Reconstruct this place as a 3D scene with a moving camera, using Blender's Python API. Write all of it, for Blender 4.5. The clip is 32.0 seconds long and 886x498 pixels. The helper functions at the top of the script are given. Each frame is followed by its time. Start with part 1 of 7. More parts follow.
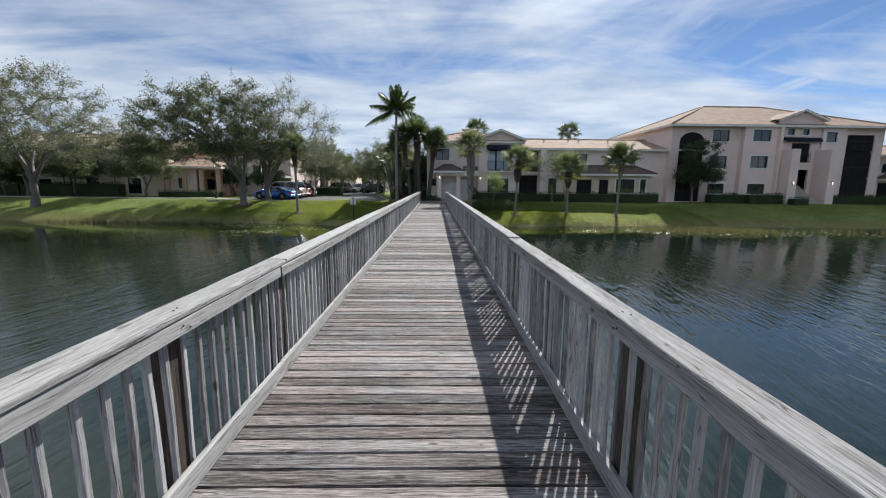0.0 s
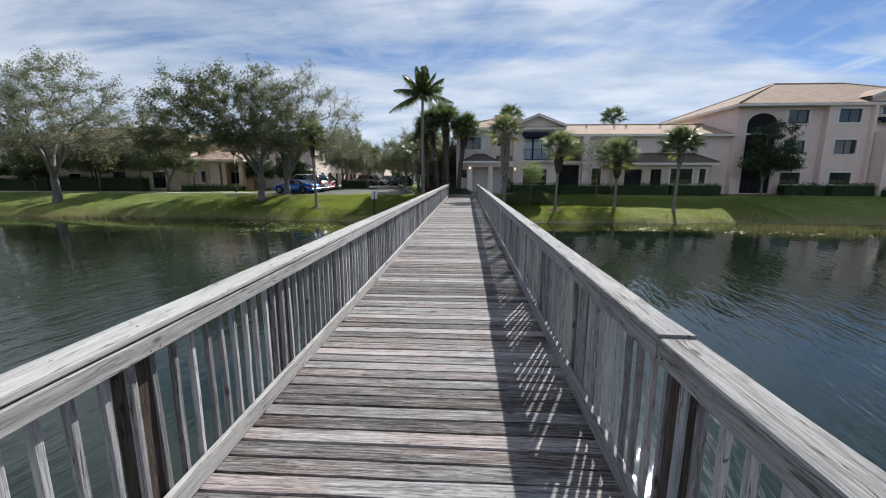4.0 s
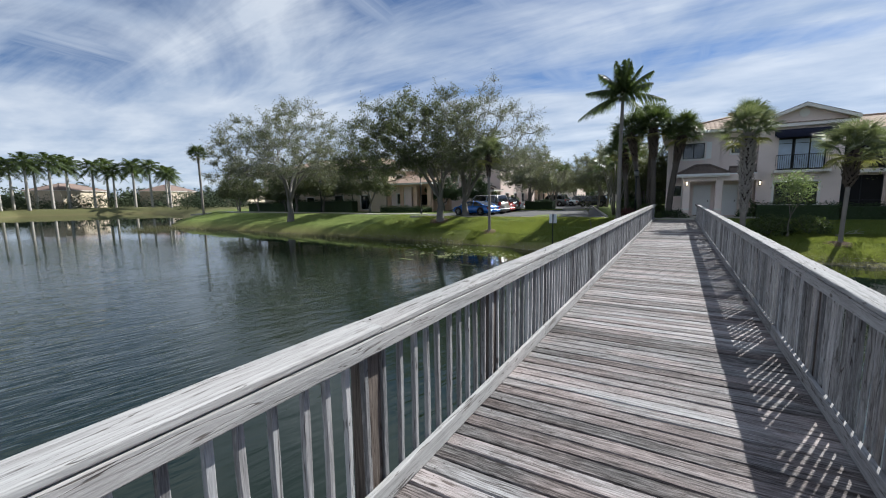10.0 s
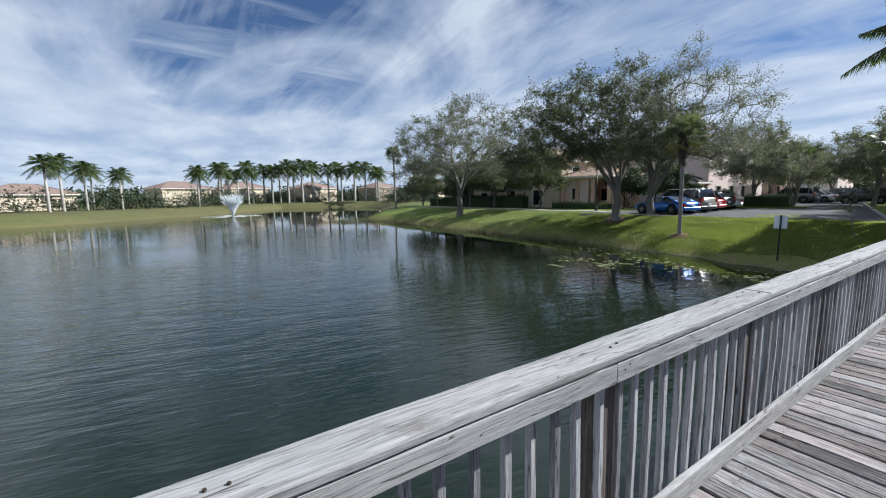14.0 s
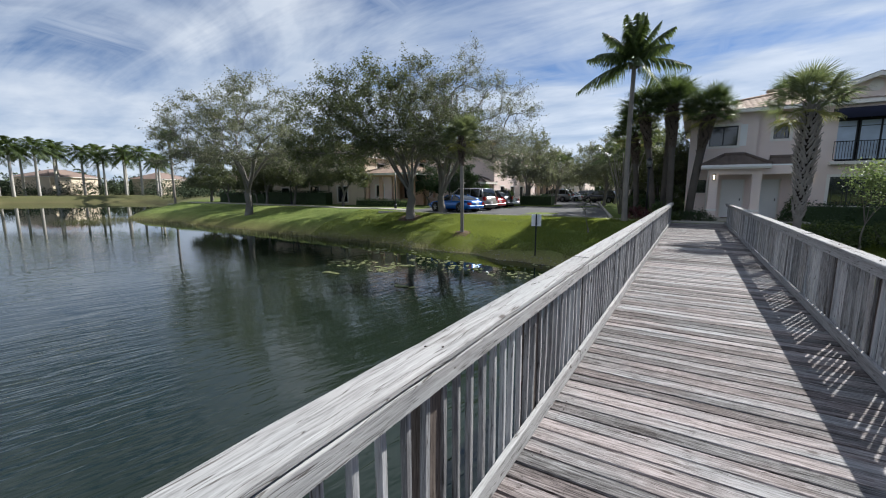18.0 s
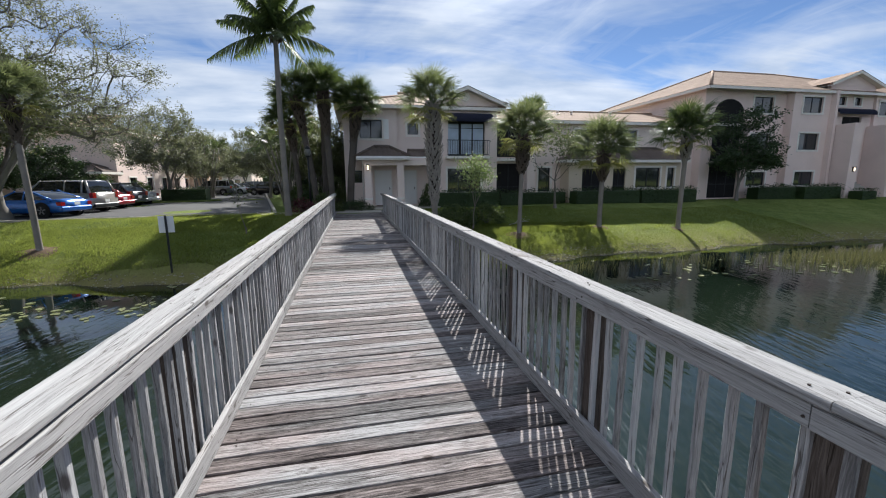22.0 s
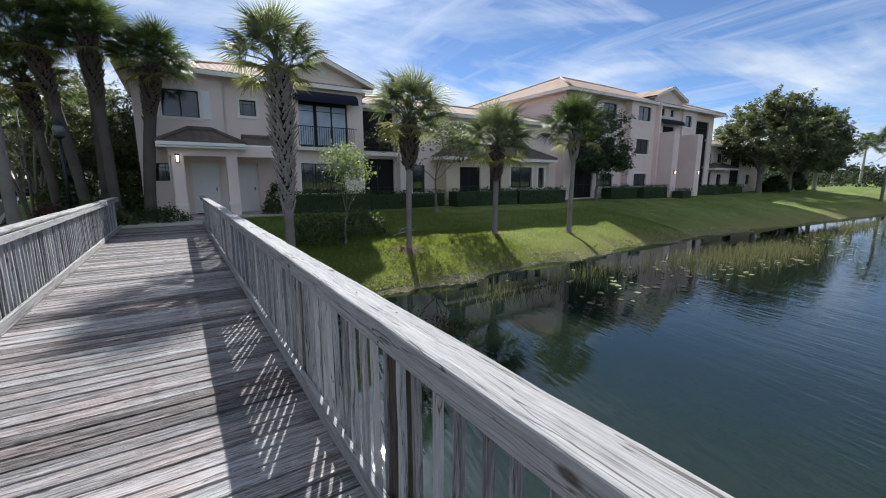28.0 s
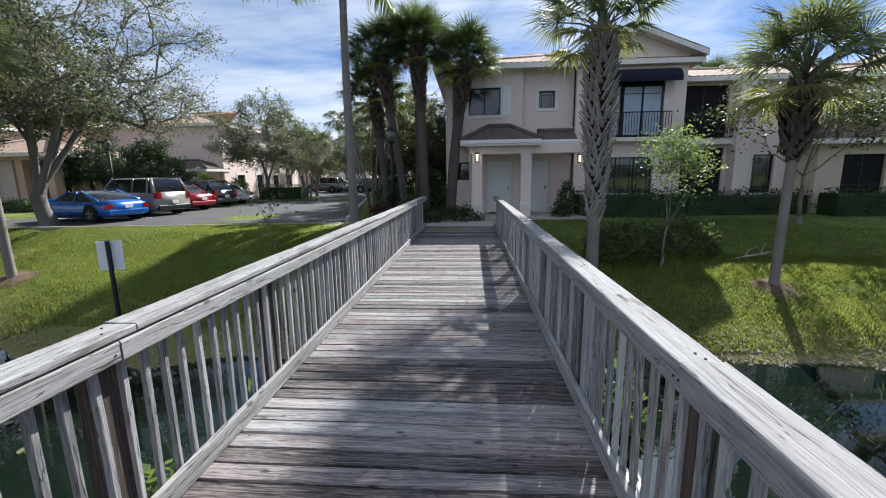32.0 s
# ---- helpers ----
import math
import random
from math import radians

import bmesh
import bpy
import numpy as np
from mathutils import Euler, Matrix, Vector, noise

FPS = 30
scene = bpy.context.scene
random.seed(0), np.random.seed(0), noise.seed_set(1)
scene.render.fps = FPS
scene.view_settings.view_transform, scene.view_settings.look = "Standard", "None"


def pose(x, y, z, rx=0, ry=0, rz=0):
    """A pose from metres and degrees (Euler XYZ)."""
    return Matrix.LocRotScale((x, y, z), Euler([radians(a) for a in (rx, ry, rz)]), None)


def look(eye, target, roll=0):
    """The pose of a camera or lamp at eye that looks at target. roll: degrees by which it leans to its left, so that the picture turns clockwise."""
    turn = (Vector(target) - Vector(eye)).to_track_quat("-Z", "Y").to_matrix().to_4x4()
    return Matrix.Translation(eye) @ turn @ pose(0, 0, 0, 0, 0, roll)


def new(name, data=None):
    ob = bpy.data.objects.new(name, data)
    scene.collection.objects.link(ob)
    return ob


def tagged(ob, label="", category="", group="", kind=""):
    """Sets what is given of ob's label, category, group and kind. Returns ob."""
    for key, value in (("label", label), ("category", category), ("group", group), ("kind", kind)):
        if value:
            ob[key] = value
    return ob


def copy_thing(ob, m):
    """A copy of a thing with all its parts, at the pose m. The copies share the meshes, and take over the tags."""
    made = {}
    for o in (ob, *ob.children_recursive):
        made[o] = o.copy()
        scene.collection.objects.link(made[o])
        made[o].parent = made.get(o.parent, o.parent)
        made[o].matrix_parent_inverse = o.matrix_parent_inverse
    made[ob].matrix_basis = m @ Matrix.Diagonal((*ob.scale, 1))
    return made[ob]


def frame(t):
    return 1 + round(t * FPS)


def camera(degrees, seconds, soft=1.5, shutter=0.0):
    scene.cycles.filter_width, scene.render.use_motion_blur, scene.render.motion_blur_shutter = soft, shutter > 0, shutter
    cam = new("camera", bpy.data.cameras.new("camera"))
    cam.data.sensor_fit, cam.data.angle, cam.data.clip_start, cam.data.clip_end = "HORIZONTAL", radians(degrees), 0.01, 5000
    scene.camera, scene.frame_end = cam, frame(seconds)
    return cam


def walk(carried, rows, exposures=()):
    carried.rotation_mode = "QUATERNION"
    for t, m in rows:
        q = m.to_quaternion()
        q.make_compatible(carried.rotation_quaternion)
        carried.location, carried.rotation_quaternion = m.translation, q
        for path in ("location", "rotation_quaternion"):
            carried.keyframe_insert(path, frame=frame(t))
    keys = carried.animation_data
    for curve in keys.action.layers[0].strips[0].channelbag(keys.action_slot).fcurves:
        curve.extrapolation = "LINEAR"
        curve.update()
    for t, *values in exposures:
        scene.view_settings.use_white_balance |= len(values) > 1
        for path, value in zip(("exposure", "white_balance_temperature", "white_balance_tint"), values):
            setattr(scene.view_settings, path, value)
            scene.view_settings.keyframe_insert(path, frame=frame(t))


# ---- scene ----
# camera: seconds, eye x y z, yaw, pitch, roll
cam = camera(95.59, 32.0, soft=1.1)
ROWS = [
    (0.0, 0.175, 1.099, 1.705, -1.20, -9.14, 0.53),
    (0.5, 0.174, 1.520, 1.698, 0.19, -9.42, 0.52),
    (1.0, 0.160, 1.971, 1.679, 1.66, -9.63, 0.44),
    (1.5, 0.218, 2.426, 1.696, 2.88, -10.04, 0.35),
    (2.0, 0.243, 2.853, 1.677, 3.54, -10.24, 0.02),
    (2.5, 0.257, 3.290, 1.670, 3.74, -10.38, -0.22),
    (4.5, 0.313, 4.843, 1.723, 2.94, -10.23, 0.26),
    (5.0, 0.332, 5.192, 1.715, 2.55, -9.90, 0.39),
    (5.5, 0.315, 5.561, 1.698, 2.27, -9.47, 0.32),
    (6.0, 0.314, 5.910, 1.690, 2.35, -9.14, 0.20),
    (6.5, 0.341, 6.280, 1.690, 3.09, -8.74, -0.18),
    (7.0, 0.296, 6.646, 1.669, 4.67, -8.50, -0.50),
    (7.5, 0.232, 7.015, 1.681, 7.40, -8.38, -0.80),
    (8.0, 0.198, 7.449, 1.672, 11.19, -8.09, -1.00),
    (8.5, 0.148, 7.857, 1.675, 15.77, -7.76, -1.01),
    (9.0, 0.087, 8.282, 1.681, 20.82, -7.48, -1.45),
    (9.5, 0.100, 8.679, 1.679, 25.67, -7.45, -1.35),
    (10.0, 0.135, 9.072, 1.681, 30.24, -7.29, -0.81),
    (10.5, 0.102, 9.479, 1.669, 34.74, -7.34, -0.85),
    (11.0, 0.097, 9.875, 1.670, 38.99, -7.37, -0.84),
    (11.5, 0.132, 10.273, 1.690, 43.09, -7.47, -1.11),
    (12.0, 0.053, 10.652, 1.678, 46.69, -7.53, -1.44),
    (12.5, -0.042, 11.056, 1.699, 49.84, -7.64, -1.57),
    (13.0, -0.080, 11.449, 1.710, 52.65, -7.93, -0.79),
    (13.5, -0.157, 11.863, 1.707, 54.95, -7.67, -1.06),
    (15.5, -0.267, 13.377, 1.677, 57.73, -7.84, -0.64),
    (16.0, -0.241, 13.764, 1.685, 55.88, -7.96, -0.45),
    (16.5, -0.212, 14.169, 1.704, 52.03, -8.20, 0.11),
    (17.0, -0.289, 14.575, 1.687, 46.25, -8.31, 0.47),
    (17.5, -0.355, 15.069, 1.666, 39.11, -8.23, 0.19),
    (18.0, -0.353, 15.502, 1.684, 31.54, -8.33, 0.08),
    (18.5, -0.410, 15.896, 1.670, 24.25, -8.44, -0.21),
    (19.0, -0.424, 16.280, 1.695, 17.47, -8.63, -0.73),
    (19.5, -0.349, 16.686, 1.688, 11.24, -8.97, -0.93),
    (20.0, -0.324, 17.075, 1.669, 5.57, -9.28, -0.97),
    (20.5, -0.326, 17.453, 1.683, 0.37, -9.52, -0.95),
    (21.0, -0.269, 17.839, 1.671, -4.26, -9.57, -0.92),
    (21.5, -0.240, 18.178, 1.674, -8.52, -9.61, -0.71),
    (22.0, -0.238, 18.555, 1.702, -12.33, -9.81, -0.54),
    (22.5, -0.194, 18.936, 1.693, -15.88, -10.04, -0.15),
    (23.0, -0.132, 19.390, 1.677, -19.69, -10.25, 0.68),
    (23.5, -0.114, 19.830, 1.683, -23.21, -10.10, 0.96),
    (24.0, -0.046, 20.232, 1.666, -26.79, -9.84, 1.50),
    (24.5, 0.019, 20.638, 1.668, -30.99, -9.41, 1.87),
    (25.0, 0.034, 21.061, 1.691, -35.76, -9.07, 2.06),
    (25.5, 0.105, 21.472, 1.684, -39.56, -8.93, 1.92),
    (27.5, 0.430, 23.048, 1.589, -38.42, -9.84, 0.34),
    (28.0, 0.502, 23.443, 1.596, -33.18, -9.84, -0.11),
    (28.5, 0.593, 23.845, 1.594, -27.38, -9.71, -0.24),
    (29.0, 0.692, 24.226, 1.602, -21.18, -9.60, -0.50),
    (29.5, 0.683, 24.606, 1.587, -15.27, -9.50, -0.67),
    (30.0, 0.646, 24.970, 1.595, -9.75, -9.48, -1.11),
    (30.5, 0.619, 25.372, 1.631, -5.06, -9.52, -1.19),
    (31.0, 0.529, 25.764, 1.627, -1.38, -9.60, -1.31),
    (31.5, 0.450, 26.140, 1.647, 1.53, -9.82, -1.07),
    (32.0, 0.400, 26.543, 1.684, 4.15, -10.14, -0.84),
]
walk(cam, [(t, pose(x, y, z, 90 + pitch, 0, yaw) @ pose(0, 0, 0, 0, 0, roll)) for t, x, y, z, yaw, pitch, roll in ROWS],
     exposures=[(0, 0.66, 6350, 8), (9, 0.64, 6250, 8), (13, 0.60, 5980, 8), (16, 0.62, 6050, 8), (20, 0.74, 6350, 9), (24, 0.78, 6250, 9), (28, 0.88, 6150, 9), (32, 0.96, 6150, 9)])

# ---- world, sun, exposure ----
SUN_AZ, SUN_EL = radians(23.0), radians(37.2)      # azimuth from +y towards +x
SUN_WAY = Vector((math.sin(SUN_AZ) * math.cos(SUN_EL), math.cos(SUN_AZ) * math.cos(SUN_EL), math.sin(SUN_EL)))


class Nodes:
    """A small wrapper to write node trees in few lines."""

    def __init__(self, tree):
        self.tree = tree
        tree.nodes.clear()

    def add(self, kind, inputs=(), **props):
        n = self.tree.nodes.new(kind)
        for k, v in props.items():
            if k == "blend":
                n.blend_type = v
            elif k == "op":
                n.operation = v
            elif k == "dtype":
                n.data_type = v
            elif k == "dims":
                n.noise_dimensions = v
            elif k == "feature":
                n.feature = v
            elif k == "direction":
                n.bands_direction = v
            elif k == "clamp":
                n.use_clamp = v
        for k, v in dict(inputs).items():
            s = n.inputs[k]
            if isinstance(v, bpy.types.NodeSocket):
                self.tree.links.new(v, s)
            else:
                s.default_value = v
        return n

    def link(self, a, b):
        self.tree.links.new(a, b)

    def math(self, op, a, b=0.0, clamp=False):
        return self.add("ShaderNodeMath", {0: a, 1: b}, op=op, clamp=clamp).outputs[0]

    def noise(self, vec, scale, detail=3.0, rough=0.55, distortion=0.0):
        return self.add("ShaderNodeTexNoise", {"Vector": vec, "Scale": scale, "Detail": detail, "Roughness": rough, "Distortion": distortion}).outputs["Fac"]

    def ramp(self, fac, stops):
        n = self.add("ShaderNodeValToRGB", {"Fac": fac})
        while len(n.color_ramp.elements) < len(stops):
            n.color_ramp.elements.new(0.5)
        for e, (p, c) in zip(n.color_ramp.elements, stops):
            e.position = p
            e.color = (*c, 1) if len(c) == 3 else c
        return n.outputs["Color"]

    def mix(self, fac, a, b, blend="MIX"):
        n = self.add("ShaderNodeMix", dtype="RGBA", blend=blend)
        for s, v in ((n.inputs[0], fac), (n.inputs[6], a), (n.inputs[7], b)):
            if isinstance(v, bpy.types.NodeSocket):
                self.tree.links.new(v, s)
            else:
                s.default_value = v if not isinstance(v, tuple) or len(v) == 4 else (*v, 1)
        return n.outputs[2]

    def mapping(self, vec, scale=(1, 1, 1), rot=(0, 0, 0), loc=(0, 0, 0)):
        return self.add("ShaderNodeMapping", {"Vector": vec, "Scale": scale, "Rotation": rot, "Location": loc}).outputs[0]


world = bpy.data.worlds.new("sky")
scene.world = world
world.use_nodes = True
wn = Nodes(world.node_tree)
sky = wn.add("ShaderNodeTexSky")
sky.sky_type = "NISHITA"
sky.sun_disc = False
sky.sun_elevation, sky.sun_rotation = SUN_EL, SUN_AZ
sky.air_density, sky.dust_density, sky.ozone_density = 0.60, 0.03, 4.0
way = wn.add("ShaderNodeTexCoord").outputs["Generated"]
sep = wn.add("ShaderNodeSeparateXYZ", {0: way})
up = wn.math("ADD", wn.math("MAXIMUM", sep.outputs[2], 0.0), 0.12)
flat = wn.add("ShaderNodeCombineXYZ", {0: wn.math("DIVIDE", sep.outputs[0], up), 1: wn.math("DIVIDE", sep.outputs[1], up), 2: 0.0}).outputs[0]
# thin high cloud: broad sheets, drawn-out wisps, and a few low grey puffs
sheet = wn.noise(wn.mapping(flat, (0.42, 0.60, 1), (0, 0, 0.5), (1.7, 0.4, 0)), 1.0, 6.0, 0.55, 0.8)
wisp = wn.noise(wn.mapping(flat, (0.35, 1.9, 1), (0, 0, 0.62), (4.1, 2.2, 0)), 1.3, 8.0, 0.62, 0.9)
cover = wn.math("ADD", wn.math("MULTIPLY", sheet, 0.74), wn.math("MULTIPLY", wisp, 0.26))
away = wn.add("ShaderNodeMapRange", {"Value": sep.outputs[0], "From Min": 0.12, "From Max": 0.62, "To Min": -0.04, "To Max": 0.12}).outputs[0]
near_sun = wn.add("ShaderNodeVectorMath", {0: way, 1: SUN_WAY}, op="DOT_PRODUCT").outputs["Value"]
low = wn.add("ShaderNodeMapRange", {"Value": sep.outputs[2], "From Min": 0.38, "From Max": 0.7, "To Min": 1.0, "To Max": -0.35}).outputs[0]
glow = wn.math("POWER", wn.math("MAXIMUM", near_sun, 0.0), 6.0)
cover = wn.math("ADD", wn.math("SUBTRACT", cover, wn.math("MULTIPLY", away, low)), wn.math("MULTIPLY", glow, 0.09))
# pale haze along the horizon
haze = wn.add("ShaderNodeMapRange", {"Value": sep.outputs[2], "From Min": 0.04, "From Max": 0.26, "To Min": 0.24, "To Max": 0.0}).outputs[0]
cover = wn.math("ADD", cover, haze)
# fuller cloud low over the far side of the lake
west = wn.add("ShaderNodeMapRange", {"Value": sep.outputs[0], "From Min": -0.15, "From Max": -0.75, "To Min": 0.0, "To Max": 0.008}).outputs[0]
cover = wn.math("ADD", cover, wn.math("MULTIPLY", west, wn.math("MAXIMUM", low, 0.0)))
cloud = wn.ramp(cover, [(0.44, (0, 0, 0)), (0.50, (0.5, 0.5, 0.5)), (0.57, (1, 1, 1))])
# bright aureole of thin cloud round the sun
halo = wn.math("MULTIPLY", wn.math("POWER", wn.math("MAXIMUM", near_sun, 0.0), 70.0), 22.0)
bright = wn.math("ADD", wn.math("ADD", wn.math("MULTIPLY", glow, 0.5), 5.9), halo)
shade = wn.ramp(wn.noise(wn.mapping(flat, (0.8, 1.3, 1), (0, 0, 0.3)), 1.6, 5.0), [(0.35, (0.56, 0.66, 0.83)), (0.65, (0.93, 0.98, 1.06))])
cloud_col = wn.add("ShaderNodeVectorMath", {0: shade}, op="SCALE")
wn.link(bright, cloud_col.inputs["Scale"])
# drawn-out cirrus over everything
cirrus = wn.ramp(wn.noise(wn.mapping(flat, (2.0, 0.26, 1), (0, 0, 0.12), (0.7, 3.1, 0)), 1.2, 7.0, 0.6, 0.7), [(0.48, (0, 0, 0)), (0.68, (0.55, 0.55, 0.55))])
veil = wn.math("MAXIMUM", wn.math("MULTIPLY", cloud, 0.84), cirrus)
deep = wn.add("ShaderNodeVectorMath", {0: sky.outputs[0], "Scale": 0.76}, op="SCALE").outputs[0]
mixed = wn.mix(veil, deep, cloud_col.outputs[0])
back = wn.add("ShaderNodeBackground", {"Color": mixed, "Strength": 0.090})
wn.link(back.outputs[0], wn.add("ShaderNodeOutputWorld").inputs[0])

sun_data = bpy.data.lights.new("sun", "SUN")
sun_data.energy, sun_data.angle, sun_data.color = 5.0, radians(0.6), (1.0, 0.965, 0.91)
sun = new("sun", sun_data)
sun.matrix_world = look(SUN_WAY * 200, (0, 0, 0))

# ---- materials ----


def material(name, rough=0.7, metal=0.0, spec=0.5):
    m = bpy.data.materials.new(name)
    m.use_nodes = True
    n = Nodes(m.node_tree)
    b = n.add("ShaderNodeBsdfPrincipled", {"Roughness": rough, "Metallic": metal, "Specular IOR Level": spec})
    n.link(b.outputs[0], n.add("ShaderNodeOutputMaterial").inputs[0])
    return m, n, b


def bump(n, b, height, strength=0.4, distance=0.01):
    n.link(n.add("ShaderNodeBump", {"Height": height, "Strength": strength, "Distance": distance}).outputs[0], b.inputs["Normal"])


def plain(name, col, rough=0.6, metal=0.0, grain=6.0, amount=0.18, relief=0.15, spec=0.5):
    """Paint, plaster or metal with slight mottling at two scales."""
    m, n, b = material(name, rough, metal, spec)
    co = n.add("ShaderNodeTexCoord").outputs["Object"]
    big, fine = n.noise(co, grain * 0.15, 4.0), n.noise(co, grain * 8, 3.0)
    f = n.math("ADD", n.math("MULTIPLY", big, 0.7), n.math("MULTIPLY", fine, 0.3))
    lo = tuple(c * (1 - amount) for c in col)
    hi = tuple(min(1, c * (1 + amount)) for c in col)
    n.link(n.ramp(f, [(0.3, lo), (0.7, hi)]), b.inputs["Base Color"])
    bump(n, b, fine, relief, 0.004)
    return m


def wood(name, dark, mid, light, axis=0, rough=0.85, streak=1.0, blots=0.6, vary=0.17, warm=0.2):
    """Weathered timber: fine grain along one axis, thin cracks, knots, stains; each piece differs."""
    m, n, b = material(name, rough, 0.0, 0.2)
    co = n.add("ShaderNodeTexCoord").outputs["Object"]
    info = n.add("ShaderNodeObjectInfo").outputs["Random"]
    shift = n.add("ShaderNodeCombineXYZ", {0: n.math("MULTIPLY", info, 37.0), 1: n.math("MULTIPLY", info, 91.0), 2: n.math("MULTIPLY", info, 53.0)}).outputs[0]
    co = n.add("ShaderNodeVectorMath", {0: co, 1: shift}, op="ADD").outputs[0]

    def along(across, length):
        s = [across] * 3
        s[axis] = length
        return tuple(s)

    # slow waver so that the grain lines swing round knots
    knot = n.add("ShaderNodeTexVoronoi", {"Vector": n.mapping(co, along(10.0, 4.4)), "Scale": 0.6, "Randomness": 1.0}).outputs["Distance"]
    waver = n.add("ShaderNodeTexNoise", {"Vector": n.mapping(co, along(6.0, 2.6)), "Scale": 1.0, "Detail": 2.0}).outputs["Color"]
    bent = n.add("ShaderNodeVectorMath", {0: co, 1: n.add("ShaderNodeVectorMath", {0: waver, "Scale": 0.035}, op="SCALE").outputs[0]}, op="ADD").outputs[0]
    fine = n.noise(n.mapping(bent, along(230.0, 10.0)), 1.0, 3.0, 0.6)
    grain = n.noise(n.mapping(bent, along(85.0, 2.6)), 1.0, 3.0, 0.55)
    patch = n.noise(n.mapping(co, along(22.0, 1.3)), 1.0, 4.0, 0.6)
    f = n.math("ADD", n.math("MULTIPLY", grain, 0.38 * streak), n.math("ADD", n.math("MULTIPLY", fine, 0.38 * streak), n.math("MULTIPLY", patch, 0.24)))
    f = n.math("ADD", n.math("ADD", f, 0.55 - 0.38 * streak - 0.12), n.math("MULTIPLY", n.math("SUBTRACT", info, 0.5), vary))
    col = n.ramp(f, [(0.42, dark), (0.55, mid), (0.68, light)])
    line = n.math("ABSOLUTE", n.math("SUBTRACT", n.noise(n.mapping(bent, along(26.0, 0.75)), 1.0, 2.0, 0.5), 0.5))
    where = n.math("MULTIPLY", n.noise(n.mapping(co, along(9.0, 1.6)), 1.0, 2.0), 0.022)
    crack = n.ramp(n.math("ADD", n.math("SUBTRACT", line, where), 0.5), [(0.492, (0.22, 0.19, 0.17)), (0.499, (1, 1, 1))])
    kn = n.ramp(knot, [(0.06, (0.22, 0.18, 0.16)), (0.12, (1, 1, 1))])
    blot = n.ramp(n.noise(n.mapping(co, along(3.2, 1.0)), 1.0, 6.0, 0.7, 0.8), [(0.60, (1, 1, 1)), (0.72, (0.45, 0.41, 0.38))])
    tint = n.ramp(n.noise(n.mapping(co, along(2.2, 0.9)), 1.0, 3.0), [(0.40, (1.09, 0.978, 0.955)), (0.60, (0.97, 1.0, 1.015))])
    col = n.mix(warm, col, tint, "MULTIPLY")
    col = n.mix(0.85, col, n.mix(1.0, crack, kn, "MULTIPLY"), "MULTIPLY")
    col = n.mix(blots, col, blot, "MULTIPLY")
    n.link(col, b.inputs["Base Color"])
    h = n.math("ADD", n.math("MULTIPLY", fine, 0.5), n.math("ADD", n.math("MULTIPLY", grain, 0.6), n.math("MULTIPLY", crack, 0.6)))
    bump(n, b, h, 0.6, 0.005)
    return m


def leafy(name, a, c, trans=0.35, rough=0.55):
    """Leaves: colour differs leaf by leaf, some light passes through."""
    m = bpy.data.materials.new(name)
    m.use_nodes = True
    n = Nodes(m.node_tree)
    isl = n.add("ShaderNodeNewGeometry").outputs["Random Per Island"]
    co = n.add("ShaderNodeTexCoord").outputs["Object"]
    f = n.math("ADD", n.math("MULTIPLY", isl, 0.65), n.math("MULTIPLY", n.noise(co, 0.7, 2.0), 0.35))
    col = n.ramp(f, [(0.15, a), (0.85, c)])
    d = n.add("ShaderNodeBsdfPrincipled", {"Base Color": col, "Roughness": rough, "Specular IOR Level": 0.4})
    t = n.add("ShaderNodeBsdfTranslucent", {"Color": n.mix(0.5, col, (c[0] * 1.6, c[1] * 1.7, c[2] * 0.9, 1))})
    mx = n.add("ShaderNodeMixShader", {0: trans, 1: d.outputs[0], 2: t.outputs[0]})
    n.link(mx.outputs[0], n.add("ShaderNodeOutputMaterial").inputs[0])
    return m


M = {}
M["deck"] = wood("deck_wood", (0.036, 0.032, 0.031), (0.178, 0.165, 0.161), (0.385, 0.37, 0.366), 0, 0.85, 1.1, 0.95, 0.17, 0.9)
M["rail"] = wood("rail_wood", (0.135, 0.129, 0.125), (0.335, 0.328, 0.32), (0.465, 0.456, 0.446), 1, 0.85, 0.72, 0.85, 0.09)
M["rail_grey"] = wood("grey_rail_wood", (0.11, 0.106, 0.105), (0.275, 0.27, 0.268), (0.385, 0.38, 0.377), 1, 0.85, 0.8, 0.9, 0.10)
M["picket"] = wood("picket_wood", (0.13, 0.128, 0.128), (0.30, 0.297, 0.297), (0.47, 0.466, 0.465), 2, 0.85, 0.9, 0.5, 0.2)
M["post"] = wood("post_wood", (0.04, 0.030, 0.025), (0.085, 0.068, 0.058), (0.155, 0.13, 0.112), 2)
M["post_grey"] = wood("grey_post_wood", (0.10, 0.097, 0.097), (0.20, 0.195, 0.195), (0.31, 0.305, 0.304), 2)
M["boot_pale"] = plain("grey_palm_stubs", (0.27, 0.245, 0.22), 0.9, 0, 8.0, 0.4, 1.0, 0.2)
M["stucco"] = plain("peach_stucco", (0.80, 0.675, 0.615), 0.9, 0, 5.0, 0.07, 0.5, 0.2)
M["stucco_pink"] = plain("pink_stucco", (0.80, 0.65, 0.595), 0.9, 0, 5.0, 0.07, 0.5, 0.2)
# stucco with the sun's orange glow mixed into its base colour
M["stucco_sunlit"] = plain("sunlit_orange_stucco", (0.72, 0.50, 0.375), 0.9, 0, 5.0, 0.08, 0.5, 0.2)
M["stucco_cream"] = plain("cream_stucco", (0.66, 0.56, 0.43), 0.9, 0, 5.0, 0.07, 0.5, 0.2)
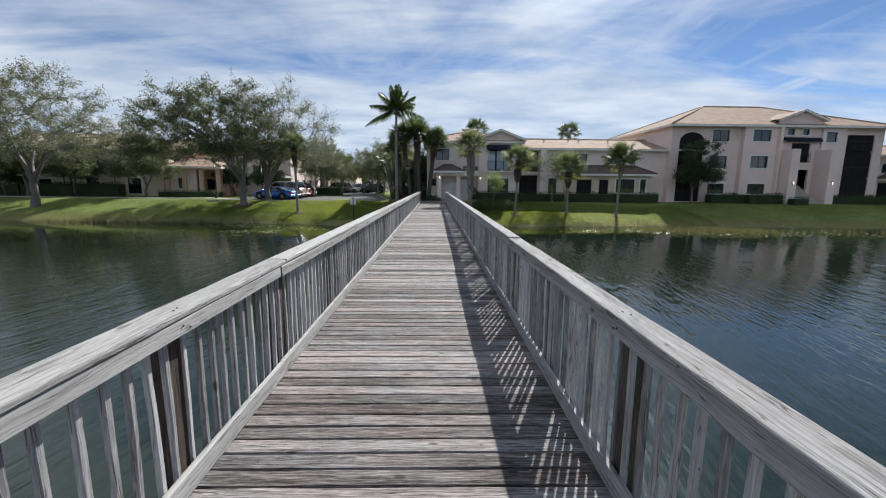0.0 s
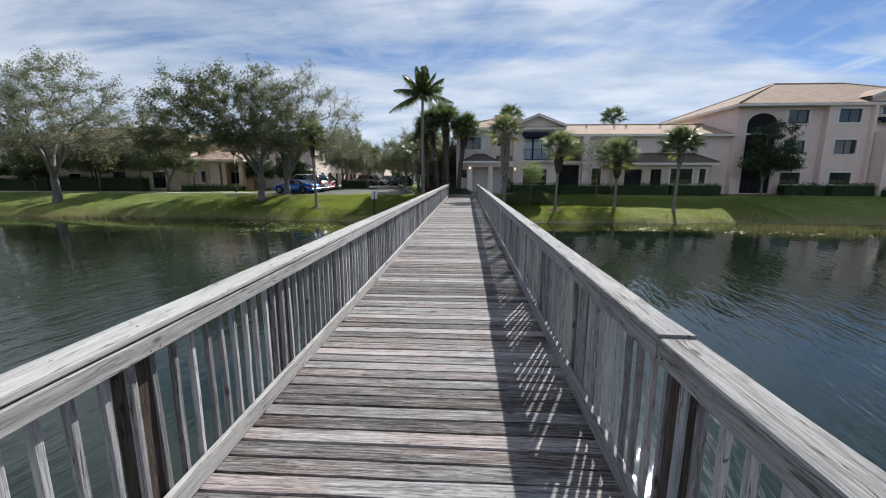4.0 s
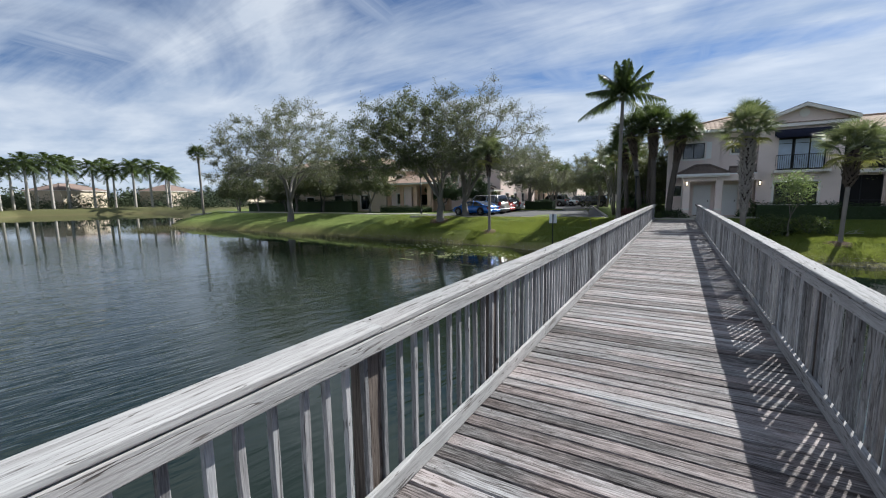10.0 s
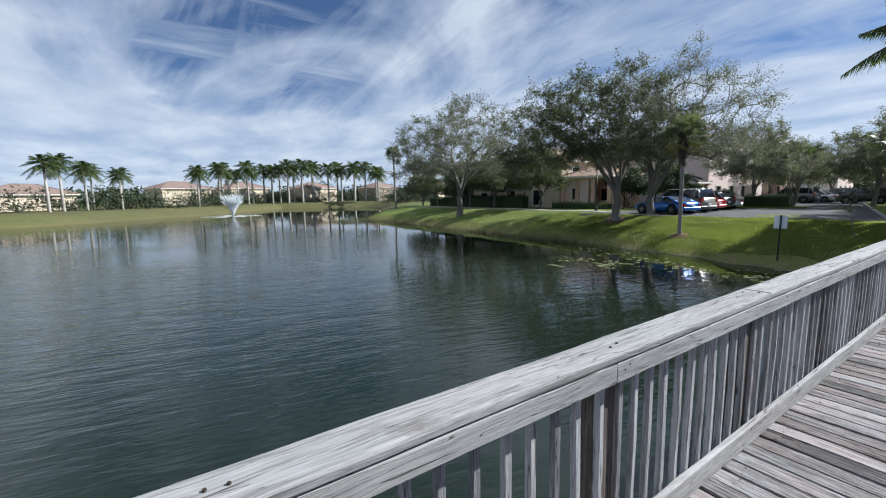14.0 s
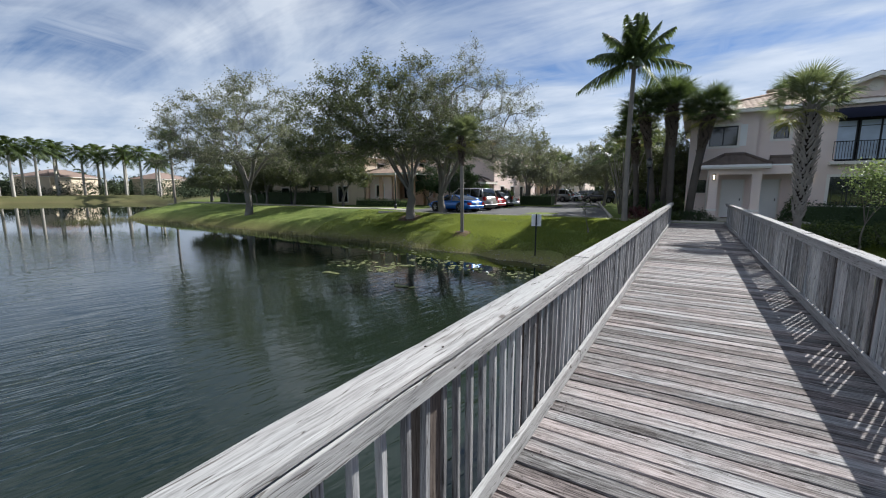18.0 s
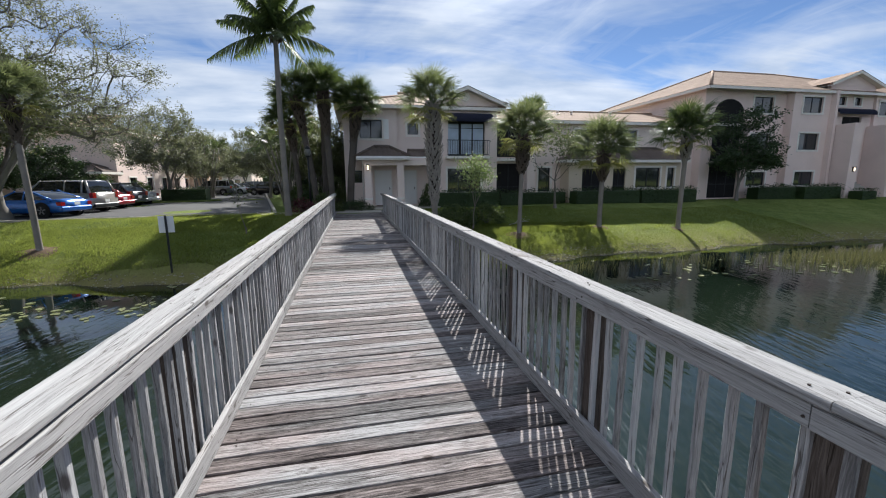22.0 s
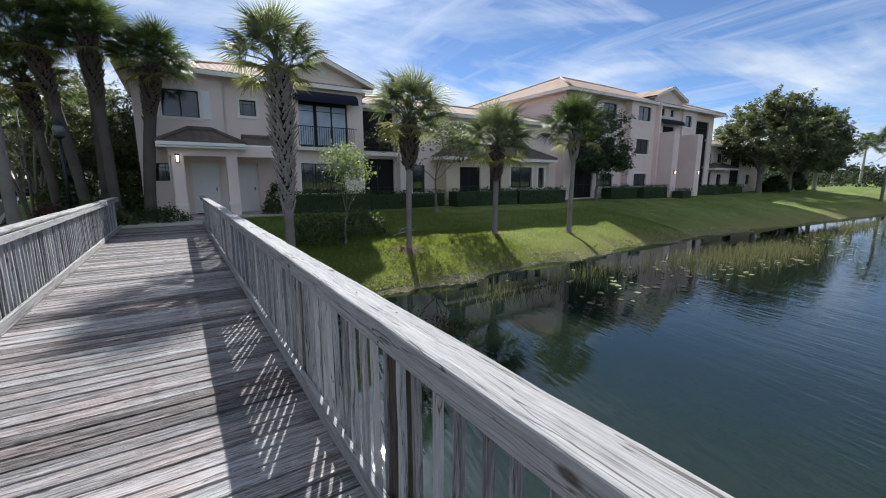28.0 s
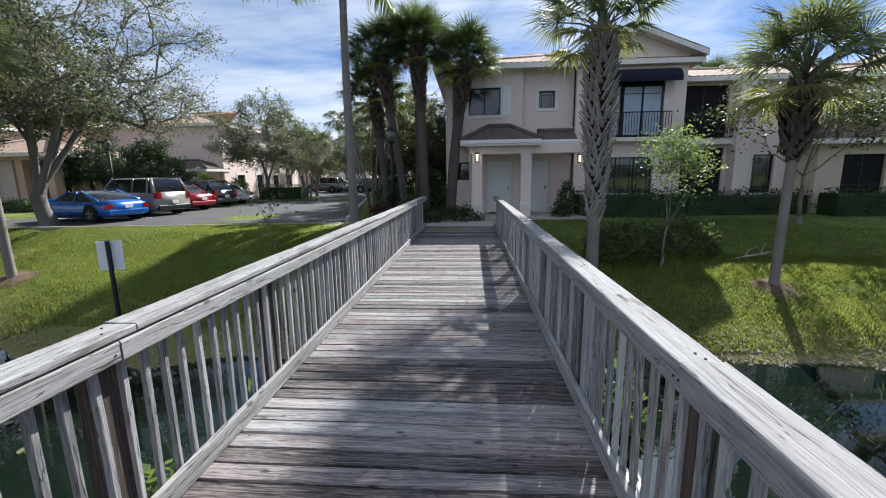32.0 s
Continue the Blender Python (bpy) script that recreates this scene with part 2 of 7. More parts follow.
M["trim"] = plain("cream_trim", (0.80, 0.755, 0.70), 0.75, 0, 5.0, 0.06, 0.2, 0.3)
M["white"] = plain("white_paint", (0.83, 0.83, 0.82), 0.5, 0, 5.0, 0.04, 0.1, 0.4)
M["tile"] = plain("clay_roof_tile", (0.36, 0.262, 0.20), 0.9, 0, 9.0, 0.28, 0.5, 0.12)
M["tile_dark"] = plain("brown_roof_tile", (0.135, 0.105, 0.09), 0.85, 0, 9.0, 0.3, 0.5, 0.25)
M["metal_dark"] = plain("dark_metal", (0.03, 0.032, 0.035), 0.45, 0.6, 10.0, 0.2, 0.05)
# near-black insect mesh colour, also painted in as shade inside rooms and openings
M["screen_shade"] = plain("black_screen_and_shade", (0.018, 0.017, 0.018), 0.8, 0, 10.0, 0.2, 0.05, 0.2)
M["awning"] = plain("navy_awning_cloth", (0.016, 0.018, 0.035), 0.85, 0, 10.0, 0.2, 0.2, 0.2)
M["trunk"] = plain("grey_bark", (0.20, 0.175, 0.15), 0.9, 0, 8.0, 0.35, 1.0, 0.2)
M["palm_trunk"] = plain("palm_bark", (0.235, 0.21, 0.185), 0.9, 0, 8.0, 0.3, 1.0, 0.2)
M["palm_dark"] = plain("dark_palm_bark", (0.105, 0.09, 0.078), 0.9, 0, 8.0, 0.3, 1.0, 0.2)
M["boot"] = plain("palm_boots", (0.10, 0.078, 0.062), 0.9, 0, 8.0, 0.35, 1.0, 0.2)
M["concrete"] = plain("concrete", (0.42, 0.39, 0.35), 0.9, 0, 4.0, 0.15, 0.4, 0.25)
M["asphalt"] = plain("asphalt", (0.085, 0.083, 0.082), 0.85, 0, 4.0, 0.22, 0.5, 0.35)
M["rubber"] = plain("rubber", (0.012, 0.012, 0.012), 0.75, 0, 20.0, 0.2, 0.1, 0.3)
M["mulch"] = plain("bark_mulch", (0.13, 0.09, 0.065), 0.95, 0, 30.0, 0.5, 1.0, 0.1)
M["limb"] = plain("pale_grey_bark", (0.19, 0.174, 0.157), 0.9, 0, 8.0, 0.3, 1.0, 0.2)
M["oak"] = leafy("tree_leaves", (0.036, 0.046, 0.023), (0.13, 0.145, 0.075))
M["oak_pale"] = leafy("pale_tree_leaves", (0.072, 0.079, 0.056), (0.21, 0.216, 0.155))
M["frond"] = leafy("fan_fronds", (0.058, 0.080, 0.048), (0.19, 0.21, 0.12), 0.50, 0.50)
M["frond_dry"] = leafy("yellowing_fronds", (0.125, 0.13, 0.05), (0.28, 0.265, 0.105), 0.5)
M["frond_dark"] = leafy("dark_fronds", (0.030, 0.052, 0.022), (0.105, 0.135, 0.052), 0.42, 0.42)
M["hedge"] = leafy("hedge_leaves", (0.014, 0.032, 0.012), (0.05, 0.085, 0.028), 0.2)
M["shrub"] = leafy("shrub_leaves", (0.06, 0.10, 0.03), (0.17, 0.24, 0.08), 0.4)
M["shrub_pale"] = leafy("pale_shrub_leaves", (0.09, 0.125, 0.055), (0.22, 0.27, 0.13), 0.4)
M["grass_blade"] = leafy("grass_blades", (0.06, 0.095, 0.018), (0.215, 0.235, 0.07), 0.65, 0.6)
M["reed"] = leafy("reeds", (0.055, 0.058, 0.03), (0.15, 0.142, 0.075), 0.35, 0.6)
M["pad"] = leafy("lily_pads", (0.10, 0.12, 0.05), (0.32, 0.32, 0.16), 0.2, 0.4)


def glass(name, col=(0.02, 0.025, 0.03), rough=0.04):
    m, n, b = material(name, rough, 0.0, 0.9)
    b.inputs["Base Color"].default_value = (*col, 1)
    return m


M["glass"] = glass("window_glass")
M["glass_car"] = glass("car_glass", (0.012, 0.014, 0.016))


def paint(name, col, rough=0.25, metal=0.3):
    m, n, b = material(name, rough, metal, 0.5)
    co = n.add("ShaderNodeTexCoord").outputs["Object"]
    n.link(n.ramp(n.noise(co, 3.0, 3.0), [(0.3, tuple(c * 0.9 for c in col)), (0.7, col)]), b.inputs["Base Color"])
    b.inputs["Coat Weight"].default_value = 0.6
    b.inputs["Coat Roughness"].default_value = 0.06
    return m


def water_material():
    m, n, b = material("lake_water", 0.02, 0.0, 0.5)
    co = n.add("ShaderNodeTexCoord").outputs["Object"]
    b.inputs["IOR"].default_value = 1.33
    turned = n.mapping(co, (1, 1, 1), (0, 0, radians(13)))
    rip = n.noise(n.mapping(turned, (3.0, 0.62, 1.0)), 2.6, 2.0, 0.5, 0.35)
    swell = n.noise(n.mapping(turned, (1.25, 0.38, 1.0)), 1.3, 2.0, 0.5, 0.4)
    gust = n.ramp(n.noise(co, 0.07, 2.0), [(0.36, (0.25, 0.25, 0.25)), (0.60, (1, 1, 1))])
    # the water lies calmer under the lee of the house bank
    lee = n.add("ShaderNodeMapRange", {"Value": n.add("ShaderNodeSeparateXYZ", {0: co}).outputs[1], "From Min": 20.0, "From Max": 31.0, "To Min": 1.0, "To Max": 0.06}).outputs[0]
    shoal = n.add("ShaderNodeMapRange", {"Value": n.add("ShaderNodeSeparateXYZ", {0: co}).outputs[1], "From Min": 26.0, "From Max": 31.0, "To Min": 1.0, "To Max": 0.0}).outputs[0]
    murk = n.ramp(n.noise(co, 0.06, 3.0), [(0.35, (0.009, 0.015, 0.009)), (0.65, (0.014, 0.022, 0.014))])
    n.link(n.mix(shoal, (0.005, 0.010, 0.007, 1), murk), b.inputs["Base Color"])
    b.inputs["Specular IOR Level"].default_value = 1.0
    # and out towards the fountain
    calm = n.add("ShaderNodeMapRange", {"Value": n.math("ABSOLUTE", n.add("ShaderNodeSeparateXYZ", {0: co}).outputs[0]), "From Min": 12.0, "From Max": 45.0, "To Min": 1.0, "To Max": 0.20}).outputs[0]
    h = n.math("MULTIPLY", n.math("ADD", n.math("MULTIPLY", rip, 0.5), swell), n.math("MULTIPLY", n.math("MULTIPLY", gust, lee), calm))
    bump(n, b, h, 0.75, 0.075)
    return m


M["water"] = water_material()


def ground_material():
    """Lawn with paler, worn and mown patches; wet soil at the water's edge and on the lake bed."""
    m, n, b = material("lawn", 0.95, 0.0, 0.15)
    co = n.add("ShaderNodeTexCoord").outputs["Object"]
    big, mid, fine = n.noise(co, 0.18, 4.0), n.noise(co, 1.4, 4.0), n.noise(co, 28.0, 3.0, 0.7)
    tuft = n.noise(co, 7.5, 3.0, 0.65)
    f = n.math("ADD", n.math("ADD", n.math("MULTIPLY", big, 0.25), n.math("MULTIPLY", tuft, 0.27)), n.math("ADD", n.math("MULTIPLY", mid, 0.2), n.math("MULTIPLY", fine, 0.28)))
    col = n.ramp(f, [(0.36, (0.042, 0.075, 0.013)), (0.50, (0.135, 0.178, 0.042)), (0.64, (0.28, 0.305, 0.105))])
    z = n.add("ShaderNodeSeparateXYZ", {0: co}).outputs[2]
    edge = n.math("ADD", z, n.math("ADD", n.math("MULTIPLY", mid, 0.5), n.math("MULTIPLY", fine, 0.25)))
    thin = n.ramp(n.math("ADD", edge, 1.35), [(0.10, (1, 1, 1)), (0.95, (0, 0, 0))])
    col = n.mix(n.math("MULTIPLY", thin, 0.8), col, n.mix(fine, (0.16, 0.13, 0.05, 1), (0.32, 0.27, 0.12, 1)))
    dirt = n.ramp(n.math("ADD", edge, 1.75), [(0.38, (0, 0, 0)), (0.60, (1, 1, 1))])
    soil = n.ramp(n.math("ADD", n.math("MULTIPLY", fine, 0.6), n.math("MULTIPLY", mid, 0.4)), [(0.36, (0.10, 0.085, 0.06)), (0.52, (0.20, 0.175, 0.125)), (0.66, (0.34, 0.31, 0.24))])
    col = n.mix(dirt, soil, col)
    far = n.add("ShaderNodeMapRange", {"Value": n.add("ShaderNodeSeparateXYZ", {0: co}).outputs[0], "From Min": -62.0, "From Max": -84.0, "To Min": 0.0, "To Max": 0.8}).outputs[0]
    col = n.mix(far, col, n.mix(fine, (0.065, 0.068, 0.028, 1), (0.16, 0.135, 0.075, 1)))
    n.link(col, b.inputs["Base Color"])
    bump(n, b, n.math("ADD", fine, n.math("ADD", mid, tuft)), 0.8, 0.05)
    return m


M["ground"] = ground_material()

M["terracotta"] = plain("terracotta_tile", (0.24, 0.175, 0.145), 0.85, 0, 9.0, 0.2, 0.4, 0.2)
M["spray"] = plain("water_spray", (0.85, 0.87, 0.88), 0.6, 0, 10.0, 0.05, 0.0, 0.4)

M["bleached"] = plain("bleached_wood", (0.50, 0.47, 0.43), 0.9, 0, 8.0, 0.2, 0.6, 0.2)
M["litter"] = leafy("stones_and_straw", (0.17, 0.15, 0.11), (0.45, 0.42, 0.34), 0.0, 0.9)
M["frosted"] = plain("frosted_glass", (0.16, 0.16, 0.15), 0.3, 0, 10.0, 0.1, 0.0, 0.5)
# pale blue of curtain and the sky reflected in the door glass, as one colour
M["curtain"] = plain("curtain_and_sky_reflection", (0.48, 0.56, 0.66), 0.8, 0, 9.0, 0.2, 0.3, 0.2)
M["rust"] = plain("rusty_nails", (0.05, 0.035, 0.028), 0.8, 0.3, 20.0, 0.3, 0.2)
# near-black so the gaps between leaf stubs read as shadow
M["boot_core"] = plain("palm_gap_shade", (0.030, 0.024, 0.019), 0.95, 0, 12.0, 0.3, 1.0, 0.1)
M["far_leaf"] = leafy("far_leaves", (0.030, 0.045, 0.022), (0.07, 0.09, 0.045), 0.0, 1.0)

# ---- mesh helpers ----


class MB:
    """Collects vertices and faces for one mesh."""

    def __init__(self):
        self.v, self.f = [], []

    def add(self, verts, faces, m=None):
        o = len(self.v)
        self.v += [tuple(m @ Vector(p)) for p in verts] if m is not None else [tuple(p) for p in verts]
        self.f += [tuple(i + o for i in f) for f in faces]
        return self

    def box(self, x0, x1, y0, y1, z0, z1, m=None):
        v = [(x, y, z) for z in (z0, z1) for y in (y0, y1) for x in (x0, x1)]
        return self.add(v, [(0, 2, 3, 1), (4, 5, 7, 6), (0, 1, 5, 4), (2, 6, 7, 3), (0, 4, 6, 2), (1, 3, 7, 5)], m)

    def chamfer(self, x0, x1, y0, y1, z0, z1, c=0.006, m=None):
        """A box with its long edges cut back."""
        d = (x1 - x0, y1 - y0, z1 - z0)
        a = d.index(max(d))
        lo, hi = [x0, y0, z0], [x1, y1, z1]
        b, e = [i for i in range(3) if i != a]
        ring = []
        for (u, w, cu, cw) in ((0, 0, c, 0), (1, 0, -c, 0), (1, 0, 0, c), (1, 1, 0, -c), (1, 1, -c, 0), (0, 1, c, 0), (0, 1, 0, -c), (0, 0, 0, c)):
            ring.append((((lo, hi)[u][b]) + cu, ((lo, hi)[w][e]) + cw))
        v = []
        for end in (lo[a], hi[a]):
            for p, q in ring:
                co = [0, 0, 0]
                co[a], co[b], co[e] = end, p, q
                v.append(tuple(co))
        f = [(i, (i + 1) % 8, 8 + (i + 1) % 8, 8 + i) for i in range(8)] + [tuple(range(7, -1, -1)), tuple(range(8, 16))]
        if a == 1:
            f = [tuple(reversed(q)) for q in f]
        return self.add(v, f, m)

    def tube(self, path, radii, sides=8, cap=True, m=None):
        v, f = [], []
        n = len(path)
        for k, (p, r) in enumerate(zip(path, radii)):
            p = Vector(p)
            d = (Vector(path[min(k + 1, n - 1)]) - Vector(path[max(k - 1, 0)])).normalized()
            a = d.orthogonal().normalized() if abs(d.z) < 0.9 else Vector((1, 0, 0))
            a = (a - d * a.dot(d)).normalized()
            b = d.cross(a)
            for s in range(sides):
                t = 2 * math.pi * s / sides
                v.append(p + a * (r * math.cos(t)) + b * (r * math.sin(t)))
        for k in range(n - 1):
            for s in range(sides):
                f.append((k * sides + s, k * sides + (s + 1) % sides, (k + 1) * sides + (s + 1) % sides, (k + 1) * sides + s))
        if cap:
            f += [tuple(range(sides - 1, -1, -1)), tuple(range((n - 1) * sides, n * sides))]
        return self.add(v, f, m)

    def mesh(self, name):
        me = bpy.data.meshes.new(name)
        me.from_pydata(self.v, [], self.f)
        me.update()
        return me


def part(name, mb, mat, parent=None, label="", smooth=False, at=None):
    """Links a mesh (or the mesh that mb holds) as one object under a thing."""
    me = mb.mesh(name) if isinstance(mb, MB) else mb
    if mat is not None and not me.materials:
        me.materials.append(mat)
    if smooth and len(me.polygons):
        me.polygons.foreach_set("use_smooth", [True] * len(me.polygons))
    ob = new(name, me)
    if parent is not None:
        ob.parent = parent
    if at is not None:
        ob.matrix_basis = at
    if label:
        tagged(ob, label)
    return ob


def thing(name, label, category, at=(0, 0, 0), rz=0.0, group="", kind=""):
    ob = new(name)
    ob.empty_display_size = 0.2
    ob.matrix_basis = pose(*at, 0, 0, rz)
    return tagged(ob, label, category, group, kind)


def box_mesh(name, sx, sy, sz, c=0.004):
    return MB().chamfer(-sx / 2, sx / 2, -sy / 2, sy / 2, -sz / 2, sz / 2, c).mesh(name)


# ---- ground and lake ----
WATER = -1.6
SHORE = [(-8, 33.1), (3, 33.3), (20, 34.2), (28, 34.0), (42, 33.0), (60, 31.5), (82, 36), (105, 30), (110, -20), (80, -70), (-50, -70),
         (-78, -30), (-76, -4), (-95, 17), (-142, 43), (-128, 66), (-100, 60), (-72, 46), (-60, 38), (-53, 35.2), (-44, 36.0), (-24, 34.9), (-15.5, 34.8)]


def shore_distance(x, y):
    """Metres from the shoreline, positive on land, for arrays."""
    p = np.stack([x.ravel(), y.ravel()], 1)
    q = np.array(SHORE, float)
    r = np.roll(q, -1, 0)
    best = np.full(len(p), 1e9)
    inside = np.zeros(len(p), bool)
    for a, b in zip(q, r):
        e = b - a
        t = np.clip(((p - a) @ e) / (e @ e), 0, 1)
        best = np.minimum(best, np.hypot(*(p - a - t[:, None] * e).T))
        cross = ((a[1] > p[:, 1]) != (b[1] > p[:, 1])) & (p[:, 0] < (b[0] - a[0]) * (p[:, 1] - a[1]) / (b[1] - a[1] + 1e-12) + a[0])
        inside ^= cross
    return np.where(inside, -best, best).reshape(x.shape)


def ground_height(x, y):
    x, y = np.asarray(x, float), np.asarray(y, float)
    d = shore_distance(x, y) + 0.25 * np.sin(x * 0.9 + 1.3 * np.sin(y * 0.4)) + 0.15 * np.sin(x * 2.3 + y)
    # the house bank rises in an easy slope; the car park bank is shorter
    up = np.maximum(d, 0) * np.interp(x, (-3.5, 3.0), (1.5, 1.0))
    land = np.interp(up, (0, 1.2, 2.7, 5.5, 8.2, 12), (WATER, -1.17, -0.78, -0.46, 0.0, 0.02)) + 0.03 * np.sin(x * 0.5) * np.cos(y * 0.43) * np.clip(d, 0, 1)
    bed = WATER - 1.4 * (1 - np.exp(np.minimum(d, 0) / 2.2))
    return np.where(d > 0, land, bed)


def ground_at(x, y):
    return float(ground_height(np.array([x]), np.array([y]))[0])


def spread(steps):
    return np.concatenate([np.arange(a, b, s) for a, b, s in steps] + [[steps[-1][1]]])


gx = spread([(-3000, -400, 400), (-400, -160, 20), (-160, -60, 3), (-60, -25, 1.2), (-25, 30, 0.5), (30, 70, 1.2), (70, 140, 4), (140, 400, 20), (400, 3000, 400)])
gy = spread([(-3000, -400, 400), (-400, -80, 20), (-80, 24, 4), (24, 46, 0.5), (46, 70, 1.5), (70, 140, 4), (140, 400, 20), (400, 3000, 400)])
GX, GY = np.meshgrid(gx, gy)
GZ = ground_height(GX, GY)
nx, ny = len(gx), len(gy)
gm = bpy.data.meshes.new("ground")
gm.from_pydata(np.stack([GX, GY, GZ], -1).reshape(-1, 3).tolist(), [], [(j * nx + i, j * nx + i + 1, (j + 1) * nx + i + 1, (j + 1) * nx + i) for j in range(ny - 1) for i in range(nx - 1)])
ground = part("ground", gm, M["ground"], None, "green mown lawn sloping down to the lake", True)
tagged(ground, category="ground", kind="structure")
w = MB().add([(-150, -75, WATER), (115, -75, WATER), (115, 72, WATER), (-150, 72, WATER)], [(0, 1, 2, 3)])
water = part("water", w, M["water"], None, "dark green lake water with small wind ripples")
tagged(water, category="lake", kind="structure")

# ---- footbridge ----
Y0, Y1 = -1.5, 40.3
bridge = thing("footbridge", "weathered grey timber footbridge crossing the lake", "bridge", (0, 0, 0))
rnd = random.Random(4)

# stringers and piles under the deck
for x in (-1.1, 0.0, 1.1):
    part("stringer", MB().chamfer(x - 0.045, x + 0.045, Y0, Y1, -0.30, -0.045, 0.006), M["post"], bridge)
k = 0
pile_mesh = MB().tube([(0, 0, -4.2), (0, 0, -0.3)], [0.13, 0.12], 10).mesh("pile")
cross = box_mesh("pile_cap", 2.3, 0.14, 0.24)
y = 1.6
while y < 34:
    for x in (-1.05, 1.05):
        part("pile", pile_mesh, M["post"], bridge, at=pose(x, y, 0), smooth=True)
    part("pile_cap", cross, M["post"], bridge, at=pose(0, y, -0.42))
    y += 3.0


# post places along each side: number of the post, metres along the bridge
POSTS = {-1: ((-2, -1.3), (1, 3.17), (2, 4.66), (5, 9.15), (6, 10.64), (7, 12.28), (10, 16.84), (12, 19.54), (13, 20.98), (15, 23.72), (18, 28.1), (19, 29.54), (26, 39.9)),
         1: ((-2, -1.35), (1, 3.13), (2, 4.62), (4, 7.73), (5, 9.22), (6, 10.55), (12, 19.44), (14, 22.12), (16, 24.94), (17, 26.5), (18, 27.95), (26, 39.9))}
# where cap boards meet: metres along, lift of the board that ends there
CAPS = {-1: ((4.62, 0.0), (10.62, 0.004), (15.4, 0.0), (19.49, 0.002), (24.3, 0.005), (28.2, 0.0), (33.0, 0.006), (36.8, 0.0), (40.3, 0.004)),
        1: ((1.6, 0.0), (6.15, 0.0), (10.28, 0.012), (14.9, 0.0), (19.38, 0.004), (23.6, 0.0), (27.9, 0.004), (32.5, 0.0), (36.6, 0.006), (40.3, 0.0))}
JOINTS = {-1: (4.5, 9.16, 13.73, 19.4, 23.75, 28.1, 32.5, 36.9, 40.3), 1: (1.7, 6.2, 10.5, 15.0, 19.44, 22.1, 26.5, 31.0, 35.5, 40.3)}


def worn_board(name, w, h, length, seed, c=0.007, wander=0.0022):
    """A sawn board along y with rounded, uneven edges, a split end and a slight warp."""
    q = random.Random(seed)
    n = max(3, int(length / 0.24))
    v, f = [], []
    bow, twist = q.uniform(-0.004, 0.004), q.uniform(-0.012, 0.012)
    for k in range(n + 1):
        t = k / n
        y = -length / 2 + length * t
        dx, dz = bow * math.sin(math.pi * t), q.uniform(-1, 1) * wander * 0.4
        a, b = w / 2 + q.uniform(-wander, wander), w / 2 + q.uniform(-wander, wander)
        ca, cb = c * q.uniform(0.6, 1.7), c * q.uniform(0.6, 1.7)
        ring = ((-a + c, -h / 2), (b - c, -h / 2), (b, -h / 2 + c), (b, h / 2 - cb), (b - cb * 0.4, h / 2 - cb * 0.32), (b - cb * 1.3, h / 2), (-a + ca * 1.3, h / 2), (-a + ca * 0.4, h / 2 - ca * 0.32), (-a, h / 2 - ca), (-a, -h / 2 + c))
        for x, z in ring:
            v.append((x + dx, y, z + dz + twist * x * (2 * t - 1)))
    m = 10
    for k in range(n):
        f += [(k * m + i, (k + 1) * m + i, (k + 1) * m + (i + 1) % m, k * m + (i + 1) % m) for i in range(m)]
    f += [tuple(range(m)), tuple(range((n + 1) * m - 1, n * m - 1, -1))]
    return MB().add(v, f).mesh(name)


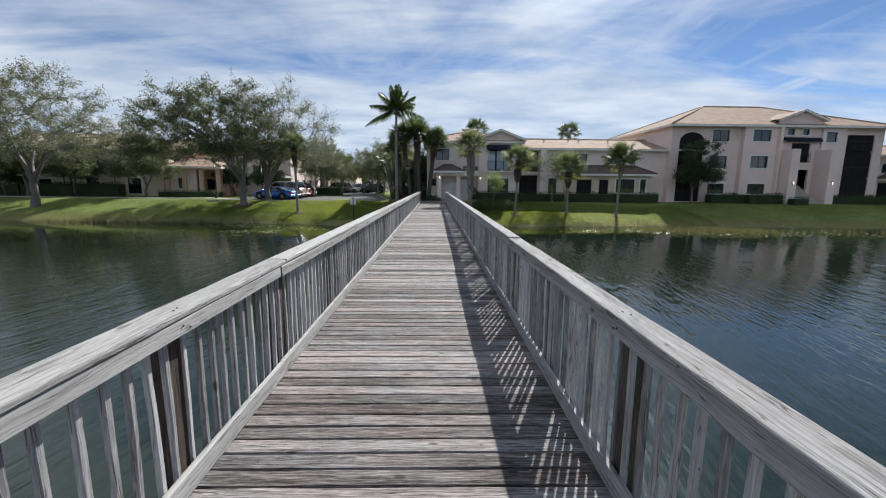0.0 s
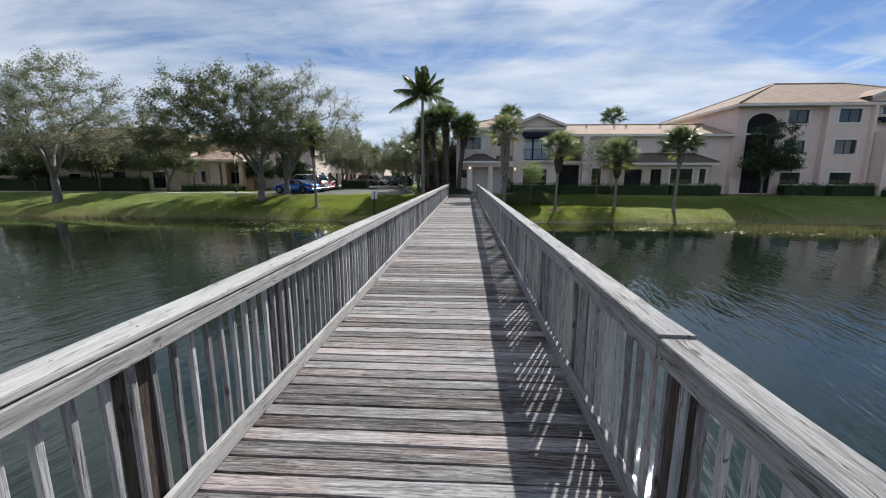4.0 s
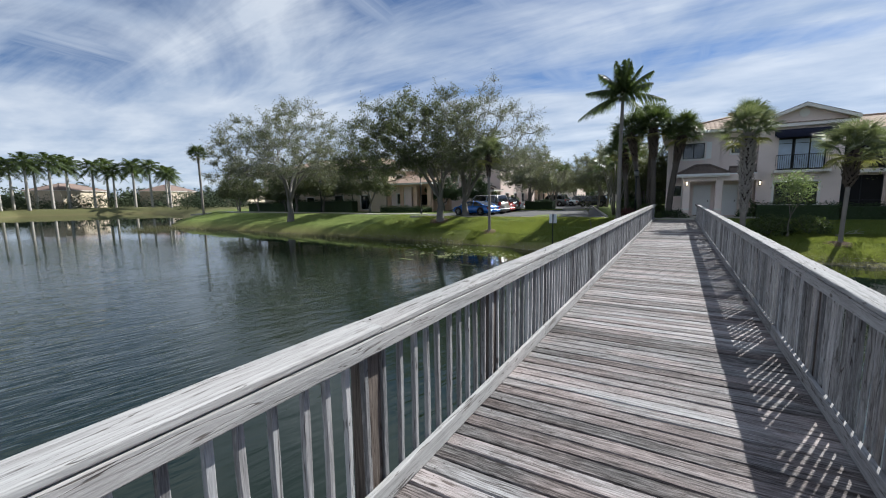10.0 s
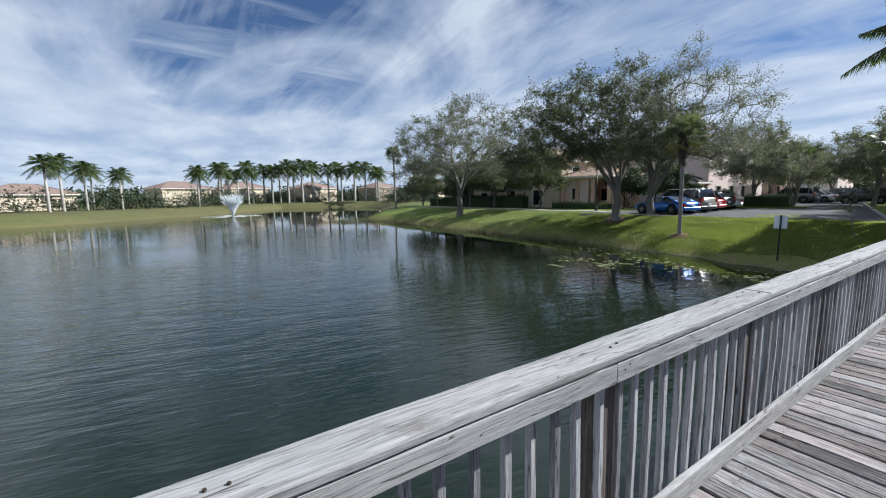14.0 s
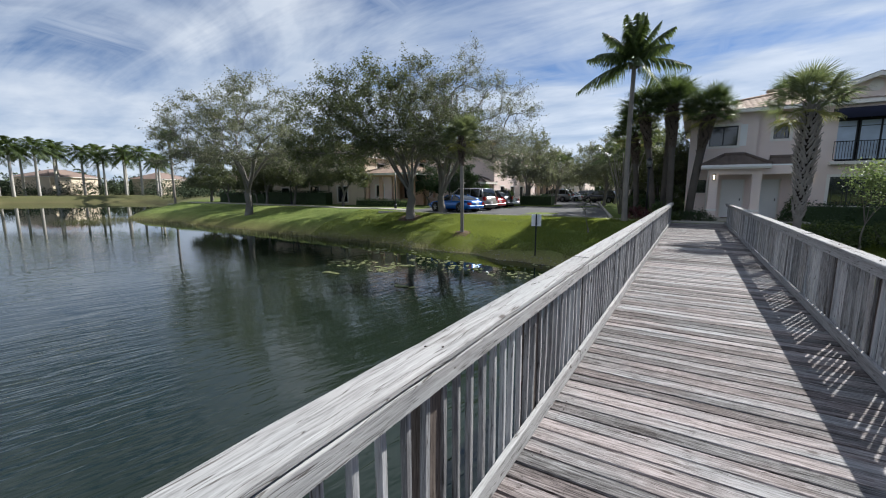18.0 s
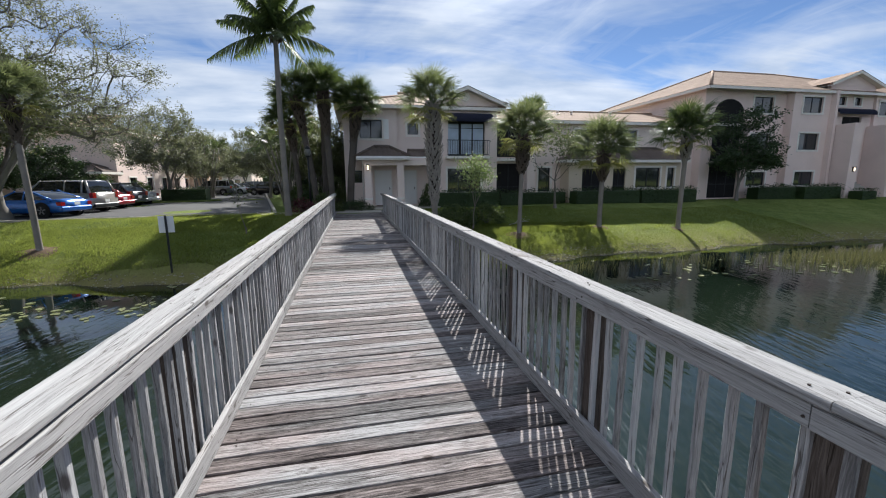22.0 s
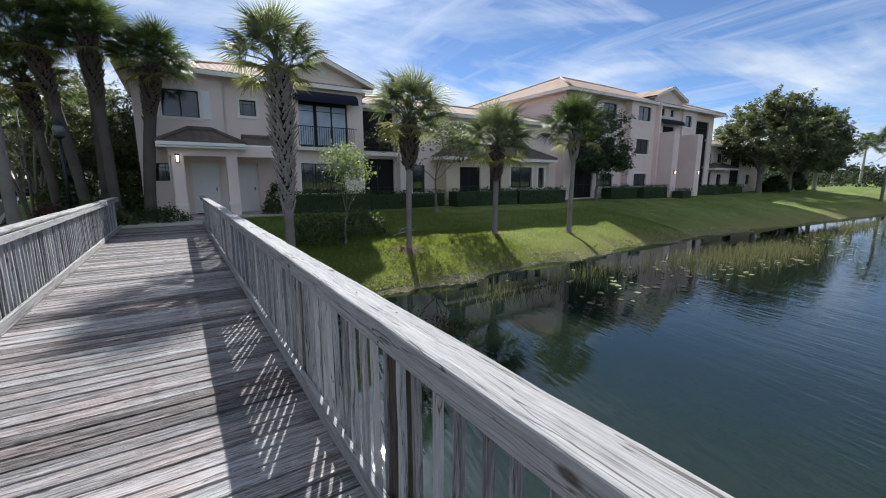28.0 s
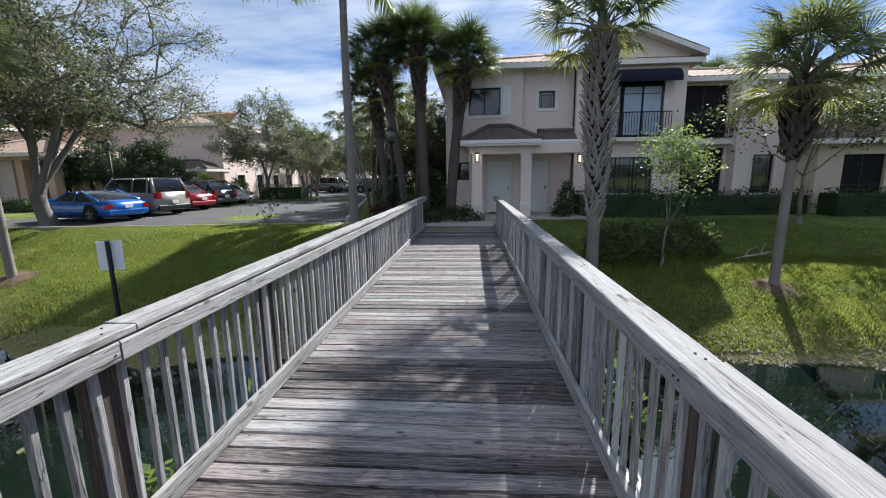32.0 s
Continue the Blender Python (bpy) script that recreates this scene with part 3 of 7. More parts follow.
def railing(side):
    """One balustrade: posts, balusters, toe board, inner board and cap, in board lengths."""
    s = side
    r = thing("railing", "weathered grey timber railing with square balusters", "railing", (s * 1.2, 0, 0), group="bridge railings")
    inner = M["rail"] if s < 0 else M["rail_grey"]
    px = s * 0.078
    knots = POSTS[s]
    posts = [float(np.interp(k, [a for a, _ in knots], [b for _, b in knots])) for k in range(-2, 27)]
    pm = MB().chamfer(-0.055, 0.055, -0.062, 0.062, -0.5, 0.94, 0.008).mesh("post")
    for y in posts:
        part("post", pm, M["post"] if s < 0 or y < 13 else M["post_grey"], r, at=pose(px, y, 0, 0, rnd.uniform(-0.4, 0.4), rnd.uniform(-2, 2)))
    variants = []
    for q in range(6):
        rr = random.Random(q)
        b = MB()
        h = [(-0.16, 0)] + [(0.25 * k, rr.uniform(-0.003, 0.003)) for k in range(1, 4)] + [(0.985, 0)]
        v, f = [], []
        for z, o in h:
            e, g, c = 0.0162 + rr.uniform(-0.0012, 0.001), 0.0162 + rr.uniform(-0.0012, 0.001), 0.003
            v += [(-e + o + c, -g, z), (e + o - c, -g, z), (e + o, -g + c, z), (e + o, g - c, z), (e + o - c, g, z), (-e + o + c, g, z), (-e + o, g - c, z), (-e + o, -g + c, z)]
        for n in range(4):
            f += [(n * 8 + i, n * 8 + (i + 1) % 8, n * 8 + 8 + (i + 1) % 8, n * 8 + 8 + i) for i in range(8)]
        f += [tuple(range(7, -1, -1)), tuple(range(32, 40))]
        b.add(v, f)
        variants.append(b.mesh("baluster"))
    # eleven gaps to a bay, a little uneven
    for a, c in zip(posts[:-1], posts[1:]):
        n = 11 if c - a > 1.42 else 10
        for k in range(n):
            y = a + (c - a) * (k + 0.5) / n
            part("baluster", variants[rnd.randrange(6)], M["picket"], r, at=pose(s * 0.021, y + rnd.uniform(-0.009, 0.009), 0, rnd.uniform(-0.6, 0.6), rnd.uniform(-0.35, 0.35), rnd.uniform(-5, 5)))
    hw = 0.085 if s < 0 else 0.080
    inset = 0.064 if s < 0 else 0.080
    a = Y0
    for k, (c, lift) in enumerate(CAPS[s]):
        j = rnd.uniform(-0.005, 0.005)
        part("cap_board", worn_board("cap_board", 2 * hw, 0.038, c - a - 0.005, 900 + 20 * s + k, 0.008), inner, r, at=pose(s * (hw - inset) + j, (a + c) / 2, 1.020 + lift, 0, rnd.uniform(-0.7, 0.7), 0))
        a = c
    a = Y0
    for k, c in enumerate(JOINTS[s]):
        j = rnd.uniform(-0.004, 0.004)
        part("inner_board", worn_board("inner_board", 0.038, 0.089, c - a - 0.007, 960 + 20 * s + k, 0.005, 0.0016), inner, r, at=pose(s * -0.044 + j, (a + c) / 2, 0.9530 + rnd.uniform(-0.002, 0.001)))
        part("toe_board", worn_board("toe_board", 0.038, 0.130, c - a - 0.008, 990 + 20 * s + k, 0.005, 0.0016), inner, r, at=pose(s * -0.019 - j / 2, (a + c) / 2, 0.070))
        a = c
    # nail heads where boards are fixed to the posts
    nail = MB().tube([(0, 0, -0.004), (0, 0, 0.0015)], [0.0055, 0.005], 7).mesh("nail_head")
    for y in posts[2:24]:
        for k in range(2):
            part("nail_head", nail, M["rust"], r, at=pose(s * (hw - inset) + rnd.uniform(-0.04, 0.04), y + (k - 0.5) * 0.05 + rnd.uniform(-0.01, 0.01), 1.0405 + (0.011 if s > 0 and 6.15 < y < 10.28 else 0.002)))
            part("nail_head", nail, M["rust"], r, at=pose(s * -0.064, y + (k - 0.5) * 0.05 + rnd.uniform(-0.01, 0.01), 0.95 + rnd.uniform(-0.025, 0.025), 0, -90 * s, 0))
    return r


railing(-1)
railing(1)

# ---- buildings ----


def wall_mesh(x0, x1, z0, z1, thick, holes):
    """A wall along x, its outer face at y = 0 and its body behind, with openings (xa, xb, za, zb) cut through."""
    xs = sorted({x0, x1, *[min(max(h[i], x0), x1) for h in holes for i in (0, 1)]})
    zs = sorted({z0, z1, *[min(max(h[i], z0), z1) for h in holes for i in (2, 3)]})

    def solid(i, j):
        if i < 0 or j < 0 or i >= len(xs) - 1 or j >= len(zs) - 1:
            return False
        cx, cz = (xs[i] + xs[i + 1]) / 2, (zs[j] + zs[j + 1]) / 2
        return not any(a < cx < b and c < cz < d for a, b, c, d in holes)

    m = MB()
    for i in range(len(xs) - 1):
        for j in range(len(zs) - 1):
            if not solid(i, j):
                continue
            a, b, c, d = xs[i], xs[i + 1], zs[j], zs[j + 1]
            q = [([(a, 0, c), (b, 0, c), (b, 0, d), (a, 0, d)], True), ([(b, thick, c), (a, thick, c), (a, thick, d), (b, thick, d)], True),
                 ([(a, thick, c), (a, 0, c), (a, 0, d), (a, thick, d)], not solid(i - 1, j)), ([(b, 0, c), (b, thick, c), (b, thick, d), (b, 0, d)], not solid(i + 1, j)),
                 ([(a, 0, d), (b, 0, d), (b, thick, d), (a, thick, d)], not solid(i, j + 1)), ([(a, thick, c), (b, thick, c), (b, 0, c), (a, 0, c)], not solid(i, j - 1))]
            for v, use in q:
                if use:
                    m.add(v, [(0, 1, 2, 3)])
    return m


def wall(parent, x0, x1, z0, z1, y, holes=(), thick=0.25, mat=None, turn=0, at=(0, 0)):
    """turn 0 faces -y at that y; turn 90 faces +x, its length running along y from at."""
    m = pose(0, y, 0) if turn == 0 else pose(at[0], at[1], 0, 0, 0, turn)
    return part("wall", wall_mesh(x0, x1, z0, z1, thick, list(holes)), mat or M["stucco"], parent, at=m)


def window(parent, x0, x1, z0, z1, y, panes=2, bars=0, trim=True, m=None):
    """A sliding window set in its opening: frame, panes, muntins, stucco surround and sill."""
    cx, cz = (x0 + x1) / 2, (z0 + z1) / 2
    w, h = x1 - x0, z1 - z0
    base = (m or Matrix()) @ pose(cx, y, cz)
    f, t = MB(), 0.045
    f.box(-w / 2, w / 2, 0.10, 0.16, -h / 2, -h / 2 + t).box(-w / 2, w / 2, 0.10, 0.16, h / 2 - t, h / 2)
    f.box(-w / 2, -w / 2 + t, 0.10, 0.16, -h / 2 + t, h / 2 - t).box(w / 2 - t, w / 2, 0.10, 0.16, -h / 2 + t, h / 2 - t)
    for k in range(1, panes):
        x = -w / 2 + w * k / panes
        f.box(x - 0.025, x + 0.025, 0.10, 0.16, -h / 2 + t, h / 2 - t)
    wob = part("window", f, M["metal_dark"], parent, "dark aluminium framed window", at=base)
    for k in range(panes):
        a, b = -w / 2 + w * k / panes + 0.03, -w / 2 + w * (k + 1) / panes - 0.03
        part("pane", MB().box(a, b, 0.125, 0.133, -h / 2 + t, h / 2 - t), M["glass"], wob)
        if bars:
            part("muntin", MB().box(a, b, 0.113, 0.123, h / 2 - t - 0.2 * h, h / 2 - t - 0.2 * h + 0.02).box(a + 0.16 * w / panes, a + 0.16 * w / panes + 0.02, 0.111, 0.121, -h / 2 + t, h / 2 - t).box(b - 0.16 * w / panes - 0.02, b - 0.16 * w / panes, 0.111, 0.121, -h / 2 + t, h / 2 - t), M["metal_dark"], wob)
    # near-black back panel paints the unlit room behind the glass
    part("reveal_back", MB().box(-w / 2, w / 2, 0.24, 0.25, -h / 2, h / 2), M["screen_shade"], wob)
    if trim:
        s = 0.13
        tb = MB()
        tb.box(-w / 2 - s, w / 2 + s, -0.035, 0.0, h / 2, h / 2 + s).box(-w / 2 - s, w / 2 + s, -0.05, 0.0, -h / 2 - s, -h / 2)
        tb.box(-w / 2 - s, -w / 2, -0.035, 0.0, -h / 2, h / 2).box(w / 2, w / 2 + s, -0.035, 0.0, -h / 2, h / 2)
        part("surround", tb, M["trim"], wob)
    return wob


def roof(parent, x0, x1, y0, y1, z, rise, mat, hip=(True, True), over=0.45, name="roof", pitch=0.30):
    """Barrel-tiled roof with its ridge along x: ribbed slopes that follow the hips, a fascia and a soffit under the eaves."""
    x0, x1, y0, y1 = x0 - over, x1 + over, y0 - over, y1 + over
    half = (y1 - y0) / 2
    k = rise / half
    g = MB()

    def slope(u0, u1, place, lim):
        n = max(4, int((u1 - u0) / pitch * 4))
        rows = 5
        v, f = [], []
        for i in range(n + 1):
            u = u0 + (u1 - u0) * i / n
            run = max(0.001, lim(u))
            rib = 0.035 * abs(math.sin(math.pi * (u - u0) / pitch))
            for r in range(rows + 1):
                d = run * r / rows
                v.append(place(u, d, z + k * d + rib - 0.012 * ((d / 0.4) % 1)))
        for i in range(n):
            for r in range(rows):
                a = i * (rows + 1) + r
                f.append((a, a + rows + 1, a + rows + 2, a + 1))
        g.add(v, f)

    def lim_x(u):
        return min(half, (u - x0) if hip[0] else half, (x1 - u) if hip[1] else half)

    slope(x0, x1, lambda u, d, h: (u, y0 + d, h), lim_x)
    slope(-x1, -x0, lambda u, d, h: (-u, y1 - d, h), lambda u: lim_x(-u))
    if hip[0]:
        slope(-y1, -y0, lambda u, d, h: (x0 + d, -u, h), lambda u: min(half, y1 + u, -u - y0))
    if hip[1]:
        slope(y0, y1, lambda u, d, h: (x1 - d, u, h), lambda u: min(half, u - y0, y1 - u))
    r = part(name, g, mat, parent, smooth=False)
    e = MB()
    e.box(x0 - 0.02, x1 + 0.02, y0 - 0.02, y0 + 0.02, z - 0.20, z - 0.005).box(x0 - 0.02, x1 + 0.02, y1 - 0.02, y1 + 0.02, z - 0.20, z - 0.005)
    e.box(x0 - 0.02, x0 + 0.02, y0 + 0.02, y1 - 0.02, z - 0.20, z - 0.005).box(x1 - 0.02, x1 + 0.02, y0 + 0.02, y1 - 0.02, z - 0.20, z - 0.005)
    part("fascia", e, M["trim"], r)
    part("soffit", MB().box(x0 + 0.02, x1 - 0.02, y0 + 0.02, y1 - 0.02, z - 0.06, z - 0.03), M["trim"], r)
    c = MB().tube([(x0 + (half if hip[0] else 0), (y0 + y1) / 2, z + rise + 0.02), (x1 - (half if hip[1] else 0), (y0 + y1) / 2, z + rise + 0.02)], [0.11, 0.11], 8)
    for hx, sx, on in ((x0, 1, hip[0]), (x1, -1, hip[1])):
        if on:
            for hy, sy in ((y0, 1), (y1, -1)):
                c.tube([(hx, hy, z + 0.04), (hx + sx * half, hy + sy * half, z + rise + 0.03)], [0.09, 0.09], 6)
    part("ridge_tiles", c, mat, r, smooth=True)
    return r


def gable(parent, x0, x1, y, depth, z, rise, mat_wall, mat_roof, over=0.35, round_vent=False):
    """A gable front facing -y: triangular wall and a small saddle roof running back."""
    cx = (x0 + x1) / 2
    part("gable_wall", MB().add([(x0, y, z), (x1, y, z), (cx, y, z + rise), (x0, y + 0.25, z), (x1, y + 0.25, z), (cx, y + 0.25, z + rise)], [(0, 1, 2), (5, 4, 3), (0, 2, 5, 3), (1, 4, 5, 2)]), mat_wall, parent)
    k = rise / (cx - x0)
    g = MB()
    for s in (-1, 1):
        n = 40
        v, f = [], []
        for i in range(n + 1):
            yy = y - over + (depth + over) * i / n
            rib = 0.03 * abs(math.sin(math.pi * (yy - y) / 0.3))
            for t in (0.0, 0.5, 1.0):
                d = (cx - x0 + over) * t
                v.append((cx + s * d, yy, z + rise + 0.10 - k * d + rib))
        for i in range(n):
            for t in range(2):
                a = i * 3 + t
                q = (a, a + 1, a + 4, a + 3)
                f.append(q if s < 0 else q[::-1])
        g.add(v, f)
    r = part("gable_roof", g, mat_roof, parent)
    e = MB()
    for s in (-1, 1):
        d = cx - x0 + over
        a, b = (cx, z + rise + 0.09), (cx + s * d, z + rise + 0.09 - k * d)
        v = [(a[0], y - over, a[1]), (b[0], y - over, b[1]), (b[0], y - over, b[1] - 0.2), (a[0], y - over, a[1] - 0.2), (a[0], y - over + 0.05, a[1]), (b[0], y - over + 0.05, b[1]), (b[0], y - over + 0.05, b[1] - 0.2), (a[0], y - over + 0.05, a[1] - 0.2)]
        e.add(v, [(0, 1, 2, 3), (7, 6, 5, 4), (0, 4, 5, 1), (2, 6, 7, 3), (1, 5, 6, 2)])
        u = [(a[0], y - over, a[1] - 0.18), (b[0], y - over, b[1] - 0.18), (b[0], y + depth, b[1] - 0.18), (a[0], y + depth, a[1] - 0.18)]
        e.add(u, [(0, 1, 2, 3)])
    part("rake_board", e, M["trim"], r)
    if round_vent:
        part("round_vent", MB().tube([(cx, y - 0.03, z + rise * 0.42), (cx, y + 0.02, z + rise * 0.42)], [0.27, 0.27], 20), M["trim"], parent, "round stucco medallion")
    return r


def column(parent, x, y, z0, z1, w, mat):
    c = part("column", MB().chamfer(x - w / 2, x + w / 2, y - w / 2, y + w / 2, z0, z1, 0.012), mat, parent)
    part("column_band", MB().box(x - w / 2 - 0.04, x + w / 2 + 0.04, y - w / 2 - 0.04, y + w / 2 + 0.04, z0 + 0.62, z0 + 0.74).box(x - w / 2 - 0.04, x + w / 2 + 0.04, y - w / 2 - 0.04, y + w / 2 + 0.04, z0, z0 + 0.12), M["trim"], c)
    return c


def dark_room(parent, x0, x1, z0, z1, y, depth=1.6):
    """A loggia behind an opening: floor, back and sides coloured near-black for deep shade, insect mesh across the
    front.
    """
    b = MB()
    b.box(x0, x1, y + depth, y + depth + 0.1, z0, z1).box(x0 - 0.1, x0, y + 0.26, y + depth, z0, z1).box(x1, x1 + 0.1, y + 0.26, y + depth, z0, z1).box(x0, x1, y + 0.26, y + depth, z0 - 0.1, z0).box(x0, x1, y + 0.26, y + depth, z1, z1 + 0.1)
    part("loggia", b, M["screen_shade"], parent)
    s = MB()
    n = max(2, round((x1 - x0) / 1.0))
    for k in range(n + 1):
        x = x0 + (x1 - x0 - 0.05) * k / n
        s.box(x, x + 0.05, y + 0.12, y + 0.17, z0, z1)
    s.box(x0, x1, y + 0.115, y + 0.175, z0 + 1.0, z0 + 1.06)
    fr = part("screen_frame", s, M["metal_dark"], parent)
    # opaque near-black sheet: the mesh and the shade behind it in one
    part("screen_cloth", MB().box(x0, x1, y + 0.14, y + 0.15, z0, z1), M["screen_shade"], fr)


def railing_small(parent, x0, x1, y, z, h=1.0):
    r = MB()
    r.box(x0, x1, y - 0.02, y + 0.02, z + h - 0.04, z + h).box(x0, x1, y - 0.015, y + 0.015, z + 0.06, z + 0.1)
    n = int((x1 - x0) / 0.11)
    for k in range(n + 1):
        x = x0 + (x1 - x0 - 0.02) * k / n
        r.box(x, x + 0.02, y - 0.01, y + 0.01, z + 0.1, z + h - 0.04)
    part("balcony_railing", r, M["metal_dark"], parent)


def awning(parent, x0, x1, y, z, out, drop):
    v, f, n = [], [], 8
    for k in range(n + 1):
        a = math.pi / 2 * k / n
        for x in (x0, x1):
            v.append((x, y - out * math.sin(a), z - drop * (1 - math.cos(a))))
    f = [(2 * k, 2 * k + 1, 2 * k + 3, 2 * k + 2) for k in range(n)]
    m = MB().add(v, f)
    for x in (x0, x1):
        m.add([(x, y, z)] + [(x, y - out * math.sin(math.pi / 2 * k / n), z - drop * (1 - math.cos(math.pi / 2 * k / n))) for k in range(n + 1)] + [(x, y, z - drop)], [tuple(range(n + 3))])
    m.box(x0, x1, y - out - 0.01, y - out, z - drop - 0.14, z - drop)
    part("awning", m, M["awning"], parent, "dark navy cloth awning")


def wall_lamp(parent, x, y, z):
    la = part("wall_lamp", MB().box(x - 0.06, x + 0.06, y - 0.05, y, z - 0.1, z + 0.22).box(x - 0.08, x + 0.08, y - 0.2, y, z + 0.22, z + 0.26), M["metal_dark"], parent)
    part("lamp_glass", MB().tube([(x, y - 0.12, z - 0.06), (x, y - 0.12, z + 0.2)], [0.04, 0.05], 8), M["lamp"], la)


m_, n_, b_ = material("lit_lamp_glass", 0.4)
b_.inputs["Base Color"].default_value = (0.9, 0.85, 0.75, 1)
b_.inputs["Emission Color"].default_value = (1.0, 0.82, 0.55, 1)
b_.inputs["Emission Strength"].default_value = 1.2
M["lamp"] = m_
GF = 0.12            # ground floor level by the houses
FY = 44.5            # the long facade

# two-storey entrance house
house = thing("house", "two-storey pink-beige stucco house with tiled roof and porch", "house", (0, 0, 0), kind="structure")
w1, w2 = (0.28, 1.63, 4.25, 5.36), (3.27, 3.96, 4.54, 5.24)
wall(house, -0.7, 2.55, GF - 0.4, 6.2, FY, [w1, (-0.42, 0.32, 1.55, 2.3), (1.05, 2.2, GF, 2.35)], mat=M["stucco"])
wall(house, 2.55, 4.75, GF - 0.4, 6.2, FY + 0.35, [w2, (2.75, 3.85, GF, 2.35)], mat=M["stucco"])
wall(house, 4.75, 9.1, GF - 0.4, 6.5, FY - 0.15, [(5.8, 8.25, 3.2, 5.6), (5.75, 8.0, 0.9, 2.4)], mat=M["stucco"])
part("wall", MB().box(-0.7, -0.45, FY + 0.25, 56, GF - 0.4, 6.2).box(9.1 - 0.25, 9.1, FY + 0.1, 56, GF - 0.4, 6.2), M["stucco"], house)
part("wall", MB().box(-0.45, 8.85, 55.75, 56, GF - 0.4, 6.2), M["stucco"], house)
window(house, *w1, FY, 2, 0)
for x in (0.02, 1.89):
    sh = part("shutter", MB().chamfer(x - 0.16, x + 0.16, FY - 0.045, FY - 0.004, 4.22, 5.4, 0.006), M["white"], house)
    for k in range(9):
        part("louvre", MB().box(x - 0.12, x + 0.12, FY - 0.058, FY - 0.046, 4.34 + 0.11 * k, 4.39 + 0.11 * k), M["white"], sh)
window(house, *w2, FY + 0.35, 1, 1)
window(house, -0.42, 0.32, 1.55, 2.3, FY, 1, 1, False)
window(house, 5.75, 8.0, 0.9, 2.4, FY - 0.15, 3, 1)
for k, (a, b) in enumerate(((1.05, 2.2), (2.75, 3.85))):
    y = FY + (0.35 if k else 0.0)
    d = part("door", MB().chamfer(a + 0.06, b - 0.06, y + 0.14, y + 0.18, GF, 2.29, 0.004), M["white"], house, "pale painted entrance door, shut")
    pan = MB()
    for (p, q) in ((0.18, 0.78), (0.95, 1.95)):
        for (u, v) in ((0.16, 0.48), (0.56, 0.88)):
            pan.chamfer(a + u * (b - a), a + v * (b - a), y + 0.132, y + 0.142, GF + p, GF + q, 0.002)
    part("door_panels", pan, M["white"], d)
    part("door_handle", MB().box(b - 0.2, b - 0.16, y + 0.08, y + 0.14, GF + 0.98, GF + 1.12), M["metal_dark"], d)
    part("door_frame", MB().box(a, a + 0.06, y + 0.1, y + 0.2, GF, 2.35).box(b - 0.06, b, y + 0.1, y + 0.2, GF, 2.35).box(a + 0.06, b - 0.06, y + 0.1, y + 0.2, 2.29, 2.35), M["trim"], d)
dark_room(house, 5.8, 8.25, 3.2, 5.6, FY - 0.15, 1.5)
part("balcony_slab", MB().box(5.6, 8.5, FY - 0.55, FY - 0.16, 3.02, 3.18), M["trim"], house)
railing_small(house, 5.65, 8.45, FY - 0.5, 3.18)
for x in (5.75, 6.62, 7.4):
    part("balcony_door", MB().box(x + 0.05, x + 0.75, FY - 0.10, FY - 0.07, 3.3, 5.2), M["curtain"], house, "glazed balcony door, pale blue for its curtain and reflected sky")
    part("door_bars", MB().box(x, x + 0.05, FY - 0.12, FY - 0.05, 3.2, 5.3).box(x + 0.75, x + 0.8, FY - 0.12, FY - 0.05, 3.2, 5.3).box(x + 0.05, x + 0.75, FY - 0.12, FY - 0.05, 5.2, 5.3).box(x + 0.05, x + 0.75, FY - 0.11, FY - 0.06, 4.92, 4.95), M["metal_dark"], house)
awning(house, 5.55, 8.6, FY - 0.16, 5.85, 0.7, 0.45)
gable(house, 4.85, 9.1, FY - 0.15, 5.6, 6.5, 0.82, M["stucco"], M["tile"], 0.5, True)
part("gable_band", MB().box(4.7, 9.15, FY - 0.21, FY - 0.15, 6.0, 6.14), M["trim"], house)
roof(house, -0.7, 9.1, FY, 56, 6.2, 1.9, M["tile"])
# porch: tiled roof on square columns
for x in (0.62, 2.55):
    column(house, x, 43.1, GF - 0.2, 2.75, 0.42, M["stucco"])
part("porch_beam", MB().chamfer(0.35, 4.6, 42.9, 43.3, 2.55, 3.0, 0.01), M["stucco"], house)
part("porch_beam", MB().chamfer(0.35, 0.7, 43.3, 44.5, 2.55, 3.0, 0.01), M["stucco"], house)
roof(house, 0.3, 2.75, 42.9, 44.46, 3.05, 0.62, M["tile_dark"], (True, True), 0.32, "porch_roof")
roof(house, 3.35, 4.4, 43.35, 44.8, 2.98, 0.5, M["tile_dark"], (False, False), 0.22, "porch_roof")
part("downpipe", MB().tube([(0.2, 42.75, 2.95), (0.34, 43.0, 2.75), (0.34, 43.05, 0.2)], [0.035] * 3, 8), M["trim"], house, smooth=True)
for x0, x1, y in ((0.0, 3.05, 42.56), (3.05, 4.6, 43.08)):
    part("gutter", MB().chamfer(x0, x1, y - 0.05, y + 0.05, 2.93, 3.07, 0.012), M["white"], house, "white gutter along the porch eaves")
part("door_mat", MB().chamfer(1.15, 2.1, 43.8, 44.3, GF, GF + 0.02, 0.004), M["mulch"], house)
wall_lamp(house, 0.62, 42.89, 2.35)
wall_lamp(house, 4.95, FY - 0.15, 2.3)

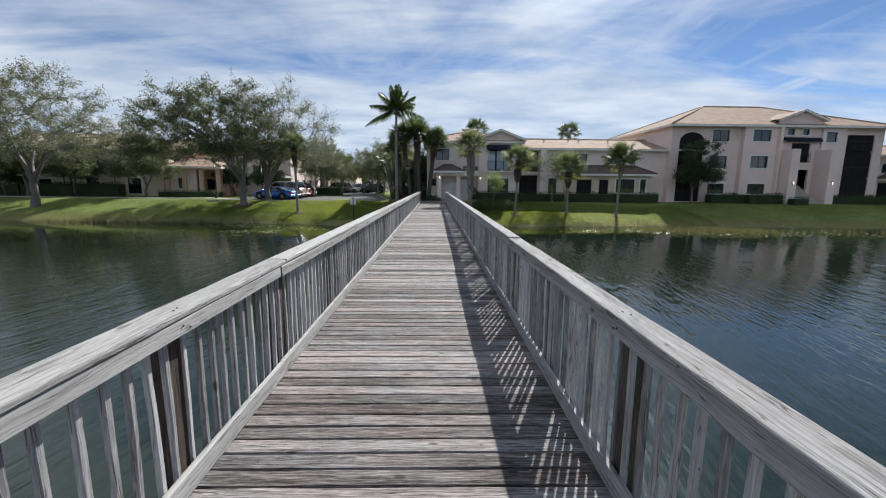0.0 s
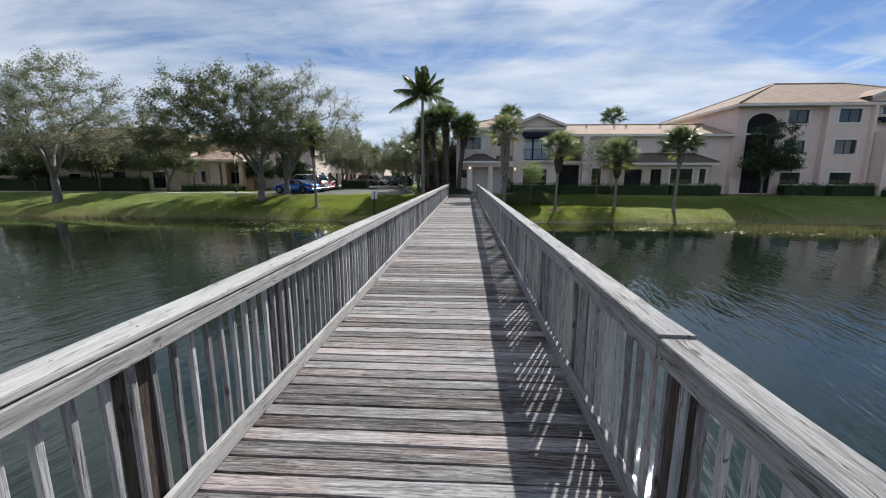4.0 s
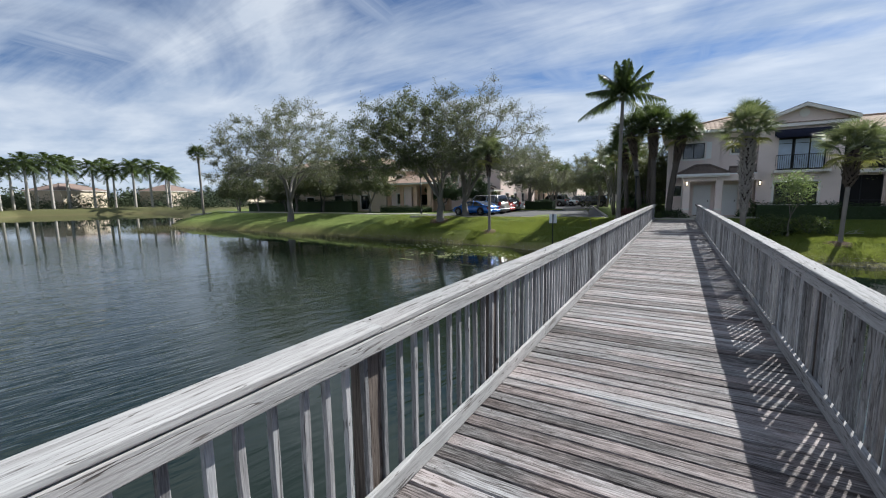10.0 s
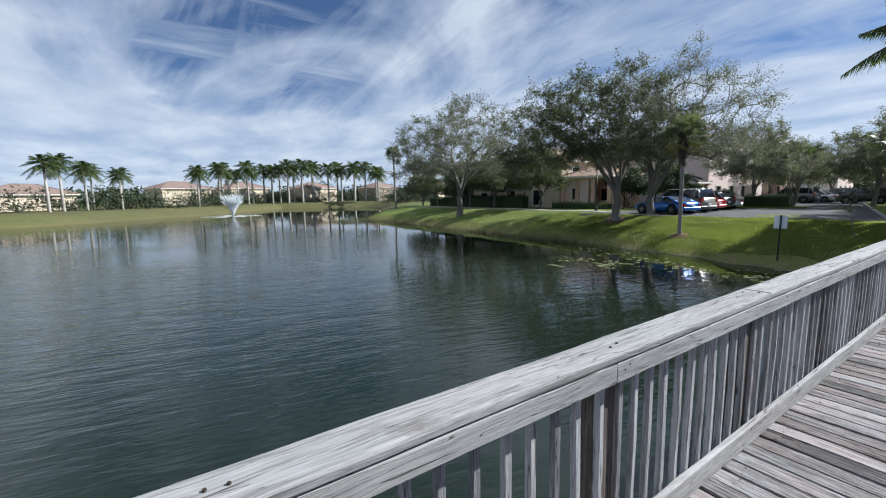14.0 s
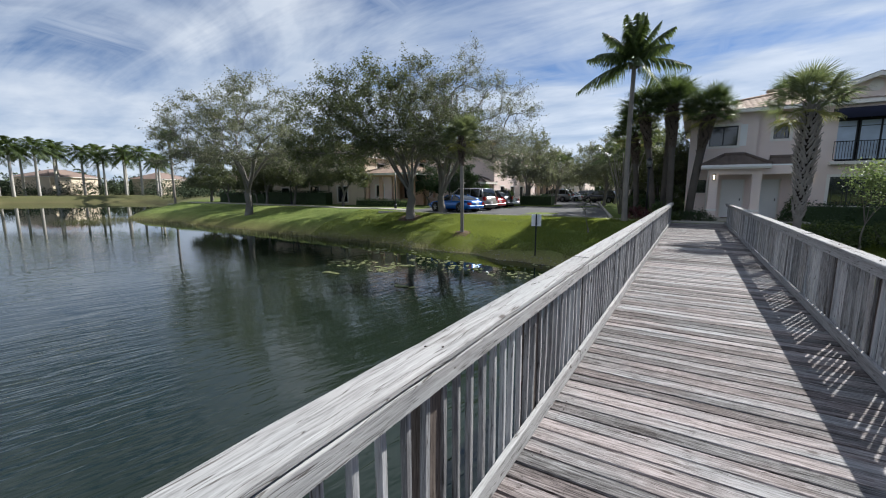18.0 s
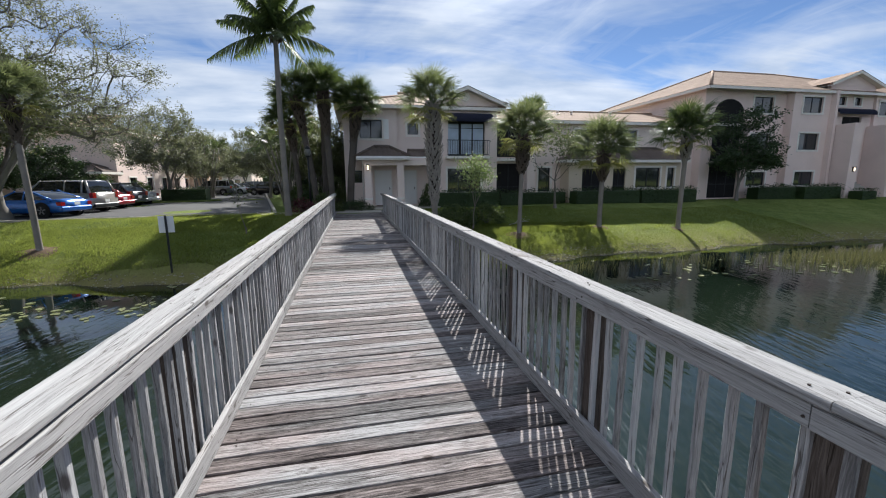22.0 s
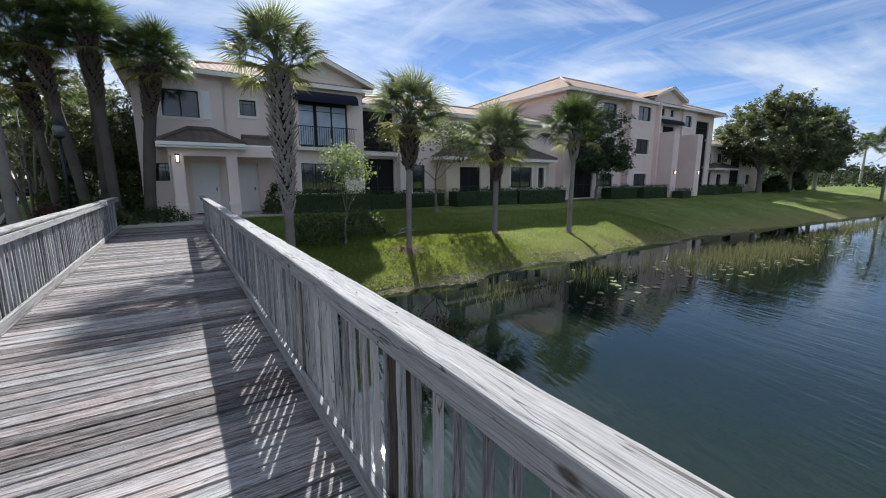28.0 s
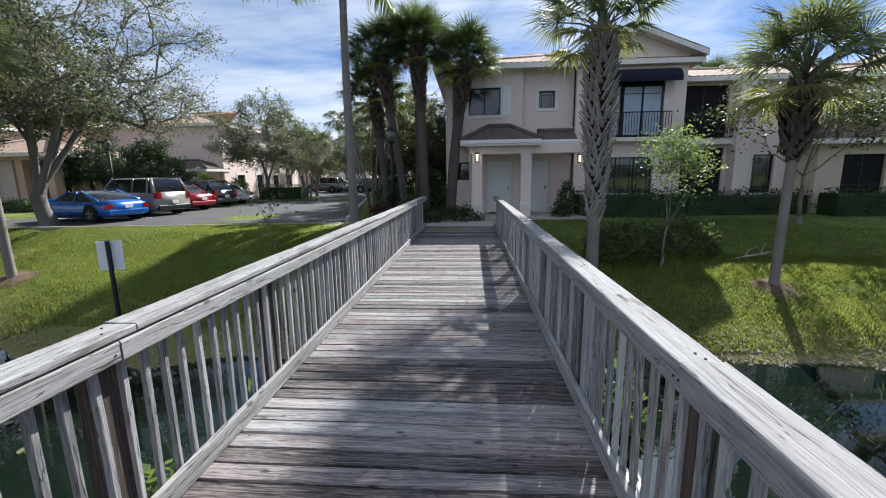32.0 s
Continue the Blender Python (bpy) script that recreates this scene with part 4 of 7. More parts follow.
# long two-storey wing
wing = thing("townhouse_wing", "long two-storey stucco wing with dark screened porches", "house", (0, 0, 0), kind="structure")
WY = 45.2
holes = [(9.3, 11.3, 3.2, 5.35), (9.3, 11.3, GF, 2.75), (12.5, 13.4, GF + 0.7, 2.45), (15.2, 16.6, 3.9, 5.1), (19.0, 20.2, 4.0, 5.1)]
wall(wing, 9.1, 25.2, GF - 0.4, 5.62, WY, holes, mat=M["stucco"])
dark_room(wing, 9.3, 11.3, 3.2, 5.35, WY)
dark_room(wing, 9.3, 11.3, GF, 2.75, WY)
window(wing, 12.5, 13.4, GF + 0.7, 2.45, WY, 1, 1)
window(wing, 15.2, 16.6, 3.9, 5.1, WY, 2)
window(wing, 19.0, 20.2, 4.0, 5.1, WY, 2)
part("balcony_slab", MB().box(9.1, 11.5, WY - 0.35, WY - 0.002, 2.9, 3.1), M["trim"], wing)
column(wing, 11.7, WY - 0.3, GF - 0.2, 5.6, 0.6, M["stucco"])
railing_small(wing, 9.2, 11.4, WY - 0.3, 3.1)
roof(wing, 9.1, 25.0, WY, 55, 5.62, 1.45, M["tile"], (False, False))
for x in (10.5, 12.6, 15.4, 16.6, 20.0):
    part("roof_vent", MB().tube([(x, 48.3, 6.2), (x, 48.3, 6.75)], [0.08, 0.08], 8).tube([(x, 48.3, 6.75), (x, 48.3, 6.85)], [0.13, 0.13], 8), M["trim"], wing, smooth=True)
# one-storey lean-to in front of the wing
LY = 44.0
lh = [(15.2, 16.8, GF, 2.35), (19.4, 21.4, GF + 0.9, 2.4), (17.6, 18.6, GF, 2.35), (22.0, 22.6, GF + 0.9, 2.4)]
wall(wing, 14.2, 23.1, GF - 0.4, 2.85, LY, lh, mat=M["stucco_cream"])
part("wall", MB().box(14.2, 14.45, LY + 0.25, WY, GF - 0.4, 2.85).box(22.85, 23.1, LY + 0.25, WY, GF - 0.4, 2.85), M["stucco_cream"], wing)
dark_room(wing, 15.2, 16.8, GF, 2.35, LY, 1.0)
dark_room(wing, 17.6, 18.6, GF, 2.35, LY, 1.0)
window(wing, 19.4, 21.4, GF + 0.9, 2.4, LY, 2)
window(wing, 22.0, 22.6, GF + 0.9, 2.4, LY, 1)
roof(wing, 14.2, 23.1, LY, 46.4, 2.95, 0.85, M["tile_dark"], (True, True), 0.4, "lean_to_roof")

# three-storey building
block = thing("apartment_building", "three-storey pale pink stucco apartment building with hipped tile roof", "apartment building", (0, 0, 0), kind="structure")
rows3 = ((1.0, 2.05), (3.72, 4.96), (6.48, 7.64))
P = M["stucco_pink"]
EZ = 8.12
wall(block, 25.2, 32.6, GF - 0.4, EZ, FY, [(26.1, 28.75, GF, 7.4)] + [(29.6, 31.4, a, b) for a, b in rows3], mat=P)
# near-black disc fills the arch top with the recess's shade
part("arch_head", MB().tube([(27.425, FY + 0.02, 6.45), (27.425, FY + 0.24, 6.45)], [1.32, 1.32], 28), M["screen_shade"], block)
arch = MB()
for k in range(14):
    a0, a1 = math.pi * k / 14, math.pi * (k + 1) / 14
    arch.add([(27.425 - 1.325 * math.cos(a), FY - 0.004, 6.42 + 0.98 * math.sin(a)) for a in (a0, a1)] + [(27.425 - 1.325 * math.cos(a), FY - 0.004, 7.4) for a in (a1, a0)], [(0, 1, 2, 3)])
part("arch_spandrel", arch, P, block)
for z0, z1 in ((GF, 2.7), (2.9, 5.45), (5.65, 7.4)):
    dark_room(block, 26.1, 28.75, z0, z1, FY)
for z in (2.72, 5.48):
    part("balcony_slab", MB().box(26.1, 28.75, FY - 0.06, FY + 0.25, z, z + 0.16), M["trim"], block)
for a, b in rows3:
    window(block, 29.6, 31.4, a, b, FY)
    window(block, 33.5, 35.4, a, b, FY - 0.6)
wall(block, 32.6, 36.4, GF - 0.4, EZ + 0.1, FY - 0.6, [(33.5, 35.4, a, b) for a, b in rows3], mat=P)
part("wall", MB().box(32.6, 32.85, FY - 0.35, FY, GF - 0.4, EZ).box(36.15, 36.4, FY - 1.0, FY - 0.6, GF - 0.4, EZ), P, block)
# stair bay with gable
wall(block, 36.4, 41.0, GF - 0.4, 8.8, FY - 0.3, [(37.35, 38.1, 7.2, 7.82), (39.0, 39.7, 7.2, 7.82), (38.0, 40.0, 4.35, 6.35), (37.6, 40.2, GF, 3.6)], mat=P)
window(block, 37.35, 38.1, 7.2, 7.82, FY - 0.3, 1)
window(block, 39.0, 39.7, 7.2, 7.82, FY - 0.3, 1)
dark_room(block, 38.0, 40.0, 4.35, 6.35, FY - 0.3)
railing_small(block, 37.95, 40.05, FY - 0.45, 4.35)
awning(block, 36.9, 40.8, FY - 0.31, 6.95, 0.5, 0.35)
part("pier", MB().chamfer(36.5, 37.4, FY - 2.2, FY - 0.31, GF - 0.4, 5.6, 0.02).chamfer(40.6, 41.5, FY - 2.2, FY - 0.31, GF - 0.4, 5.6, 0.02), P, block)
st = MB()
for k in range(10):
    st.box(38.0 + 0.0, 40.2, FY - 1.9 + 0.27 * k, FY - 1.63 + 0.27 * k, GF - 0.3, GF + 0.18 * (k + 1))
part("stair", st, M["concrete"], block)
dark_room(block, 37.6, 40.2, GF, 3.6, FY + 0.6, 1.2)
gable(block, 36.4, 41.0, FY - 0.3, 6.0, 8.8, 0.85, P, M["tile"], 0.4)
wall(block, 41.0, 43.6, GF - 0.4, EZ + 0.1, FY - 0.5, [(41.4, 42.6, 6.48, 7.5), (41.5, 41.95, 3.8, 4.9), (42.3, 42.75, 3.8, 4.9), (41.5, 41.95, 1.0, 2.05), (42.3, 42.75, 1.0, 2.05)], mat=P)
for h in ((41.4, 42.6, 6.48, 7.5), (41.5, 41.95, 3.8, 4.9), (42.3, 42.75, 3.8, 4.9), (41.5, 41.95, 1.0, 2.05), (42.3, 42.75, 1.0, 2.05)):
    window(block, *h, FY - 0.5, 1)
part("wall", MB().box(43.35, 43.6, FY - 0.25, FY, GF - 0.4, EZ), P, block)
wall(block, 43.6, 48.2, GF - 0.4, EZ, FY, [(44.2, 47.2, GF, 7.3)], mat=P)
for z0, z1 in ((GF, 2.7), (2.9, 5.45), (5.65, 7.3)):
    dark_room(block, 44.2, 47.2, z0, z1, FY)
part("wall", MB().box(25.2, 25.45, FY + 0.25, 60, GF - 0.4, EZ).box(47.95, 48.2, FY + 0.25, 60, GF - 0.4, EZ).box(25.45, 47.95, 59.75, 60, GF - 0.4, EZ), P, block)
roof(block, 25.2, 48.2, FY - 0.3, 60, EZ, 3.3, M["tile"], (True, True), 0.55)
for x in (30.2, 33.0):
    part("roof_vent", MB().tube([(x, 48.6, 9.2), (x, 48.6, 9.75)], [0.09, 0.09], 8).tube([(x, 48.6, 9.75), (x, 48.6, 9.87)], [0.15, 0.15], 8), M["trim"], block, smooth=True)
for x in (36.95, 41.05):
    wall_lamp(block, x, FY - 2.2, 2.1)

# lower wing beyond it
far_wing = thing("townhouse", "two-storey stucco townhouse half hidden by trees", "house", (0, 0, 0), kind="structure")
fh = [(49.5, 50.6, 3.4, 4.4), (52.0, 53.1, 3.4, 4.4), (49.4, 50.9, GF, 2.3), (55.5, 58.0, GF, 4.6), (52.2, 53.4, 0.9, 2.1), (60, 61, 3.4, 4.4), (60, 61.2, 0.9, 2.1)]
wall(far_wing, 48.4, 64, GF - 0.4, 5.3, 45.4, fh, mat=M["stucco"])
for h in fh:
    if h[1] - h[0] < 1.4:
        window(far_wing, *h, 45.4, 2)
    else:
        dark_room(far_wing, *h, 45.4)
part("wall", MB().box(63.75, 64, 45.65, 56, GF - 0.4, 5.3).box(48.4, 63.75, 55.75, 56, GF - 0.4, 5.3), M["stucco"], far_wing)
roof(far_wing, 48.6, 64, 45.4, 56, 5.3, 1.5, M["tile"], (False, True))
roof(far_wing, 49.0, 54.0, 44.4, 46.6, 2.75, 0.6, M["tile_dark"], (True, True), 0.3, "lean_to_roof")

# ---- plants ----

FAR_PALMS = [(-94, -5, 0.79), (-99, -4, 0.86), (-101, -1, 0.77), (-109, -1, 0.77), (-118, 3, 0.72), (-118, 18, 0.85), (-128, 19, 0.84), (-125, 24, 0.97), (-139, 27, 0.88), (-137, 32, 1.09), (-148, 35, 1.01), (-147, 41, 1.08), (-146, 46, 1.23), (-155, 50, 1.15), (-147, 51, 1.25), (-152, 56, 1.22), (-152, 62, 1.21), (-156, 67, 1.28), (-153, 73, 1.17), (-138, 71, 1.18), (-136, 75, 1.04), (-133, 24, 1.0), (-143, 30, 0.9), (-150, 39, 1.1), (-154, 45, 1.15), (-158, 58, 1.3), (-149, 66, 1.1), (-146, 70, 1.25), (-131, 72, 1.0), (-125, 70, 0.9), (-104, 4, 0.7), (-90, -12, 0.8), (-86, -18, 0.9),
          # fan and coconut palms to the right, drawn as scaled royal palms
          (128.7, 40.3, 1.05), (129.5, 36.2, 1.02), (99.7, 30.6, 0.52), (107.6, 44.5, 0.82), (116.5, 50.5, 0.9), (103.5, 39.7, 0.66), (135, 44, 0.95), (142, 31, 0.9), (78.5, 43.5, 0.95)]
STREET_TREES = [(-26, 79, 1.1, 0), (-24, 88, 1.0, 1), (-22, 98, 1.1, 1), (-14, 112, 1.2, 1), (-4, 116, 1.2, 1), (-8.5, 70, 0.95, 0), (-10.5, 79, 1.0, 0), (-12.5, 89, 1.05, 1), (-15, 100, 1.1, 1), (-3.9, 57, 0.8, 1), (-8.6, 63, 1.0, 0), (-2.5, 48.6, 0.72, 1), (-2.9, 52.5, 0.85, 1), (-44, 46, 0.95, 1), (-52, 46, 0.7, 1), (-63, 50, 0.8, 1), (-31.5, 46.2, 0.86, 1), (-39.5, 46.4, 0.85, 1), (-47.5, 47, 0.55, 1), (-14.4, 64.5, 0.8, 0), (-20, 70.5, 0.9, 0), (-58, 47, 0.8, 1), (-22, 83, 1.0, 0), (-17.5, 90, 1.0, 0)]
M["maroon"] = leafy("reddish_leaves", (0.05, 0.014, 0.018), (0.13, 0.04, 0.045), 0.25)


def leaf_cloud(mb, centres, per, spread, size, rr, flat=0.7):
    """Small kite-shaped leaves scattered round each centre."""
    for c in centres:
        for _ in range(per):
            p = Vector(c) + Vector((rr.gauss(0, spread), rr.gauss(0, spread), rr.gauss(0, spread * flat)))
            d = Vector((rr.uniform(-1, 1), rr.uniform(-1, 1), rr.uniform(-0.8, 0.6))).normalized()
            s = d.cross(Vector((rr.uniform(-1, 1), rr.uniform(-1, 1), rr.uniform(-1, 1)))).normalized()
            L = size * rr.uniform(0.6, 1.35)
            o = len(mb.v)
            mb.v += [tuple(p), tuple(p + d * L * 0.5 + s * L * 0.24), tuple(p + d * L), tuple(p + d * L * 0.5 - s * L * 0.24)]
            mb.f.append((o, o + 1, o + 2, o + 3))


def branching(seed, height, reach, fork, lean=(0, 0), levels=4, r0=0.22, limbs=6):
    """Trunk and limbs as tapering tubes; returns the wood and the twig points."""
    rr = random.Random(seed)
    wood_mb, tips = MB(), []

    def grow(p, d, length, r, level):
        steps = 3
        path, rad = [p], [r]
        q = p
        for k in range(steps):
            d = (d + Vector((rr.uniform(-0.22, 0.22), rr.uniform(-0.22, 0.22), rr.uniform(-0.06, 0.16)))).normalized()
            q = q + d * (length / steps)
            path.append(q)
            rad.append(r * (1 - 0.45 * (k + 1) / steps))
        wood_mb.tube(path, rad, 7 if level < 2 else 4, level == 0)
        if level >= levels - 1:
            tips.extend(path[1:])
            return
        if level >= levels - 2:
            tips.extend(path[2:])
        elif level == levels - 3 and level > 0:
            tips.append(path[-1])
        n = limbs if level == 0 else rr.choice((2, 3, 3))
        for k in range(n):
            a = 2 * math.pi * (k + rr.uniform(-0.3, 0.3)) / n
            tilt = (0.25 + 0.95 * ((k * 0.618) % 1)) if level == 0 else rr.uniform(0.3, 0.95)
            side = d.orthogonal().normalized()
            side = Matrix.Rotation(a, 3, d) @ side
            nd = (d * math.cos(tilt) + side * math.sin(tilt))
            nd = Vector((nd.x * reach + lean[0] * 0.25, nd.y * reach + lean[1] * 0.25, nd.z + 0.12)).normalized()
            grow(path[-1] if k or level else path[-1], nd, length * rr.uniform(0.62, 0.85) if level else height * rr.uniform(0.30, 0.40), rad[-1] * rr.uniform(0.55, 0.75), level + 1)

    wood_mb.tube([(0, 0, -0.3), (0, 0, 0.05), (0.02, 0, 0.3)], [r0 * 1.9, r0 * 1.5, r0 * 1.05], 10)
    grow(Vector((0, 0, 0.2)), Vector((lean[0] * 0.12, lean[1] * 0.12, 1)).normalized(), fork, r0, 0)
    return wood_mb, tips


def broad_tree(name, label, seed, height, reach, fork, leaves, size, at, mat, lean=(0, 0), r0=0.22, limbs=6, spread=0.42, levels=5, rz=0):
    t = thing(name, label, "tree", (*at, ground_at(*at) - 0.03), rz)
    wmb, tips = branching(seed, height, reach, fork, lean, levels, r0, limbs)
    part("trunk", wmb, M["trunk"], t, smooth=True)
    rr = random.Random(seed + 1)
    mb = MB()
    per = max(2, int(leaves / max(1, len(tips))))
    leaf_cloud(mb, tips, per, spread, size, rr)
    part("crown", mb, mat, t)
    return t


def dome_tree(name, label, seed, at, mat, top, rx, ry, low, fork, leaves, size, r0, clusters=170, off=(0, 0), main=6, twig=0.95, rz=0, bare=-0.75):
    """A broad tree: trunk, limbs that divide towards an uneven dome, twigs, and leaves along the twigs."""
    rr = random.Random(seed)
    t = thing(name, label, "tree", (*at, ground_at(*at) - 0.03), rz)
    zc = low + (top - low) * 0.28
    ph = [rr.uniform(0, 6.28) for _ in range(4)]

    def in_dome(q, a, h):
        lump = 1 + 0.06 * math.sin(3 * a + ph[0]) + 0.06 * math.sin(5 * a + 4 * h + ph[1]) + 0.05 * math.sin(7 * a - 6 * h + ph[2])
        c = math.sqrt(max(0.0, 1 - h * h))
        return Vector((off[0] + math.cos(a) * c * q * rx * lump, off[1] + math.sin(a) * c * q * ry * lump, zc + h * q * lump * ((top - zc) if h > 0 else (zc - low))))

    pos, par, deep = [Vector((0, 0, -0.3)), Vector((0, 0, 0.2))], [-1, 0], [0.0, 0.5]
    for k in range(1, 4):
        pos.append(Vector((rr.uniform(-0.1, 0.1) * k, rr.uniform(-0.1, 0.1) * k, 0.2 + (fork - 0.2) * k / 3)))
        par.append(len(pos) - 2)
        deep.append(fork * k / 3)
    chains = [[0, 1, 2, 3, 4]]

    def reach(src, p, steps):
        a = pos[src]
        up = (a - pos[par[src]]).normalized()
        chain, prev = [src], src
        for k in range(1, steps + 1):
            f = k / steps
            bend = up * ((p - a).length * 0.22 * math.sin(math.pi * f))
            q = a.lerp(p, f) + bend + Vector((rr.uniform(-1, 1), rr.uniform(-1, 1), rr.uniform(-1, 1))) * (0.06 * (p - a).length * (f < 1) / steps ** 0.5)
            pos.append(q)
            par.append(prev)
            deep.append(deep[prev] + (q - pos[prev]).length)
            prev = len(pos) - 1
            chain.append(prev)
        chains.append(chain)
        return prev

    for k in range(main):
        a = 2 * math.pi * (k + rr.uniform(-0.3, 0.3)) / main
        reach(4 if k % 3 else 3, in_dome(rr.uniform(0.45, 0.62), a, rr.uniform(0.0, 0.75)), 5)
    goals = []
    for _ in range(clusters):
        h = rr.uniform(bare, 1.0)
        goals.append(in_dome(0.34 + 0.66 * rr.random() ** 0.55, rr.uniform(0, 2 * math.pi), h))
    hub = pos[4]
    goals.sort(key=lambda g: (g - hub).length)
    ends = []
    for g in goals:
        P = np.array([tuple(q) for q in pos[4:]])
        d = np.linalg.norm(P - np.array(tuple(g)), axis=1) + 0.12 * np.array(deep[4:]) + np.maximum(0, P[:, 2] - g.z) * 0.5
        ends.append(reach(4 + int(d.argmin()), g, 3))
    load = [0.0] * len(pos)
    for e in ends:
        n = e
        while n >= 0:
            load[n] += 1
            n = par[n]
    scale = r0 / max(1, load[1]) ** 0.5
    wood_mb = MB()
    for c in chains:
        rad = [max(0.012, scale * max(1, load[n]) ** 0.5) for n in c]
        rad[0] = min(rad[0], rad[1] * 1.25)
        if c[0] == 0:
            rad[0], rad[1] = r0 * 1.75, r0 * 1.25
        wood_mb.tube([pos[n] for n in c], rad, 9 if rad[0] > 0.1 else 5, False)
    part("trunk", wood_mb, M["limb"], t, smooth=True)
    tw, lv = MB(), MB()
    per = max(3, leaves // (len(ends) * 6))
    for e in ends:
        p = pos[e]
        way = (p - Vector((off[0], off[1], zc - 1.0))).normalized()
        for _ in range(6):
            d = (way * 0.55 + Vector((rr.gauss(0, 0.7), rr.gauss(0, 0.7), rr.gauss(0.1, 0.5)))).normalized()
            L = twig * rr.uniform(0.6, 1.5)
            mid, end = p + d * (L * 0.5) + Vector((0, 0, 0.06 * L)), p + d * L
            tw.tube([p, mid, end], [0.012, 0.008, 0.004], 3, False)
            for _ in range(per):
                f = rr.uniform(0.1, 1.08)
                g = p.lerp(end, f) + Vector((rr.gauss(0, 0.12), rr.gauss(0, 0.12), rr.gauss(-0.03, 0.10)))
                u = Vector((rr.uniform(-1, 1), rr.uniform(-1, 1), rr.uniform(-0.9, 0.5))).normalized()
                s = u.cross(Vector((rr.uniform(-1, 1), rr.uniform(-1, 1), rr.uniform(-1, 1)))).normalized()
                m = size * rr.uniform(0.6, 1.35)
                o = len(lv.v)
                lv.v += [tuple(g), tuple(g + u * m * 0.5 + s * m * 0.23), tuple(g + u * m), tuple(g + u * m * 0.5 - s * m * 0.23)]
                lv.f.append((o, o + 1, o + 2, o + 3))
    tagged(part("branchwork", tw, M["limb"], t), kind="stuff")
    part("crown", lv, mat, t)
    return t


def fan_frond(seed, leaflets=42, petiole=1.05, radius=1.0):
    """A fan frond: stalk and pleated leaflets, folded down at the sides and drooping at the tips."""
    rr = random.Random(seed)
    m = MB()
    m.tube([(0, 0, 0), (0, petiole * 0.5, 0.07), (0, petiole, 0.0)], [0.028, 0.02, 0.014], 4, False)
    for k in range(leaflets):
        u = (k + 0.5) / leaflets * 2 - 1
        a = u * radians(122)
        L = radius * (1.0 - 0.25 * abs(u) ** 1.5) * rr.uniform(0.85, 1.1)
        base = Vector((0, petiole - 0.12 * (1 - abs(u)), 0.0))
        d = Vector((math.sin(a), math.cos(a), 0.10 - 0.42 * abs(u) ** 1.6))
        s = Vector((math.cos(a), -math.sin(a), 0))
        w = 0.017 * rr.uniform(0.8, 1.2)
        mid = base + d * (L * 0.5) + Vector((0, 0, 0.035 if k % 2 else -0.025))
        far = base + d * L + Vector((rr.uniform(-0.06, 0.06), rr.uniform(-0.04, 0.02), -0.26 * L * rr.uniform(0.3, 1.9)))
        m.add([base, mid - s * w, mid + s * w, far, mid + Vector((0, 0, 0.022))], [(0, 1, 4), (0, 4, 2), (1, 3, 4), (4, 3, 2)])
    return m.mesh("frond")


FRONDS = [fan_frond(s) for s in (1, 2, 3)]
FRONDS_DRY = [fan_frond(s, 34, 0.85, 0.85) for s in (7, 8)]
for me in FRONDS:
    me.materials.append(M["frond"])
for me in FRONDS_DRY:
    me.materials.append(M["frond_dry"])
DARK = [me.copy() for me in FRONDS]
for me in DARK:
    me.materials[0] = M["frond_dark"]


